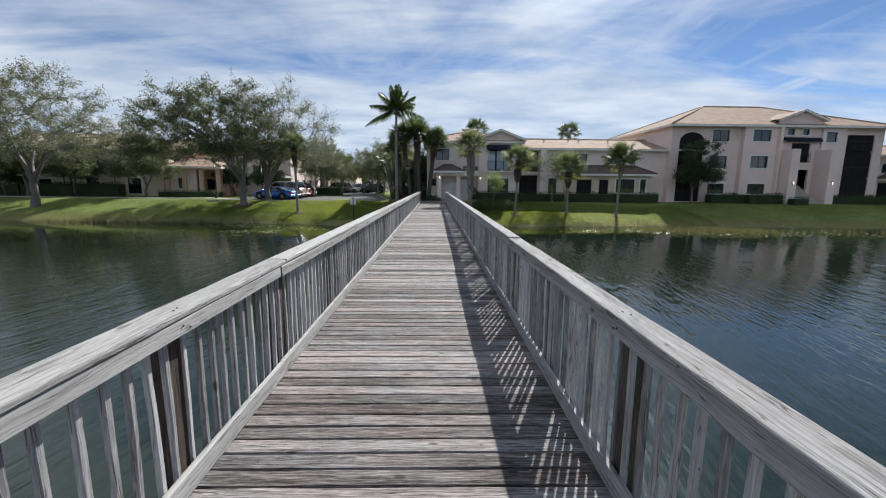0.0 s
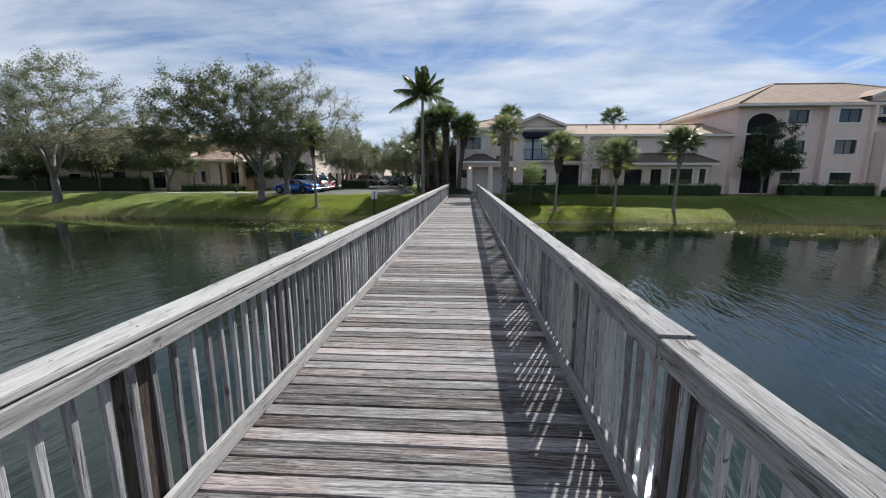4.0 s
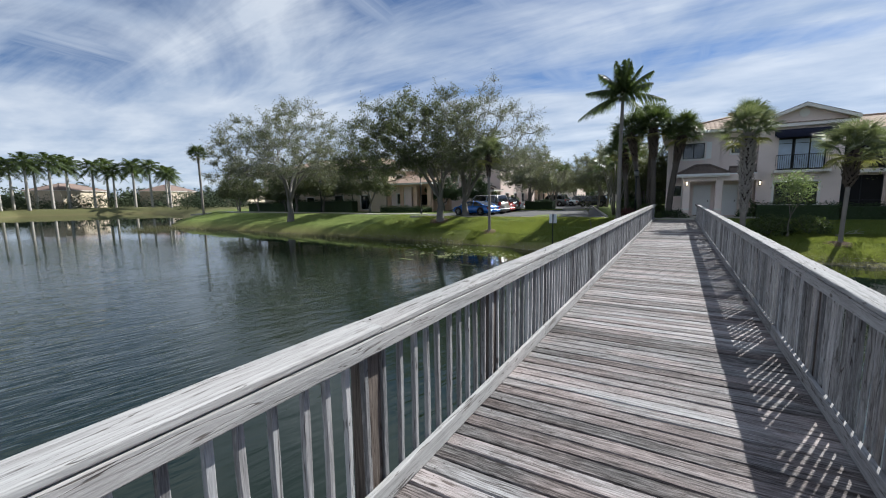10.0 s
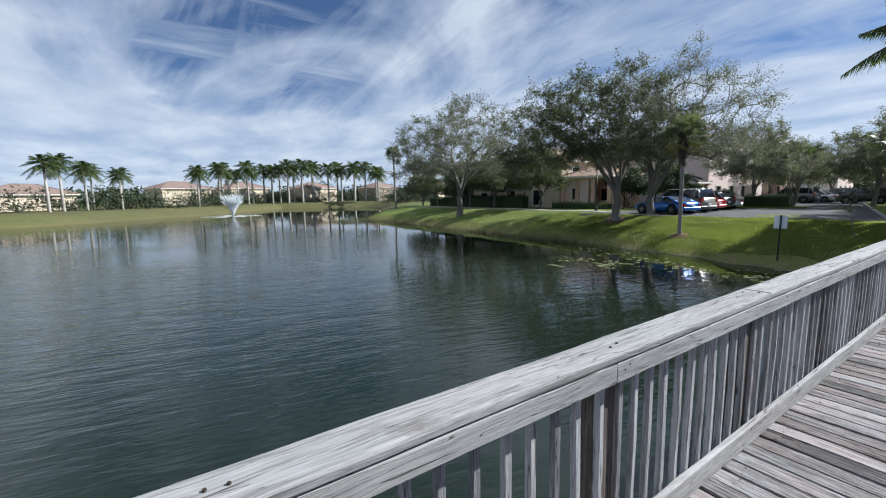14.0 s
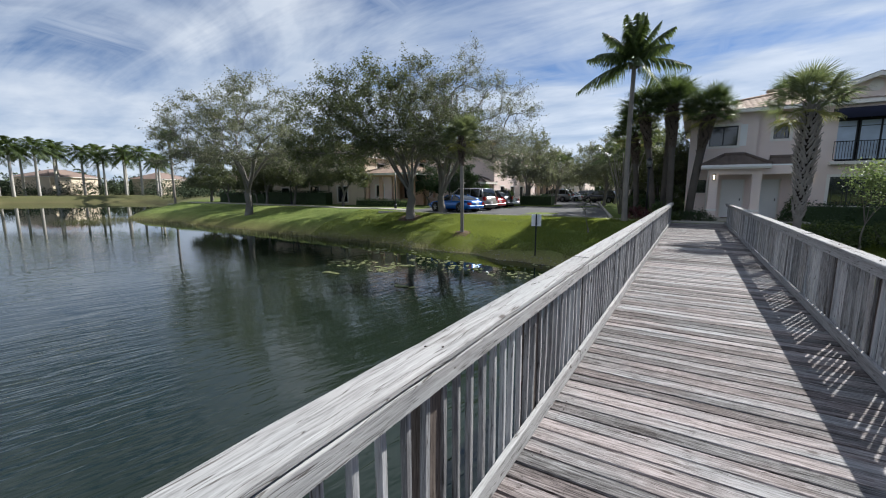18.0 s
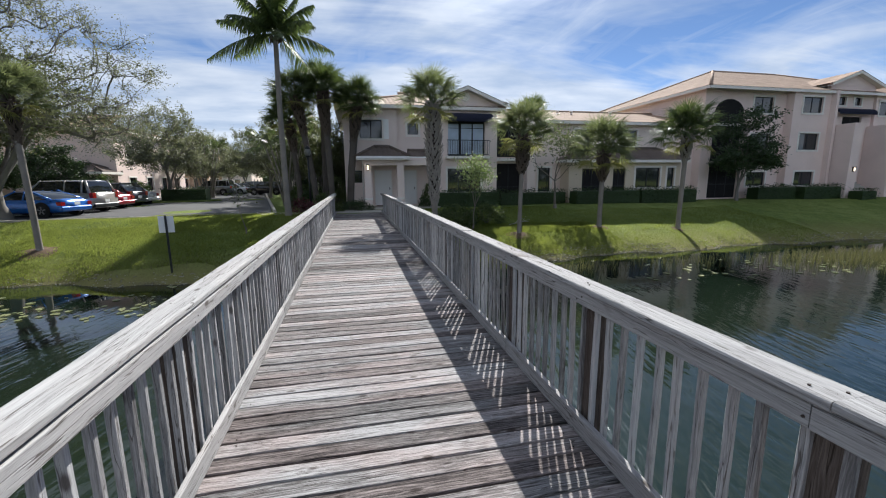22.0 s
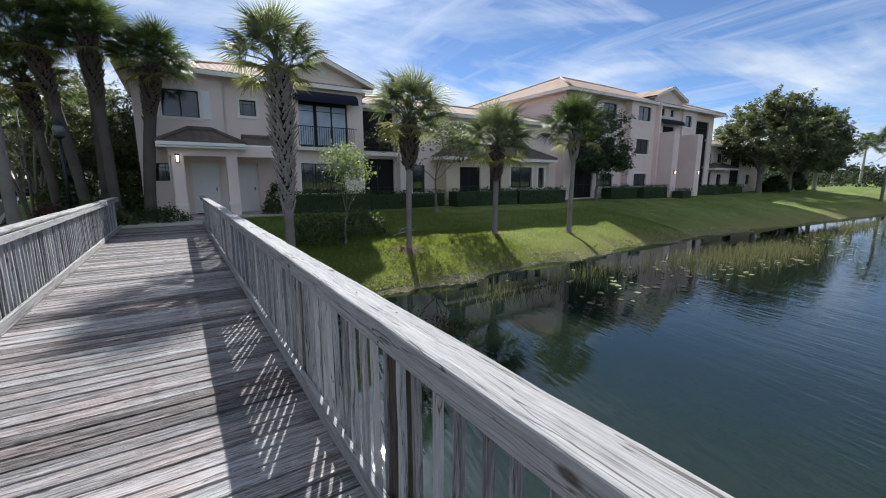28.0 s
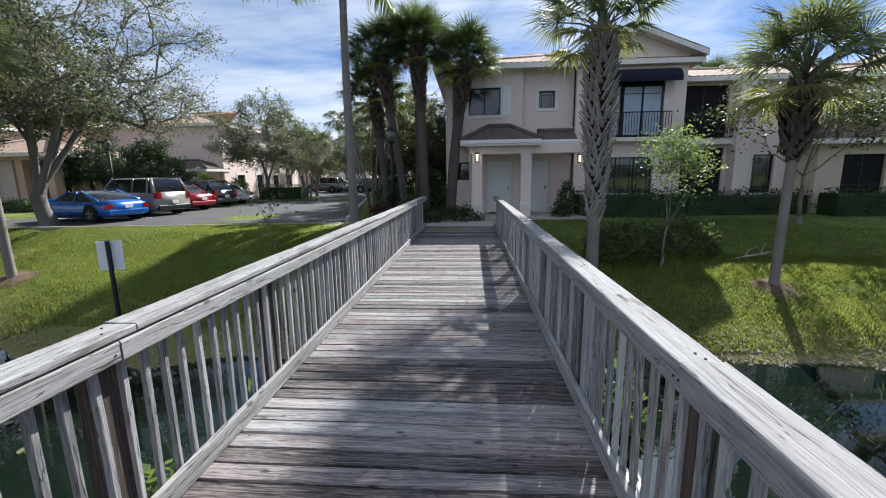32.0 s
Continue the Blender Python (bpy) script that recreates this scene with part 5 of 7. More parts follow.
def sabal_palm(at, top, lean=(0, 0), boots=((-0.8, 0.2), (0, 0.2)), r=0.15, fronds=40, size=0.9, seed=1, dark=False, dry=6, pale=True, label="cabbage palm with fan fronds on the lawn"):
    """Fan palm: bare lower trunk, crisscross stubs of old leaf bases (height below the crown, radius), round crown."""
    rr = random.Random(seed)
    z0 = ground_at(*at)
    p = thing("fan_palm", label, "palm tree", (*at, z0), group="fan palms by the lake")
    H = top - z0

    def axis(z):
        f = max(0.0, z / H)
        return Vector((lean[0] * f ** 1.5, lean[1] * f ** 1.5, z))

    zb = H + boots[0][0]
    n = max(24, int((zb + 0.5) / 0.055))
    path = [axis(-0.2 + (zb + 0.5) * k / n) for k in range(n + 1)]
    rad = [r * (1 + 0.35 * math.exp(-k * (zb + 0.5) / n / 0.22)) * (1 + (0.035 if k % 2 else -0.02) + rr.uniform(-0.025, 0.025)) for k in range(n + 1)]
    part("trunk", MB().tube(path, rad, 14), M["palm_dark"] if dark and not pale else M["palm_trunk"], p, smooth=True)

    def thick(z):
        for (a, ra), (b, rb) in zip(boots[:-1], boots[1:]):
            if z - H <= b:
                f = min(1.0, max(0.0, (z - H - a) / (b - a)))
                return ra + (rb - ra) * f
        return boots[-1][1]

    n = 12
    zs_ = [zb + (H - zb) * k / n for k in range(n + 1)]
    # core under the stubs, its colour carrying the shadow between them
    part("crown_base", MB().tube([axis(q) for q in zs_], [thick(q) * 0.72 for q in zs_], 12), M["boot_core"], p, smooth=True)
    bm = MB()
    z, row = zb, 0
    while z < H + 0.02:
        ra = thick(z)
        c = max(6, int(2 * math.pi * ra / 0.15))
        for k in range(c):
            a = 2 * math.pi * (k + 0.5 * (row % 2)) / c + rr.uniform(-0.12, 0.12)
            o = Vector((math.cos(a), math.sin(a), 0))
            s = Vector((-math.sin(a), math.cos(a), 0))
            b = axis(z + rr.uniform(-0.03, 0.03)) + o * (ra * 0.70)
            L = rr.uniform(0.14, 0.27)
            tip = axis(z) + o * (ra * rr.uniform(0.96, 1.28)) + Vector((0, 0, L)) + s * (0.085 * (1 if (k + row) % 2 else -1) + rr.uniform(-0.03, 0.03))
            w = rr.uniform(0.042, 0.062)
            e = tip - (tip - b) * 0.10
            bm.add([b - s * w - Vector((0, 0, 0.05)), b + s * w - Vector((0, 0, 0.05)), tip + s * w * 0.55, tip - s * w * 0.55, b + o * 0.05 - Vector((0, 0, 0.03)), e + o * 0.03], [(0, 1, 4), (0, 4, 5, 3), (4, 1, 2, 5), (3, 5, 2), (0, 3, 2, 1)])
        z += 0.115
        row += 1
    part("leaf_base", bm, M["boot_pale"] if pale else M["boot"], p)
    for k in range(fronds):
        f = (k + 0.5) / fronds
        el = 82 - 94 * f ** 0.95 + rr.uniform(-9, 9)
        az = k * 137.5 + rr.uniform(-15, 15)
        s = size * rr.uniform(0.88, 1.1)
        is_dry = f > 1 - dry / fronds
        me = rr.choice(FRONDS_DRY) if is_dry else rr.choice(DARK if dark else FRONDS)
        m = Matrix.Translation(axis(H) + Vector((0, 0, 0.05 - 0.22 * f))) @ pose(0, 0, 0, 0, 0, az) @ pose(0, 0, 0, el - (20 if is_dry else 0), rr.uniform(-25, 25), 0) @ Matrix.Scale(s, 4)
        part("frond", me, None, p, at=m)
    return p


def feather_frond(mb, base, az, el, L, rr, leaflets=26, droop=1.0, width=0.55, slim=0.02, hang=0.35):
    """A feather frond: arching rib with drooping leaflets on both sides."""
    d = Vector((math.cos(az) * math.cos(el), math.sin(az) * math.cos(el), math.sin(el)))
    s = Vector((-math.sin(az), math.cos(az), 0))
    pts = []
    for k in range(7):
        t = k / 6
        pts.append(Vector(base) + d * (L * t) + Vector((0, 0, -droop * 0.55 * L * t * t)))
    mb.tube(pts, [0.035 * (1 - 0.8 * k / 6) for k in range(7)], 4, False)
    for k in range(leaflets):
        t = 0.14 + 0.86 * k / leaflets
        i = min(5, int(t * 6))
        p = pts[i].lerp(pts[i + 1], t * 6 - i)
        tang = (pts[i + 1] - pts[i]).normalized()
        ll = width * math.sin(math.pi * min(1, 0.18 + 0.75 * t)) * rr.uniform(0.85, 1.1)
        for side in (-1, 1):
            e = p + (s * side * 0.75 + tang * 0.5 + Vector((0, 0, -hang * rr.uniform(0.5, 1.6)))) * ll
            h = p.lerp(e, 0.5) + Vector((0, 0, 0.04))
            w = tang * slim
            o = len(mb.v)
            mb.v += [tuple(p - w), tuple(p + w), tuple(h + w), tuple(e), tuple(h - w)]
            mb.f += [(o, o + 1, o + 2, o + 4), (o + 4, o + 2, o + 3)]


# lawn palms
sabal_palm((3.22, 36.0), 4.85, (-0.02, 0.1), ((-4.2, 0.16), (-3.3, 0.24), (-1.8, 0.35), (-0.6, 0.33), (0, 0.20)), 0.135, 28, 0.88, 11, False, 6, True, "stout fan palm with crisscross leaf bases on its trunk")
sabal_palm((7.1, 35.7), 3.65, (0.15, 0.1), ((-1.7, 0.13), (-1.55, 0.24), (-0.8, 0.33), (-0.25, 0.24), (0, 0.16)), 0.092, 28, 0.92, 12, False, 7, False, "leaning fan palm with yellowing lower fronds by the water")
sabal_palm((11.85, 36.7), 3.0, (0.05, 0), ((-1.45, 0.15), (-1.2, 0.27), (-0.5, 0.31), (-0.15, 0.26), (0, 0.18)), 0.115, 32, 1.0, 13, False, 6, False, "fan palm with a dark swollen crown base on the lawn")
sabal_palm((16.15, 36.25), 3.85, (0.2, 0.1), ((-1.3, 0.15), (-0.9, 0.25), (-0.3, 0.27), (0, 0.2)), 0.11, 36, 1.0, 14, True, 4, True, "slim fan palm on the lawn near the water")
# group beside the entrance house
sabal_palm((-1.45, 42.6), 6.55, (-0.2, 0.1), ((-2.4, 0.19), (-1.6, 0.26), (-0.6, 0.34), (0, 0.22)), 0.17, 40, 0.85, 15, True, 4, False, "tall fan palm with dark fronds beside the house")
sabal_palm((-2.35, 43.2), 6.4, (-0.9, 0.1), ((-2.2, 0.18), (-1.4, 0.25), (-0.6, 0.34), (0, 0.22)), 0.165, 40, 0.85, 16, True, 4, False, "tall fan palm with dark fronds beside the house")
sabal_palm((-0.45, 42.9), 5.95, (0.65, 0.0), ((-2.2, 0.18), (-1.0, 0.32), (-0.4, 0.34), (0, 0.2)), 0.2, 44, 0.85, 17, True, 4, False, "leaning fan palm in front of the house wall")
sabal_palm((-1.9, 44.4), 7.1, (0.1, 0.0), ((-1.9, 0.18), (-1.0, 0.3), (0, 0.2)), 0.16, 38, 0.9, 21, True, 3, False, "tall fan palm with dark fronds beside the house")
sabal_palm((-3.4, 44.6), 5.2, (-0.4, 0.0), ((-1.8, 0.18), (-0.8, 0.31), (0, 0.2)), 0.16, 38, 0.9, 18, True, 6, False, "fan palm with dark fronds beside the house")
sabal_palm((-11.6, 35.95), 4.6, (-0.1, 0), ((-1.5, 0.12), (-1.0, 0.19), (-0.4, 0.23), (0, 0.15)), 0.10, 34, 0.76, 19, False, 6, False, "slender fan palm on the lawn by the car park")
sabal_palm((-67, 46.5), 9.0, (-0.2, 0), ((-0.9, 0.18), (-0.4, 0.24), (0, 0.16)), 0.17, 34, 1.0, 20, True, 4, True, "tall slender fan palm at the tip of the shore")

sabal_palm((69.0, 34.9), 5.7, (0.2, 0), ((-0.9, 0.18), (-0.4, 0.24), (0, 0.16)), 0.15, 30, 1.1, 22, True, 3, True, "slender fan palm at the water beyond the large trees")

for x, y, top in ((6.3, 63.0, 9.6), (20.6, 64.0, 9.4)):
    sabal_palm((x, y), top, (0, 0), ((-0.9, 0.18), (-0.4, 0.24), (0, 0.16)), 0.17, 26, 1.15, int(x), True, 3, True, "fan palm rising behind the tiled roofs")

# coconut palm at the bridge's end
cp = thing("coconut_palm", "tall coconut palm with a slim grey trunk beside the path", "palm tree", (-3.4, 39.4, ground_at(-3.4, 39.4)))
H = 8.3
part("trunk", MB().tube([(-0.05 * math.sin(3.0 * k / 24), 0.05 * k / 24, -0.2 + (H + 0.2) * k / 24) for k in range(25)], [0.2, 0.165, 0.15] + [(0.142 - 0.0018 * k) * (1.03 if k % 2 else 0.98) for k in range(21)] + [0.03], 12), M["palm_trunk"], cp, smooth=True)
rr = random.Random(3)
for k in range(26):
    mb = MB()
    feather_frond(mb, (0, 0, 0), 0, radians(86 - 92 * (k / 25) ** 1.35 + rr.uniform(-9, 9)), rr.uniform(2.5, 3.15), rr, 70, 0.38 + 0.35 * k / 25, 0.62, 0.024, 0.85)
    part("frond", mb, M["frond_dark"], cp, at=pose(0.0, 0.05, H, 0, 0, k * 137.5))
for k in range(5):
    part("coconut", MB().tube([(0, 0, -0.14), (0, 0, -0.09), (0, 0, 0.0), (0, 0, 0.09), (0, 0, 0.13)], [0.03, 0.09, 0.11, 0.08, 0.03], 8), M["boot"], cp, at=pose(0.2 * math.cos(k * 1.26), 0.05 + 0.2 * math.sin(k * 1.26), H - 0.22), smooth=True)

# royal palms, other tall palms drawn in their shape, and lower planting on the far shore
rp = MB()
rc = MB()
rr = random.Random(9)
for k in range(20):
    feather_frond(rc, (0, 0, 9.3), k * 2.4, radians(70 - 100 * k / 19), 3.6, rr, 26, 0.85, 1.2, 0.06)
rc_me, rt_me = rc.mesh("crown"), MB().tube([(0, 0, -0.3), (0, 0, 0.4), (0, 0, 3.5), (0, 0, 7.6)], [0.34, 0.27, 0.27, 0.19], 10).mesh("trunk")
rs_me = MB().tube([(0, 0, 7.6), (0, 0, 8.2), (0, 0, 9.4)], [0.2, 0.19, 0.1], 8).mesh("crownshaft")
first = None
for x, y, s in FAR_PALMS:
    if first is None:
        first = thing("royal_palm", "tall palm with a pale smooth trunk on the far shore", "palm tree", (x, y, ground_at(x, y)), 0, "royal palms on the far shore")
        part("trunk", rt_me, M["concrete"], first, smooth=True)
        part("crownshaft", rs_me, M["frond"], first, smooth=True)
        part("crown", rc_me, M["frond_dark"], first)
        first.scale = (s * 1.06, s * 1.06, s * 1.1)
    else:
        c = copy_thing(first, pose(x, y, ground_at(x, y), 0, 0, rr.uniform(0, 360)))
        c.scale = (s * 1.06, s * 1.06, s * 1.1)

# broad-leaved trees
dome_tree("oak_tree", "broad grey-green tree with a forked trunk on the lawn", 21, (-17.6, 39.1), M["oak"], 10.8, 6.9, 6.0, 2.9, 2.0, 82000, 0.145, 0.28, 330, (-2.3, 0), 7, bare=-0.45)
dome_tree("oak_tree", "spreading pale green tree near the water", 33, (-36.1, 38.5), M["oak_pale"], 11.9, 9.2, 6.5, 3.2, 2.8, 62000, 0.145, 0.30, 350, (-0.3, 0), 7, bare=-0.5)
dome_tree("oak_tree", "airy pale grey tree with spreading limbs beside parked cars", 45, (-16.1, 41.1), M["oak_pale"], 10.6, 5.6, 5.0, 3.0, 1.7, 46000, 0.095, 0.25, 260, (1.2, -0.3), 7)
base_tree = dome_tree("street_tree", "grey-green tree along the car park", 57, (-15.6, 57.2), M["oak_pale"], 7.6, 3.4, 3.4, 2.4, 2.2, 26000, 0.15, 0.15, 120, (0, 0), 5, 0.8)
base_dark = dome_tree("street_tree", "dark leafy tree along the car park", 63, (-4.6, 64), M["oak"], 7.8, 3.2, 3.2, 2.2, 2.0, 22000, 0.19, 0.15, 110, (0, 0), 5, 0.8)
for k, (x, y, s, d) in enumerate(STREET_TREES):
    c = copy_thing(base_dark if d else base_tree, pose(x, y, ground_at(x, y), 0, 0, k * 77.0))
    c.scale = (s, s, s)

# dark bushy tree by the apartment building, big trees beyond it
dome_tree("small_tree", "dark bushy tree in front of the apartment building", 71, (26.8, 42.6), M["hedge"], 6.5, 2.1, 1.7, 1.9, 1.7, 15000, 0.17, 0.10, 90, (0.5, 0), 5, 0.6)
big = dome_tree("large_tree", "large dark green tree beside the townhouse", 77, (56.0, 42.5), M["oak"], 11.0, 5.2, 4.5, 2.6, 2.2, 34000, 0.30, 0.26, 120, (0, 0), 6, 1.1)
for k, (x, y, s) in enumerate(((65.0, 42.5, 0.98), (71.5, 43.0, 0.86), (77, 44.5, 0.78))):
    c = copy_thing(big, pose(x, y, ground_at(x, y), 0, 0, 60 + 95 * k))
    c.scale = (s, s, s)
broad_tree("small_tree", "small tree with dark twisted limbs beside the wing", 83, 4.2, 1.0, 1.5, 3500, 0.15, (11.9, 41.5), M["oak"], (0.3, 0), 0.08, 4, 0.35, 4)
broad_tree("sapling", "young tree with pale green leaves on the lawn", 88, 2.7, 0.34, 0.9, 2000, 0.105, (5.35, 37.2), M["shrub_pale"], (0, 0), 0.035, 5, 0.24, 4)
broad_tree("sapling", "thin bare-stemmed young plant by the path", 91, 1.7, 0.8, 0.8, 90, 0.12, (-4.7, 36.6), M["oak"], (0, 0), 0.022, 4, 0.2, 3)


def bush(at, size, mat, leaves, label, seed, leaf=0.11, name="bush", z=None, category="shrub"):
    """A rounded shrub: a few stems and leaves set over an uneven dome."""
    rr = random.Random(seed)
    z0 = ground_at(*at) if z is None else z
    b = thing(name, label, category, (*at, z0))
    st = MB()
    for k in range(6):
        a = k * 1.05 + rr.uniform(-0.3, 0.3)
        st.tube([(0, 0, -0.05), (math.cos(a) * size[0] * 0.25, math.sin(a) * size[1] * 0.25, size[2] * 0.5), (math.cos(a) * size[0] * 0.42, math.sin(a) * size[1] * 0.42, size[2] * 0.8)], [0.02, 0.014, 0.006], 4, False)
    tagged(part("stem", st, M["trunk"], b), kind="stuff")
    mb = MB()
    cs = []
    for _ in range(max(8, leaves // 14)):
        u, v = rr.uniform(0, 2 * math.pi), rr.uniform(-0.15, 1)
        q = math.sqrt(max(0, 1 - v * v)) * rr.uniform(0.7, 1.03)
        cs.append((math.cos(u) * q * size[0] / 2, math.sin(u) * q * size[1] / 2, size[2] * (0.12 + 0.85 * max(0, v) * rr.uniform(0.8, 1.05))))
    leaf_cloud(mb, cs, 14, 0.09, leaf, rr, 1.0)
    part("foliage", mb, mat, b)
    return b


def hedge(x0, x1, y, depth, h, seed, mat=None, label="clipped dark green hedge along the house wall", z=None):
    rr = random.Random(seed)
    z0 = ground_at((x0 + x1) / 2, y) if z is None else z
    b = thing("hedge", label, "hedge", ((x0 + x1) / 2, y, z0), 0, "hedges along the houses")
    L = x1 - x0
    core = MB().chamfer(-L / 2 + 0.1, L / 2 - 0.1, -depth / 2 + 0.1, depth / 2 - 0.1, -0.1, h - 0.12, 0.05)
    part("hedge_core", core, M["hedge"], b)
    mb = MB()
    cs = []
    n = int((L * (depth + 2 * h)) * 26)
    for _ in range(n):
        f = rr.random()
        x = rr.uniform(-L / 2, L / 2)
        if f < depth / (depth + 2 * h):
            cs.append((x, rr.uniform(-depth / 2, depth / 2), h + rr.uniform(-0.08, 0.05)))
        else:
            cs.append((x, rr.choice((-1, -1, -1, 1)) * depth / 2 + rr.uniform(-0.05, 0.05), rr.uniform(0.02, h)))
    leaf_cloud(mb, cs, 4, 0.07, 0.11, rr, 1.0)
    part("foliage", mb, mat or M["hedge"], b)
    return b


for k, (a, b, y, h) in enumerate(((4.6, 8.9, 43.4, 1.0), (9.1, 13.9, 44.1, 0.9), (13.9, 18.8, 43.0, 0.95), (18.8, 23.4, 43.0, 1.0), (28.9, 32.6, 43.3, 1.0), (32.6, 36.3, 42.8, 1.05), (36.4, 38.0, 41.6, 0.7), (41.4, 46.5, 43.0, 0.9), (46.5, 53.0, 43.4, 0.9))):
    hedge(a, b, y, 1.1, h, 300 + k)
dome_tree("round_tree", "round clipped dark green tree behind the parked cars", 410, (-20.6, 52.2), M["hedge"], 4.4, 1.9, 1.8, 1.3, 1.2, 16000, 0.15, 0.09, 120, (0, 0), 6, 0.4)
dome_tree("round_tree", "round clipped dark green tree behind the parked cars", 411, (-25.0, 52.6), M["hedge"], 4.6, 2.2, 2.0, 1.3, 1.2, 18000, 0.15, 0.09, 130, (0, 0), 6, 0.4)
bush((-19.6, 56.0), (2.1, 2.0, 2.3), M["shrub"], 3600, "round green shrub behind the parked cars", 412, 0.13)
bush((-17.4, 56.3), (1.8, 1.7, 1.9), M["shrub"], 2800, "round green shrub behind the parked cars", 413, 0.13)
hedge(-16.2, -12.6, 57.6, 1.4, 1.1, 330, label="clipped hedge on the car park island", z=0.1)
hedge(-31.6, -24.6, 48.7, 1.3, 0.65, 340, M["shrub_pale"], "low pale green planting before the porch")
hedge(-56, -46, 47.6, 1.2, 1.3, 320, label="dark hedge below the cream building")
hedge(-46, -35, 47.6, 1.2, 1.5, 321, label="dark hedge below the cream building")
bush((-0.15, 42.0), (1.9, 0.8, 0.55), M["hedge"], 1500, "low green groundcover beside the porch", 400, 0.1)
bush((-1.6, 41.5), (1.5, 0.9, 0.6), M["frond_dark"], 1300, "dark low shrub under the palms", 401, 0.14)
bush((-2.9, 41.4), (1.3, 1.0, 0.75), M["maroon"], 900, "dark reddish shrub under the palms", 402, 0.12)
bush((3.95, 42.55), (0.7, 0.7, 0.55), M["hedge"], 900, "small round clipped shrub beside the doors", 403, 0.08)
bush((4.35, 43.6), (0.8, 0.8, 1.35), M["frond_dark"], 700, "tall dark shrub beside the door", 404, 0.16)
bush((4.6, 37.9), (2.2, 1.7, 1.05), M["frond_dark"], 3000, "tangled dark shrub on the lawn", 405, 0.11)
bush((6.4, 38.3), (1.9, 1.5, 0.95), M["frond_dark"], 2300, "tangled dark shrub on the lawn", 406, 0.11)



def areca(at, h, seed):
    """A clump of thin leaning stems with arching feather fronds."""
    rr = random.Random(seed)
    p = thing("feather_palm", "clump of slim-stemmed feathery palms beside the lane", "palm tree", (*at, ground_at(*at)), 0, "feathery palms")
    for k in range(6):
        a, L = k * 1.05 + rr.uniform(-0.3, 0.3), h * rr.uniform(0.6, 0.95)
        top = Vector((math.cos(a) * L * 0.28, math.sin(a) * L * 0.28, L))
        part("stem", MB().tube([(math.cos(a) * 0.15, math.sin(a) * 0.15, -0.1), top * 0.5 + Vector((0, 0, 0.1)), top], [0.05, 0.045, 0.035], 6), M["palm_trunk"], p, smooth=True)
        for q in range(6):
            mb = MB()
            feather_frond(mb, (0, 0, 0), 0, radians(rr.uniform(25, 80)), rr.uniform(1.5, 2.2), rr, 30, 1.0, 0.5, 0.016, 0.7)
            part("frond", mb, M["frond"] if q % 2 else M["frond_dark"], p, at=pose(*top, 0, 0, q * 60 + rr.uniform(-20, 20)))


areca((-4.5, 46.5), 5.6, 61)
areca((-4.9, 50.5), 6.4, 62)
areca((-13.6, 60.5), 6.8, 63)
for k, (x, y, a, h) in enumerate(((-2.6, 43.9, 1.5, 1.3), (-3.5, 46.0, 1.6, 1.6), (-3.6, 48.6, 1.7, 1.8), (-1.9, 42.3, 1.3, 0.9), (-4.0, 51.5, 1.7, 1.8), (-1.4, 45.6, 1.9, 2.0), (-1.3, 47.9, 2.0, 2.3), (-2.2, 49.8, 2.2, 2.4), (-1.5, 53.0, 2.4, 2.6))):
    bush((x, y), (a, a, h), M["frond_dark"] if k % 2 else M["hedge"], 2000, "dense dark shrub under the palms beside the lane", 450 + k, 0.15)

# woods beyond the houses and lake, as one mass
fw = MB()
rr = random.Random(77)
for k in range(420):
    a = 2 * math.pi * k / 420
    d = rr.uniform(190, 260)
    x, y = d * math.cos(a) * 1.05 - 20, 20 + d * math.sin(a)
    h, w = rr.uniform(4.5, 9), rr.uniform(3, 6)
    leaf_cloud(fw, [(x + rr.uniform(-w, w), y + rr.uniform(-w, w), rr.uniform(-0.05, 1) * h) for _ in range(26)], 12, 0.9, 1.5, rr, 0.8)
ob = part("far_woods", fw, M["far_leaf"], None, "distant dark green woods round the lake")
tagged(ob, category="woods", kind="stuff")
sw = MB()
for x0, y0, x1, y1, n in ((-100, -20, -112, 12, 44), (-115, 14, -160, 40, 56), (-162, 44, -150, 90, 70), (-146, 82, -84, 66, 60), (92, 50, 160, 62, 46), (112, 44, 118, 8, 26), (150, 60, 150, 0, 30)):
    for k in range(n):
        t = rr.random()
        x, y = x0 + (x1 - x0) * t + rr.uniform(-6, 6), y0 + (y1 - y0) * t + rr.uniform(-6, 6)
        h, w = rr.uniform(1.5, 4.6), rr.uniform(1.0, 2.6)
        leaf_cloud(sw, [(x + rr.gauss(0, w), y + rr.gauss(0, w), ground_at(x, y) + rr.uniform(0.05, 1) * h) for _ in range(14)], 14, 0.4, 0.42, rr, 0.8)
ob = part("far_shrubs", sw, M["far_leaf"], None, "shrubs and low trees along the far shore")
tagged(ob, category="shrubs", kind="stuff")

for k, (x, y, s) in enumerate(((61, 42.6, 2.0), (68.5, 43.2, 2.6), (73.5, 44.5, 2.4))):
    bush((x, y), (s * 1.4, s * 1.2, s), M["hedge"], 5000, "dense dark shrub under the large trees", 420 + k, 0.22)
for k, (x, y) in enumerate(((-2.3, 28.2), (-2.6, 29.6), (-2.2, 31.0), (2.3, 31.6))):
    bush((x, y), (0.7, 0.7, 0.75), M["shrub"], 110, "yellow-green broad-leaved plant in the shallow water", 440 + k, 0.2, "water_plant", WATER - 0.05, "water plant")

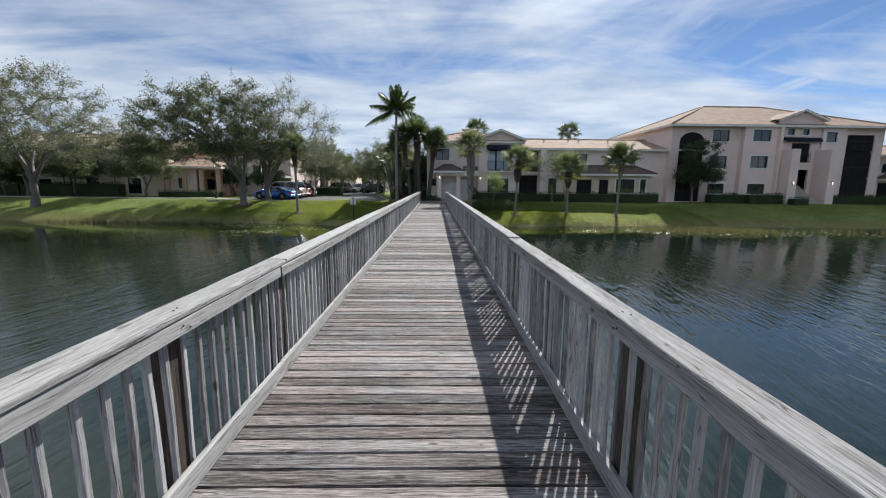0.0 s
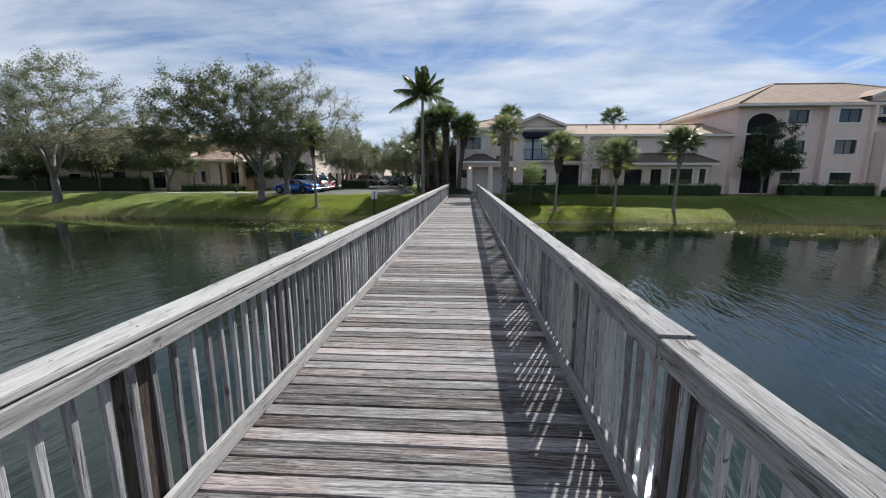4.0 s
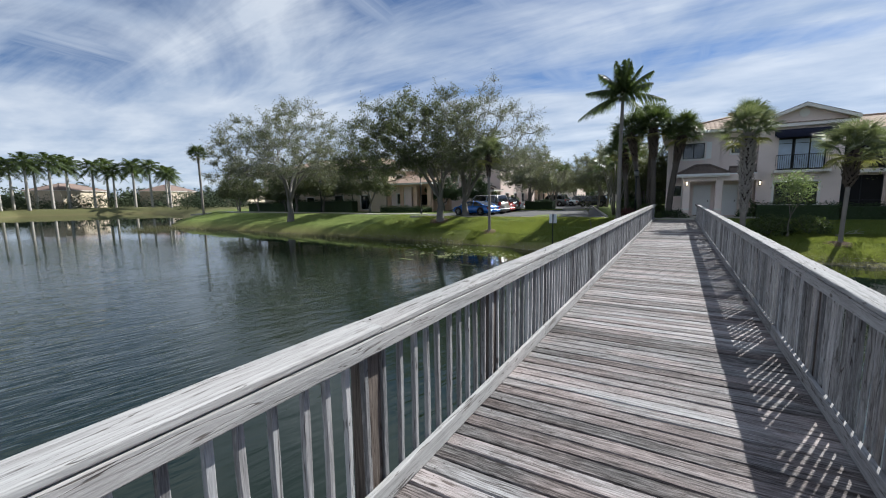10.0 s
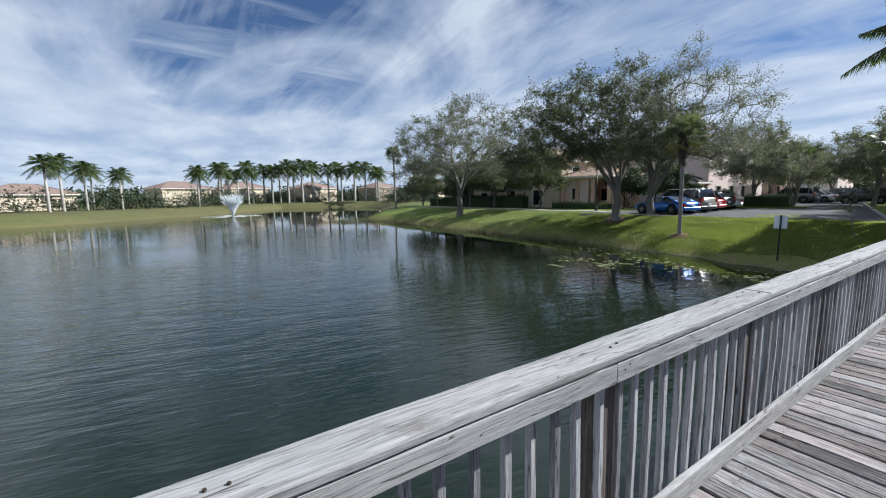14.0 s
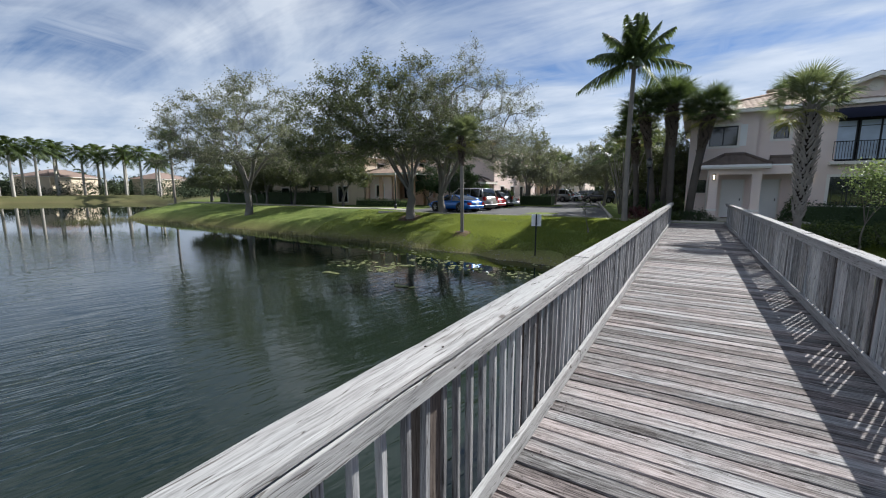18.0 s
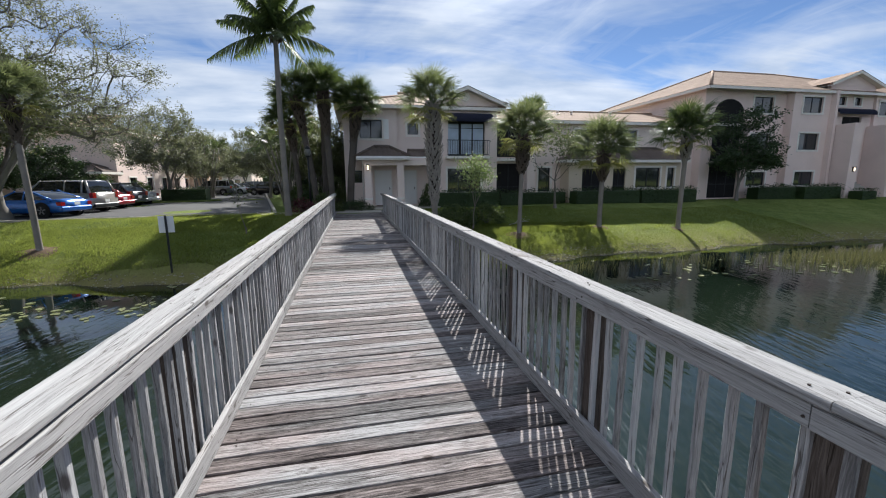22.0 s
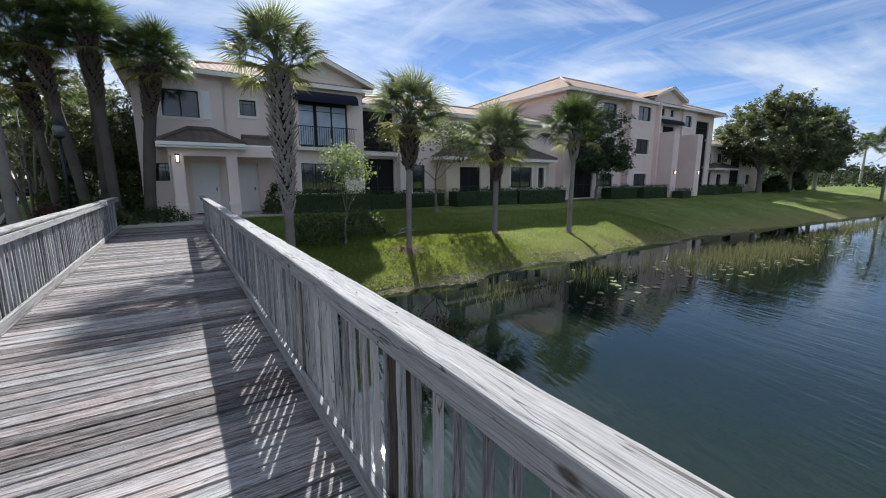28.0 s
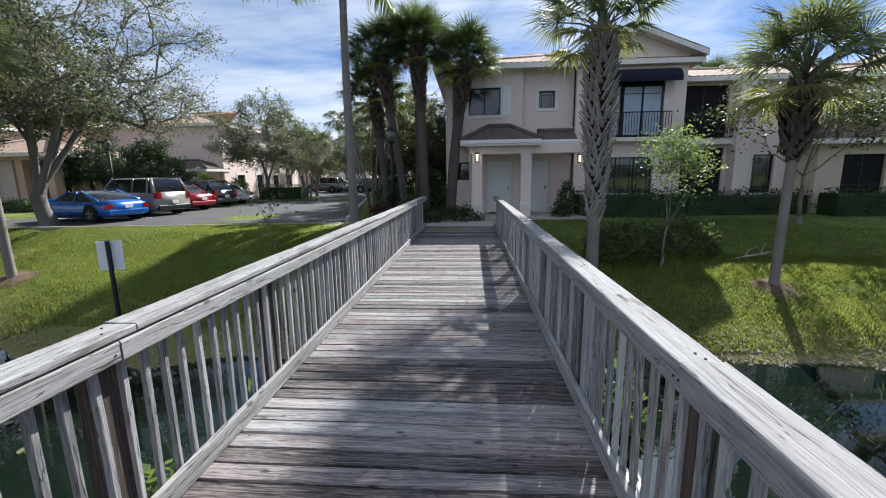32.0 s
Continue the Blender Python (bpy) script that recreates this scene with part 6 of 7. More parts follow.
# ---- car park, paths, buildings beyond the left bank ----
lot = MB()
zr_ = 0.045
pts_l = [(-20.2, 40.5), (-4.6, 41.6), (-6.6, 52), (-9.4, 66), (-12.0, 80), (-15.0, 96), (-20, 120), (-36, 120), (-33, 96), (-30.5, 80), (-27.4, 66), (-21.5, 52)]
lot.add([(x, y, zr_) for x, y in pts_l] + [(x, y, -0.4) for x, y in pts_l], [tuple(range(12))] + [(i, i + 12, (i + 1) % 12 + 12, (i + 1) % 12) for i in range(12)])
road = part("road", lot, M["asphalt"], None, "grey asphalt car park lane")
tagged(road, category="road", kind="structure")
isl = MB()
ring_ = [(-17.6, 55.2), (-12.2, 56.2), (-11.6, 57.4), (-12.4, 59.0), (-18.0, 58.8), (-18.6, 57.0)]
isl.add([(x, y, 0.14) for x, y in ring_] + [(x, y, -0.2) for x, y in ring_], [tuple(range(6))] + [(i, i + 6, (i + 1) % 6 + 6, (i + 1) % 6) for i in range(6)])
tagged(part("grass_island", isl, M["ground"], None, "grassed island in the car park"), category="lawn", kind="structure")
bays = MB()
for k in range(7):
    y = 43.95 + 2.85 * k
    x = -14.0 - 0.24 * (y - 43)
    bays.box(x - 4.7, x, y - 0.05, y + 0.05, zr_, zr_ + 0.004)
part("bay_lines", bays, M["white"], road)
kerb_line = [(-21.5, 40.2), (-12.5, 40.75), (-4.5, 41.35)]
for (xa, ya), (xb, yb) in zip(kerb_line[:-1], kerb_line[1:]):
    n = 6
    for k in range(n):
        a, b = Vector((xa, ya, 0)).lerp(Vector((xb, yb, 0)), k / n), Vector((xa, ya, 0)).lerp(Vector((xb, yb, 0)), (k + 1) / n)
        L = (b - a).length - 0.012
        part("kerbstone", MB().chamfer(-L / 2, L / 2, -0.08, 0.08, -0.2, 0.055, 0.02), M["concrete"], road, at=pose(*((a + b) / 2), 0, 0, math.degrees(math.atan2(b.y - a.y, b.x - a.x))))
for k in range(12):
    a, b = Vector((-4.5, 42.0, 0)).lerp(Vector((-15.0, 92, 0)), k / 12), Vector((-4.5, 42.0, 0)).lerp(Vector((-15.0, 92, 0)), (k + 1) / 12)
    L = (b - a).length - 0.012
    part("kerbstone", MB().chamfer(-L / 2, L / 2, -0.08, 0.08, -0.2, 0.155, 0.02), M["concrete"], road, at=pose(*((a + b) / 2), 0, 0, math.degrees(math.atan2(b.y - a.y, b.x - a.x))))


def strip(name, line, width, z, mat, label):
    m = MB()
    v, f = [], []
    n = len(line)
    for k, p in enumerate(line):
        d = (Vector(line[min(k + 1, n - 1)]) - Vector(line[max(k - 1, 0)])).normalized()
        s = Vector((-d.y, d.x)) * width / 2
        h = z if z is not None else ground_at(*p) + 0.05
        for q, zz in ((1, h), (-1, h), (-1, h - 0.3), (1, h - 0.3)):
            v.append((p[0] + s.x * q, p[1] + s.y * q, zz))
    for k in range(n - 1):
        f += [(k * 4 + i, k * 4 + (i + 1) % 4, k * 4 + 4 + (i + 1) % 4, k * 4 + 4 + i) for i in range(4)]
    m.add(v, [tuple(reversed(q)) for q in f] + [(0, 1, 2, 3), tuple(range(n * 4 - 1, n * 4 - 5, -1))])
    ob = part(name, m, mat, None, label)
    return tagged(ob, category="path", kind="structure")


strip("pavement_west", [(-20.5, 42.6), (-24, 43.6), (-28, 43.2), (-32, 43.6), (-38, 44.4), (-48, 44.0), (-58, 44.5), (-80, 52)], 1.3, None, M["concrete"], "pale concrete footpath across the lawn")
# landing at the end of the bridge, leading to the porch and along the houses
strip("pavement_landing", [(0, 40.32), (0, 41.0), (0.25, 41.8), (0.6, 42.3)], 2.75, 0.02, M["concrete"], "concrete landing at the end of the bridge")
strip("pavement_porch", [(-0.2, 43.3), (1.5, 43.25), (4.8, 43.25)], 2.3, 0.10, M["concrete"], "concrete porch floor before the doors")
strip("pavement_side", [(-4.9, 41.0), (-2.6, 40.9), (-0.9, 41.2)], 1.2, 0.03, M["concrete"], "concrete path from the bridge to the car park")

# cream two-storey building behind the trees
cream = thing("apartment_house", "two-storey cream stucco building behind hedges", "house", (0, 0, 0), kind="structure")
Z0 = -0.05
ch = [(-52.5, -51.0, 0.6, 1.9), (-41.0, -39.4, 0.3, 2.1), (-36.2, -34.6, 0.3, 2.1), (-46.5, -45, 0.6, 1.9), (-52.5, -51.0, 3.5, 4.7), (-46.5, -45.2, 3.5, 4.7), (-40.5, -39.2, 3.5, 4.7), (-36, -34.8, 3.5, 4.7)]
wall(cream, -56, -32, Z0 - 0.4, 5.5, 50, ch, mat=M["stucco_cream"])
for h in ch:
    window(cream, *h, 50, 2, 0, True)
wall(cream, 0, 12, Z0 - 0.4, 5.5, 0, [(2, 3.4, 3.5, 4.7), (7, 8.4, 3.5, 4.7), (7, 8.4, 0.6, 1.9)], mat=M["stucco_cream"], turn=90, at=(-32, 50.26))
part("wall", MB().box(-56, -55.75, 50.26, 62, Z0 - 0.4, 5.5).box(-55.75, -32.3, 61.75, 62, Z0 - 0.4, 5.5), M["stucco_cream"], cream)
for h in ((2, 3.4, 3.5, 4.7), (7, 8.4, 3.5, 4.7), (7, 8.4, 0.6, 1.9)):
    window(cream, *h, 0, 2, 0, True, pose(-32, 50.26, 0, 0, 0, 90))
roof(cream, -56, -32, 50, 62, 5.5, 2.2, M["tile"])
for x in (-43.5, -37.6):
    part("downpipe", MB().tube([(x, 49.95, 5.3), (x, 49.95, 0.1)], [0.05, 0.05], 8), M["metal_dark"], cream)
# its low porch, the sun's orange put into the stucco colour
for x in (-31.6, -29.6, -27.6, -25.6):
    column(cream, x, 50.3, Z0 - 0.2, 3.1, 0.5, M["stucco_sunlit"])
wall(cream, -31.8, -25.4, Z0 - 0.4, 3.3, 52.4, [(-30.6, -29.5, Z0, 2.2), (-28.2, -26.8, 0.8, 2.1)], mat=M["stucco_sunlit"])
wall(cream, 0, 5.2, Z0 - 0.4, 3.3, 0, [(0.6, 2.2, Z0, 2.7), (3.2, 4.4, 0.8, 2.1)], mat=M["stucco_sunlit"], turn=90, at=(-25.4, 50.1))
wall(cream, -31.3, -28.2, Z0 - 0.4, 3.1, 50.2, [(-30.4, -29.3, 0.95, 2.2)], mat=M["stucco_pink"])
window(cream, -30.4, -29.3, 0.95, 2.2, 50.2, 2)
part("porch_beam", MB().chamfer(-31.9, -25.2, 50.05, 50.55, 3.1, 3.5, 0.02), M["stucco_sunlit"], cream)
part("porch_door", MB().box(-30.6, -29.5, 52.5, 52.55, Z0, 2.2).box(-28.2, -26.8, 52.5, 52.55, 0.8, 2.1), M["glass"], cream)
roof(cream, -31.8, -25.4, 50.1, 55.2, 3.5, 1.1, M["tile"], (True, True), 0.4, "porch_roof")

# stucco blocks along the car park, their east walls in the sun; some carry its orange in their colour


def side_block(x0, x1, y0, y1, eave, rise, mat, east, south, label, hip=(True, True)):
    b = thing("apartment_block", label, "house", (0, 0, 0), kind="structure")
    wall(b, x0, x1, Z0 - 0.4, eave, y0, south, mat=mat)
    wall(b, 0, y1 - y0 - 0.26, Z0 - 0.4, eave, 0, east, mat=mat, turn=90, at=(x1, y0 + 0.26))
    part("wall", MB().box(x0, x0 + 0.25, y0 + 0.26, y1, Z0 - 0.4, eave).box(x0 + 0.25, x1 - 0.25, y1 - 0.25, y1, Z0 - 0.4, eave), mat, b)
    for h in south:
        window(b, *h, y0, 2, 0, True)
    for h in east:
        window(b, *h, 0, 2, 0, True, pose(x1, y0 + 0.26, 0, 0, 0, 90))
    roof(b, x0, x1, y0, y1, eave, rise, M["tile"], hip)
    return b


def grid_windows(a, b, n, floors, w=1.2):
    out = []
    for k in range(n):
        c = a + (b - a) * (k + 0.5) / n
        for z in floors:
            out.append((c - w / 2, c + w / 2, z, z + 1.25))
    return out


b1 = side_block(-39, -30.3, 56.5, 68, 6.3, 1.6, M["stucco_sunlit"], grid_windows(0.6, 10.6, 3, (0.9, 3.8)), grid_windows(-38, -31, 2, (3.8,)), "stucco block behind the trees, sunlit orange put into its colour")
b2 = side_block(-30, -20.3, 59.5, 74, 6.3, 2.0, M["stucco_pink"], grid_windows(0.6, 13.6, 4, (0.9, 3.8)), grid_windows(-29.5, -25, 1, (3.8,)), "pink stucco block with tiled roof beside the car park")
part("lean_to", MB().chamfer(-25.5, -20.6, 57.6, 59.45, -0.3, 2.6, 0.02), M["stucco_pink"], b2)
roof(b2, -25.5, -20.6, 57.5, 59.9, 2.6, 0.7, M["tile_dark"], (True, True), 0.35, "porch_roof")
b3 = side_block(-30, -22.5, 78, 96, 6.4, 1.8, M["stucco_sunlit"], grid_windows(0.6, 17, 5, (0.9, 3.8)), grid_windows(-29.5, -23, 2, (0.9, 3.8,)), "stucco block along the car park, sunlit orange-tan put into its colour")
b4 = side_block(-40, -24, 124, 136, 6.4, 2.0, M["stucco"], grid_windows(0.6, 11, 3, (0.9, 3.8)), grid_windows(-38, -26, 5, (0.9, 3.8)), "tan stucco block at the end of the car park")
b5 = side_block(-19, 6, 128, 140, 6.4, 2.0, M["stucco"], grid_windows(0.6, 11, 3, (0.9, 3.8)), grid_windows(-18, 5, 7, (0.9, 3.8)), "tan stucco block at the end of the car park")
for k, (x, y, w, d, e) in enumerate(((-158, 12, 15, 10, 5.2), (-170, 32, 16, 10, 5.4), (-172, 58, 16, 11, 5.4), (-160, 82, 14, 10, 5.2), (-126, -16, 14, 10, 3.4), (-146, -34, 14, 10, 3.4), (-150, 104, 16, 10, 5.2))):
    hb = thing("far_house", "pale stucco house with terracotta roof across the lake", "house", (x, y, ground_at(x, y)), -62, "houses on the far shore", "structure")
    fx = grid_windows(-w / 2 + 0.6, w / 2 - 0.6, 4, (0.9, 3.6) if e > 4 else (0.9,), 1.5)
    wall(hb, -w / 2, w / 2, -0.3, e, 0, fx, mat=M["stucco_cream"])
    for h in fx:
        window(hb, *h, 0, 2, 0, True)
    wall(hb, 0, d, -0.3, e, 0, [], mat=M["stucco_cream"], turn=90, at=(w / 2, 0.26))
    part("wall", MB().box(-w / 2, -w / 2 + 0.25, 0.26, d, -0.3, e).box(-w / 2 + 0.25, w / 2 - 0.25, d - 0.25, d, -0.3, e), M["stucco_cream"], hb)
    roof(hb, -w / 2, w / 2, 0, d, e, 2.2, M["terracotta"], (True, True), 0.5, "roof", 0.6)

# ---- parked cars ----


def car(at, rz, paint_mat, label, kind="sedan", name="car"):
    """Nose towards local +x. Body shell, glasshouse, roof, pillars, wheels with rims, lights, mirrors, bumpers, plate."""
    spec = {"sedan": (4.65, 1.82, 1.42, 0.92, 0.72, (-1.55, -0.85, 0.35, 1.15)), "coupe": (4.35, 1.86, 1.29, 0.86, 0.68, (-1.70, -0.62, 0.12, 1.0)),
            "suv": (4.85, 1.95, 1.82, 1.12, 0.95, (-2.25, -2.0, 0.45, 1.15)), "crossover": (4.6, 1.86, 1.66, 1.05, 0.88, (-2.1, -1.6, 0.4, 1.2))}[kind]
    L, W, H, belt, hood, (xr, xrt, xft, xf) = spec
    c = thing(name, label, "car", (*at, 0.047), rz, "parked cars")
    gz = 0.19
    v, f = [], []
    st = 15
    for k in range(st):
        t = k / (st - 1)
        x = -L / 2 + L * t
        e = abs(2 * t - 1)
        hw = W / 2 * (1 - 0.13 * e ** 5)
        if x > xf:
            u = (x - xf) / (L / 2 - xf)
            top = belt - (belt - hood) * u ** 1.3 - 0.10 * u ** 6
        elif x < xr:
            u = (xr - x) / max(0.01, xr + L / 2)
            top = belt + 0.02 - (0.10 if kind in ("sedan", "coupe") else 0.05) * u ** 2
        else:
            top = belt
        lo = gz + 0.10 * e ** 6
        for yy, zz in ((hw * 0.86, lo), (hw * 0.97, lo + 0.10), (hw, lo + (top - lo) * 0.45), (hw * 0.985, lo + (top - lo) * 0.72), (hw * 0.93, top - 0.015), (hw * 0.55, top + 0.025), (0, top + 0.035)):
            v.append((x, yy, zz))
        for yy, zz in ((hw * 0.55, top + 0.025), (hw * 0.93, top - 0.015), (hw * 0.985, lo + (top - lo) * 0.72), (hw, lo + (top - lo) * 0.45), (hw * 0.97, lo + 0.10), (hw * 0.86, lo)):
            v.append((x, -yy, zz))
    n = 13
    for k in range(st - 1):
        f += [(k * n + i, k * n + (i + 1) % n, (k + 1) * n + (i + 1) % n, (k + 1) * n + i) for i in range(n)]
    f += [tuple(range(n - 1, -1, -1)), tuple(range((st - 1) * n, st * n))]
    body = part("body", MB().add(v, [tuple(reversed(q)) for q in f]), paint_mat, c, smooth=True)
    # cabin lofted over a rounded roofline, its panes and roof apart
    b, tw = W / 2 * 0.90, W / 2 * 0.73
    z0, z1 = belt - 0.03, H - 0.02

    def roofline(x):
        if x < xrt:
            u = (x - xr) / max(0.01, xrt - xr)
        elif x > xft:
            u = (xf - x) / max(0.01, xf - xft)
        else:
            return 1.0 + 0.015 * math.sin(math.pi * (x - xrt) / (xft - xrt))
        return math.sin(math.pi / 2 * min(1.0, max(0.0, u))) ** 0.9

    def section(x):
        u = roofline(x)
        top, half = z0 + (z1 - z0) * u, b + (tw - b) * min(1.0, u)
        return [(x, b * 0.995, z0), (x, half + 0.012, top - 0.055 * min(1, u)), (x, half * 0.72, top - 0.008), (x, 0.0, top + 0.008), (x, -half * 0.72, top - 0.008), (x, -half - 0.012, top - 0.055 * min(1, u)), (x, -b * 0.995, z0)]

    def loft(xa, xb, n, cols):
        v, f, m = [], [], len(cols) + 1
        for k in range(n + 1):
            v += section(xa + (xb - xa) * k / n)[cols[0]:cols[-1] + 2]
        for k in range(n):
            f += [(k * m + i, k * m + i + 1, k * m + m + 1 + i, k * m + m + i) for i in range(m - 1)]
        return MB().add(v, f)

    part("side_window", loft(xr, xf, 14, (0,)), M["glass_car"], c, smooth=True)
    part("side_window", loft(xr, xf, 14, (5,)), M["glass_car"], c, smooth=True)
    part("windscreen", loft(xft + 0.03, xf, 6, (1, 2, 3, 4)), M["glass_car"], c, smooth=True)
    part("rear_window", loft(xr, xrt - 0.03, 6, (1, 2, 3, 4)), M["glass_car"], c, smooth=True)
    part("roof", loft(xrt - 0.03, xft + 0.03, 8, (1, 2, 3, 4)), M["awning"] if kind == "coupe" else paint_mat, c, "dark cloth roof" if kind == "coupe" else "", smooth=True)
    for s in (1, -1):
        xm = (xrt + xft) / 2 - 0.1
        posts_ = [(xf, xft, 0.04, 0.035), (xr, xrt, 0.085, 0.06), (xm, xm, 0.04, 0.035)] + ([(xm - 0.95, xm - 0.95, 0.05, 0.045)] if kind in ("suv", "crossover") else [])
        for xa, xb, ra, rb in posts_:
            part("pillar", MB().tube([(xa, s * (b + 0.008), z0), (xb, s * (tw + 0.012), z1)], [ra, rb], 6), paint_mat, c, smooth=True)
        part("mirror", MB().chamfer(xf - 0.25, xf - 0.1, s * (W / 2) - 0.02, s * (W / 2) + 0.14 * s + 0.02, belt - 0.02, belt + 0.12, 0.02), paint_mat, c)
        part("head_light", MB().chamfer(L / 2 - 0.32, L / 2 - 0.10, s * W * 0.36 - 0.14, s * W * 0.36 + 0.14, hood - 0.16, hood - 0.05, 0.03), M["trim"], c)
        part("tail_light", MB().chamfer(-L / 2 - 0.015, -L / 2 + 0.22, s * W * 0.40 - 0.13, s * W * 0.40 + 0.10, belt - 0.30, belt - (0.12 if kind in ("sedan", "coupe") else 0.0), 0.02), M["tail"], c)
        part("door_handle", MB().box(-0.35, -0.15, s * W / 2 - 0.01, s * W / 2 + 0.015, belt - 0.17, belt - 0.14), paint_mat, c)
    part("rear_bumper", MB().chamfer(-L / 2 - 0.05, -L / 2 + 0.2, -W * 0.43, W * 0.43, 0.30, 0.52, 0.04), paint_mat if kind != "suv" else M["metal_dark"], c)
    part("number_plate", MB().box(-L / 2 - 0.062, -L / 2 - 0.052, -0.16, 0.16, 0.34 + 0.24, 0.34 + 0.40), M["white"], c)
    wr = 0.33 if kind in ("sedan", "coupe") else 0.37
    for x in (-L * 0.295, L * 0.30):
        for s in (1, -1):
            y = s * (W / 2 - 0.10)
            # black disc on the body stands for the shaded hollow round the tyre
            part("wheel_arch", MB().tube([(x, y + s * 0.085, wr + 0.02), (x, y + s * 0.108, wr + 0.02)], [wr + 0.07, wr + 0.07], 18), M["rubber"], c)
            wh = part("wheel", MB().tube([(x, y - s * 0.11, wr), (x, y + s * 0.112, wr)], [wr, wr], 20), M["rubber"], c, smooth=False)
            rim = MB().tube([(x, y + s * 0.112, wr), (x, y + s * 0.122, wr)], [wr * 0.68, wr * 0.62], 16)
            part("rim", rim, M["metal_dark"], wh)
            sp = MB()
            for q in range(5):
                sp.box(-0.03, 0.03, -0.006, 0.006, 0.04, wr * 0.62, pose(x, y + s * 0.128, wr) @ pose(0, 0, 0, 0, 72 * q, 0))
            part("spokes", sp, M["alloy"], wh)
    return c


M["tail"] = paint("tail_light_red", (0.35, 0.012, 0.012), 0.2, 0.0)
M["alloy"] = plain("alloy", (0.30, 0.30, 0.31), 0.35, 0.8, 10, 0.1, 0.05)
PAINT = {k: paint(k + "_car_paint", c) for k, c in dict(blue=(0.015, 0.13, 0.48), silver=(0.36, 0.34, 0.31), red=(0.30, 0.012, 0.02), slate=(0.045, 0.05, 0.065), white=(0.72, 0.72, 0.72), grey=(0.16, 0.165, 0.17), black=(0.015, 0.015, 0.017)).items()}
for (x, y, r, col, kind, lab) in (
        (-16.1, 43.0, 167, "blue", "coupe", "bright blue coupe parked at the kerb"), (-16.5, 45.9, 168, "silver", "suv", "silver-brown boxy off-roader parked beside a blue coupe"),
        (-16.9, 48.8, 168, "red", "sedan", "dark red saloon parked in the row"), (-17.3, 51.6, 168, "slate", "crossover", "dark grey crossover parked in the row"),
        (-17.8, 54.4, 168, "white", "sedan", "white saloon parked in the row"), (-17.4, 74.6, 176, "grey", "suv", "grey off-roader parked further along"),
        (-16.2, 77.6, 176, "white", "sedan", "white saloon parked further along"), (-15.6, 80.6, 176, "black", "sedan", "black saloon parked further along"),
        (-15.2, 83.8, 176, "silver", "crossover", "silver crossover parked further along"),
        (-10.6, 72.5, 168, "black", "crossover", "dark car parked beyond the palms"),
        (-22.6, 92.0, 150, "black", "suv", "dark car at the end of the lane"), (-20.5, 104.0, 120, "slate", "sedan", "dark saloon at the end of the lane")):
    car((x, y), r, PAINT[col], lab, kind)

# ---- small things ----
# notice on a post by the left bank
sg = thing("sign", "small white notice on a dark post by the water", "sign", (-6.35, 33.45, ground_at(-6.35, 33.45)), 12)
zs = 0.62 - sg.location.z
part("post", MB().chamfer(-0.03, 0.03, -0.03, 0.03, -0.3, zs, 0.006), M["metal_dark"], sg)
part("panel", MB().chamfer(-0.22, 0.22, 0.032, 0.042, zs - 0.57, zs - 0.02, 0.002), M["white"], sg, "white notice panel seen from behind")


def street_lamp(at, h, label):
    p = thing("street_lamp", label, "street lamp", (*at, ground_at(*at)), 0, "street lamps")
    part("base", MB().tube([(0, 0, -0.1), (0, 0, 0.35), (0, 0, 0.45)], [0.13, 0.12, 0.06], 12), M["metal_dark"], p)
    part("pole", MB().tube([(0, 0, 0.4), (0, 0, h)], [0.055, 0.045], 10), M["metal_dark"], p, smooth=True)
    la = part("lantern", MB().tube([(0, 0, h), (0, 0, h + 0.08), (0, 0, h + 0.12)], [0.05, 0.16, 0.13], 8), M["metal_dark"], p)
    part("globe", MB().tube([(0, 0, h + 0.12), (0, 0, h + 0.3), (0, 0, h + 0.46)], [0.11, 0.17, 0.12], 10), M["frosted"], la, smooth=True)
    part("lantern_cap", MB().tube([(0, 0, h + 0.46), (0, 0, h + 0.52), (0, 0, h + 0.66)], [0.16, 0.15, 0.02], 10), M["metal_dark"], la)


street_lamp((-2.55, 41.6), 2.9, "black lamp post with a lantern under the palms")
street_lamp((-22.5, 43.6), 3.6, "black lamp post beside the footpath")
street_lamp((-19.6, 48.0), 3.4, "black lamp post behind the parked cars")
street_lamp((-38.5, 45.2), 3.4, "black lamp post before the cream building")

# fountain far out on the lake
fo = thing("fountain", "white jet fountain spraying out on the lake", "fountain", (-88, 22.0, WATER))
part("float", MB().tube([(0, 0, -0.1), (0, 0, 0.12)], [0.6, 0.5], 16), M["metal_dark"], fo)
rr = random.Random(12)
sp = MB()
for k in range(800):
    a, v0 = rr.uniform(0, 2 * math.pi), rr.uniform(0.75, 1.0)
    out = 3.0 * math.sqrt(rr.uniform(0.02, 1.0))
    path = []
    T0 = rr.uniform(0.0, 0.58)
    for q in range(3):
        t = T0 + 0.10 * q
        r = out * t
        path.append((math.cos(a) * r, math.sin(a) * r, max(0.02, 9.6 * v0 * t - 5.0 * t * t)))
    sp.tube(path, [0.035, 0.05, 0.03], 3, False)
part("spray", sp, M["spray"], fo, "white water spray")
ring = MB()
for k in range(260):
    a, r = rr.uniform(0, 2 * math.pi), rr.uniform(0.5, 5.2)
    ring.box(-rr.uniform(0.1, 0.35), 0.2, -0.05, 0.05, 0.0, 0.015, pose(math.cos(a) * r, math.sin(a) * r, 0, 0, 0, rr.uniform(0, 180)))
part("foam", ring, M["spray"], fo, "white foam on the water")

# lily pads in front of both banks
rr = random.Random(31)


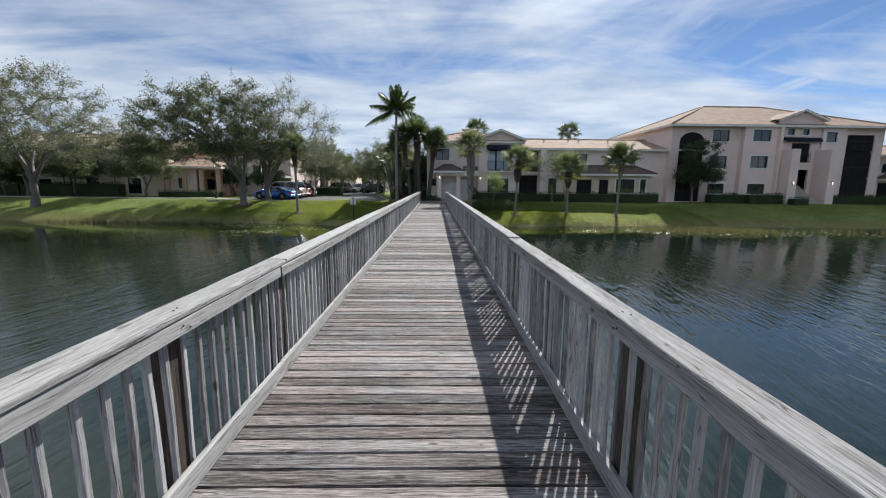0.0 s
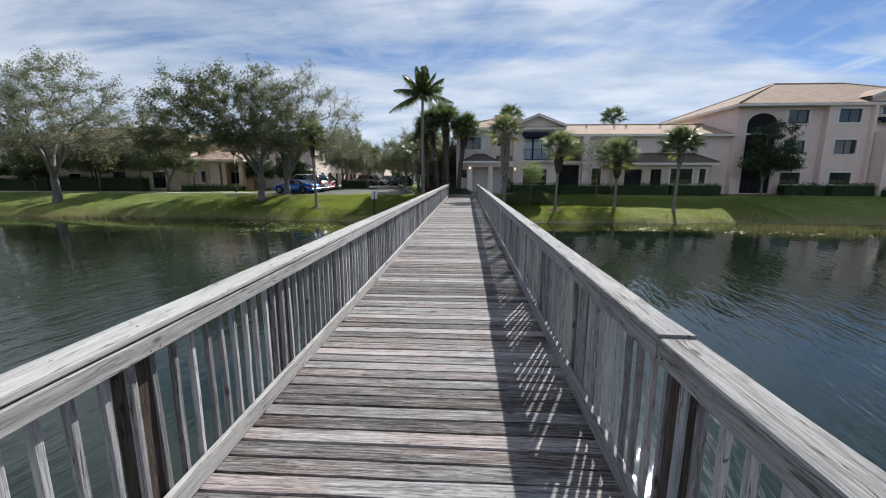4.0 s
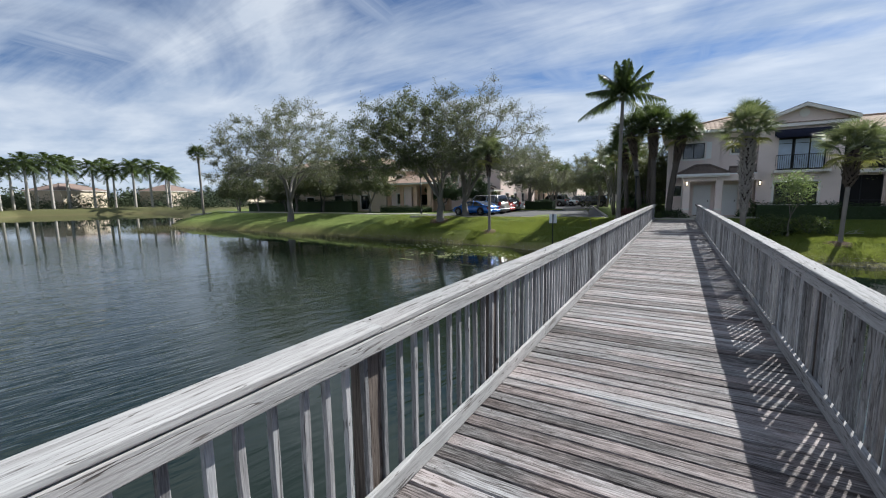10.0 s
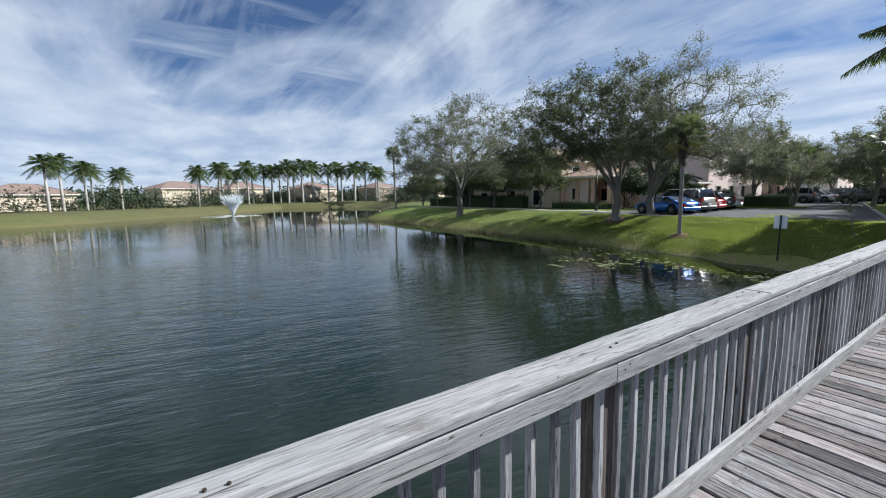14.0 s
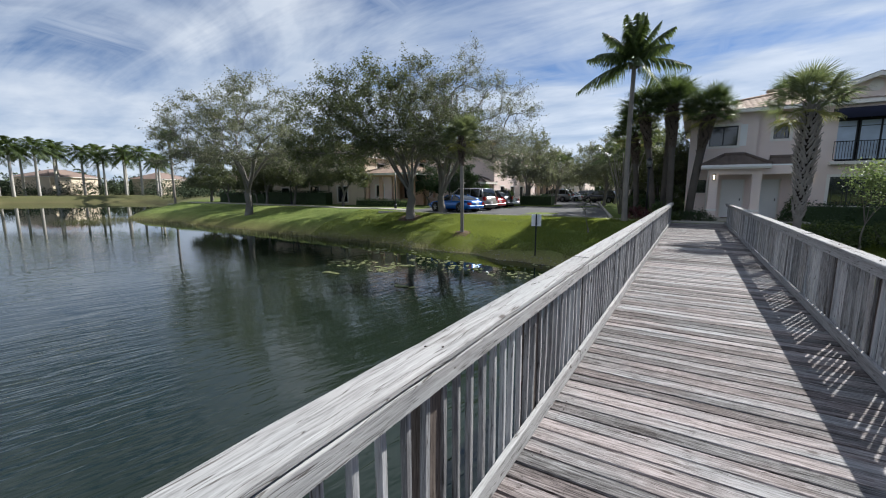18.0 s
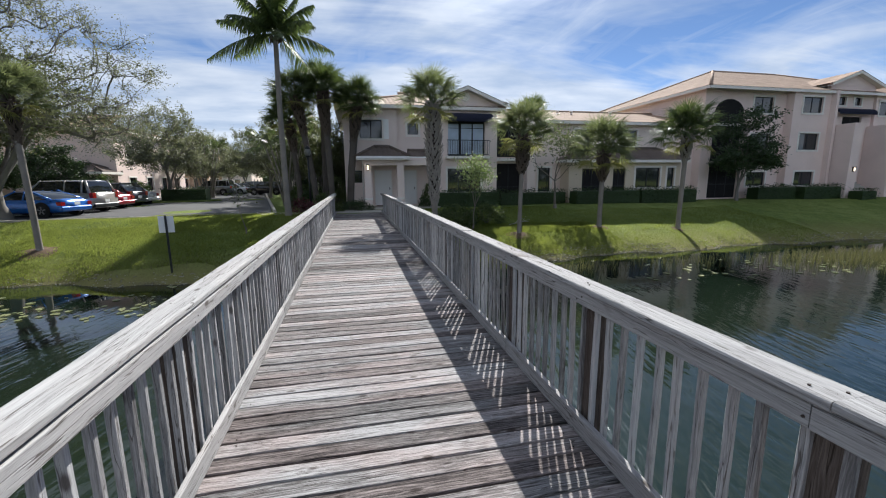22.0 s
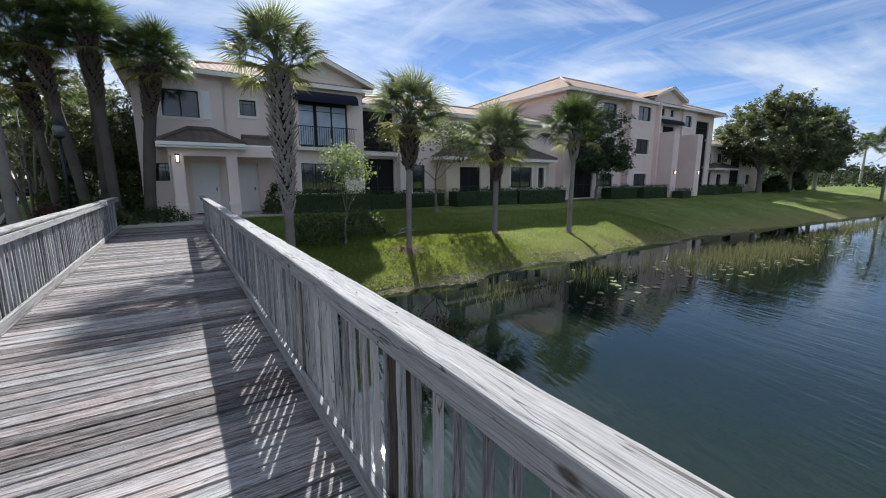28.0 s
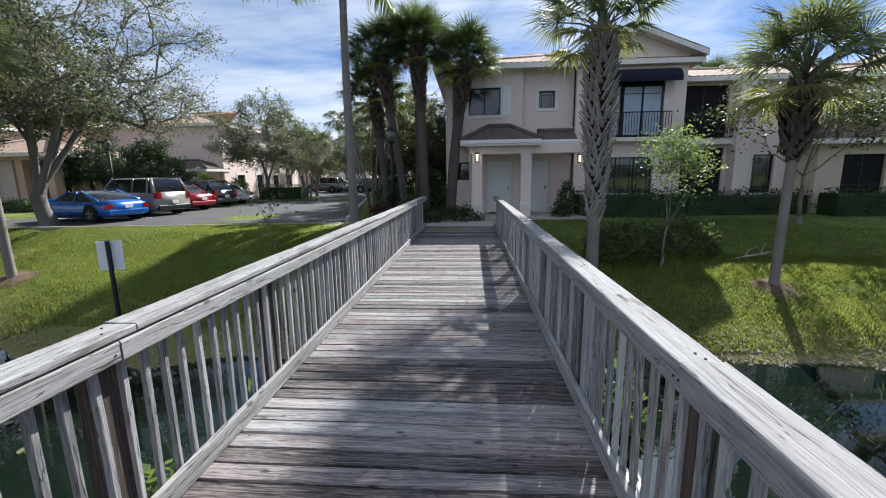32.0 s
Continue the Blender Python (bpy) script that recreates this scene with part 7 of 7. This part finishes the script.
def pads(name, label, spots, n, z=WATER + 0.012):
    m = MB()
    for cx, cy, sx, sy in spots:
        xs, ys = np.array([rr.gauss(cx, sx) for _ in range(n)]), np.array([rr.gauss(cy, sy) for _ in range(n)])
        for x, y, g in zip(xs, ys, ground_height(xs, ys)):
            r = rr.uniform(0.035, 0.11)
            if g > WATER - 0.03:
                continue
            a0 = rr.uniform(0, 6.28)
            v = [(x, y, z)] + [(x + r * math.cos(a0 + 0.25 + 5.8 * k / 9), y + r * math.sin(a0 + 0.25 + 5.8 * k / 9), z + rr.uniform(0, 0.012)) for k in range(10)]
            m.add(v, [(0, k, k + 1) for k in range(1, 10)])
    ob = part(name, m, M["pad"], None, label)
    return tagged(ob, category="water lilies", kind="stuff")


pads("lily_pads", "pale green lily pads floating by the bank", [(-13.5, 31.6, 2.0, 0.6), (-10.6, 31.0, 1.3, 0.45), (-16.5, 32.2, 1.5, 0.5), (-8.2, 30.4, 0.9, 0.4), (-5.9, 30.6, 0.5, 0.7), (-12.6, 28.2, 0.9, 0.35), (-11.2, 28.4, 0.35, 0.35), (-13.6, 28.8, 0.7, 0.3), (-10.9, 29.4, 0.9, 0.3), (-8.6, 26.3, 0.15, 0.05), (-12.5, 26.6, 0.15, 0.06)], 34)
pads("lily_pads", "pale lily pads floating along the bank", [(22, 29.0, 4.0, 0.9), (29, 29.6, 4.0, 0.8), (40, 29.6, 4.0, 0.8), (14, 30.5, 3.0, 0.8)], 60)


def reeds(name, label, spots, n, h):
    m = MB()
    for cx, cy, sx, sy in spots:
        xs, ys = np.array([rr.gauss(cx, sx * 0.6) for _ in range(n)]), np.array([rr.gauss(cy, sy * 0.6) for _ in range(n)])
        for x, y, g in zip(xs, ys, ground_height(xs, ys)):
            z = max(g, WATER - 0.3)
            if g > WATER + 0.25:
                continue
            L = (WATER - z) + h * rr.uniform(0.5, 1.1)
            a = rr.uniform(0, 6.28)
            b = Vector((x, y, z))
            d = Vector((math.cos(a), math.sin(a), 0)) * L * rr.uniform(0.1, 0.4)
            s = Vector((-math.sin(a), math.cos(a), 0)) * 0.009
            m.add([b - s, b + s, b + d * 0.35 + Vector((0, 0, L * 0.62)) + s * 0.8, b + d * 0.35 + Vector((0, 0, L * 0.62)) - s * 0.8, b + d + Vector((0, 0, L))], [(0, 1, 2, 3), (3, 2, 4)])
    ob = part(name, m, M["reed"], None, label)
    return tagged(ob, category="reeds", kind="stuff")


reeds("reeds", "yellow-green reeds standing in the shallow water", [(19.0, 30.6, 3.2, 1.2), (22.5, 30.0, 2.6, 1.0), (36, 30.6, 6.0, 0.6)], 1500, 0.42)
reeds("reeds", "thin reeds and stalks standing in the calm water", [(10.5, 32.0, 2.2, 0.8), (13.5, 31.6, 2.4, 0.9), (7.8, 31.6, 1.4, 0.8)], 200, 0.38)
reeds("reeds", "sparse reeds at the water's edge", [(-28, 34.2, 6.0, 0.7), (-45, 35.2, 8.0, 0.9), (-55, 34.6, 4.0, 1.0), (-18, 34.0, 5, 0.5), (-51, 31.6, 4.5, 1.6), (-52, 31.2, 3.5, 1.8)], 700, 0.4)


def weeds(name, spots, label, mat, n, h, seed, w=0.012):
    """Upright blades on land, as one mass."""
    q = random.Random(seed)
    xs, ys = [], []
    for x0, x1, y0, y1 in spots:
        xs.append(np.array([q.uniform(x0, x1) for _ in range(n)]))
        ys.append(np.array([q.uniform(y0, y1) for _ in range(n)]))
    xs, ys = np.concatenate(xs), np.concatenate(ys)
    zs_ = ground_height(xs, ys)
    m = MB()
    for x, y, z in zip(xs, ys, zs_):
        if z < WATER + 0.05:
            continue
        L = h * q.uniform(0.5, 1.3)
        a = q.uniform(0, 6.28)
        c, s = math.cos(a), math.sin(a)
        o = len(m.v)
        k = L * q.uniform(0.2, 0.7)
        m.v += [(x - s * w, y + c * w, z - 0.01), (x + s * w, y - c * w, z - 0.01), (x + c * k, y + s * k, z + L)]
        m.f.append((o, o + 1, o + 2))
    ob = part(name, m, mat, None, label)
    return tagged(ob, category="grass", kind="stuff")


weeds("grass", [(-13, -1.6, 33.8, 38.5)] * 2 + [(1.6, 12, 33.7, 38)] * 2 + [(-24, -12, 34.5, 41), (12, 24, 34, 41), (-10, -1.6, 37, 41.5), (1.6, 12, 36, 42), (-20, -8, 36, 40.5)], "short green lawn grass near the bridge", M["grass_blade"], 34000, 0.055, 5, 0.011)
weeds("bank_weeds", [(-10, -1.5, 33.5, 34.8), (1.5, 9, 33.5, 34.3)], "taller weeds at the water's edge", M["reed"], 500, 0.12, 6, 0.010)
# a bare pale branch fallen on the lawn
fb = thing("fallen_branch", "bare pale branch lying on the shaded lawn", "branch", (7.9, 37.6, ground_at(7.9, 37.6) + 0.03), 8)
part("branch_stem", MB().tube([(-0.55, 0.0, 0.0), (-0.2, 0.06, 0.05), (0.2, 0.02, 0.12), (0.62, 0.1, 0.10)], [0.016, 0.014, 0.011, 0.006], 6), M["bleached"], fb, smooth=True)
for a, b, c in (((-0.2, 0.06, 0.05), (0.1, 0.3, 0.16), (0.42, 0.36, 0.24)), ((-0.35, 0.03, 0.03), (-0.1, -0.14, 0.10), (0.18, -0.2, 0.15)), ((0.1, 0.03, 0.1), (0.3, -0.1, 0.18), (0.56, -0.12, 0.22)), ((0.2, 0.02, 0.12), (0.36, 0.14, 0.25), (0.5, 0.2, 0.36))):
    part("twig", MB().tube([a, b, c], [0.010, 0.007, 0.004], 5), M["bleached"], fb, smooth=True)

# stones, straw and dead stalks along the waterline
q = random.Random(8)
lit = MB()
for x0, x1, n in ((-26, -1.5, 900), (1.5, 14, 1500), (14, 30, 800)):
    xs = np.array([q.uniform(x0, x1) for _ in range(n * 6)])
    ys = np.array([q.uniform(32.4, 35.6) for _ in range(n * 6)])
    got = 0
    for x, y, z in zip(xs, ys, ground_height(xs, ys)):
        if not WATER - 0.04 < z < WATER + 0.30 or got >= n:
            continue
        got += 1
        L = q.uniform(0.008, 0.022) if q.random() < 0.6 else q.uniform(0.03, 0.10)
        w_ = L * 0.7 if L < 0.025 else 0.004
        lit.box(-L, L, -w_, w_, -0.01, 0.012 + w_ * 0.4, pose(x, y, max(z, WATER), q.uniform(-8, 8), q.uniform(-12, 12), q.uniform(0, 180)))
ob = part("shore_litter", lit, M["litter"], None, "pale stones and dry stalks along the waterline")
tagged(ob, category="shore litter", kind="stuff")
# mulch rings under lawn trees
for x, y, r in ((-17.6, 39.1, 1.0), (-11.6, 35.95, 0.7), (7.1, 35.7, 0.6), (3.25, 36.0, 0.6), (16.15, 36.25, 0.4), (11.85, 36.7, 0.45)):
    z = ground_at(x, y)
    m = MB()
    v = [(0, 0, 0.09)]
    for k in range(18):
        a = 2 * math.pi * k / 18
        q = r * rr.uniform(0.8, 1.15)
        v.append((math.cos(a) * q, math.sin(a) * q, ground_at(x + math.cos(a) * q, y + math.sin(a) * q) - z - 0.01))
    m.add(v, [(0, k, k % 18 + 1) for k in range(1, 19)])
    ob = part("mulch_bed", m, M["mulch"], None, "brown bark mulch round a tree", at=pose(x, y, z))
    tagged(ob, category="mulch", kind="stuff")

# ---- deck planks, one by one ----
plank_meshes = []
for q in range(6):
    rr = random.Random(50 + q)
    b = MB()
    n, hw = 7, 0.0668
    v, f = [], []
    for k in range(n):
        x = -1.215 + 2.43 * k / (n - 1)
        o = rr.uniform(-0.003, 0.003)
        z = rr.uniform(-0.0025, 0.0025)
        for p, h in ((-hw - 0.012, -0.038), (-hw - 0.0005, -0.033), (-hw, -0.009), (-hw + 0.006, 0.0), (hw - 0.006, 0.0), (hw, -0.009), (hw + 0.0005, -0.033), (hw + 0.012, -0.038)):
            v.append((x, p + o, h + z))
    for k in range(n - 1):
        f += [(k * 8 + i, (k + 1) * 8 + i, (k + 1) * 8 + (i + 1) % 8, k * 8 + (i + 1) % 8) for i in range(8)]
    f += [tuple(range(8)), tuple(range(n * 8 - 1, n * 8 - 9, -1))]
    b.add(v, f)
    plank_meshes.append(b.mesh("deck_plank"))
y = Y0 + 0.07
while y < Y1:
    part("deck_plank", plank_meshes[rnd.randrange(6)], M["deck"], bridge, at=pose(rnd.uniform(-0.008, 0.008), y, rnd.uniform(-0.0035, 0.0015), 0, 0, rnd.choice((0, 180)) + rnd.uniform(-0.15, 0.15)))
    y += 0.1455
# pairs of nail heads over the stringers
q = random.Random(17)
nails = MB()
y = Y0 + 0.07
while y < Y1:
    for x in (-1.08, 1.08):
        for o in (-0.036, 0.036):
            if q.random() < 0.6:
                cx, cy, r = x + q.uniform(-0.02, 0.02), y + o + q.uniform(-0.008, 0.008), q.uniform(0.003, 0.0045)
                nails.add([(cx + r * math.cos(k * 1.0472), cy + r * math.sin(k * 1.0472), 0.0028) for k in range(6)] + [(cx + r * math.cos(k * 1.0472), cy + r * math.sin(k * 1.0472), -0.02) for k in range(6)], [(0, 1, 2, 3, 4, 5)] + [(k, k + 6, (k + 1) % 6 + 6, (k + 1) % 6) for k in range(6)])
    y += 0.1455
tagged(part("nail_head", nails, M["rust"], bridge, "dark rusty nail heads"), kind="stuff")
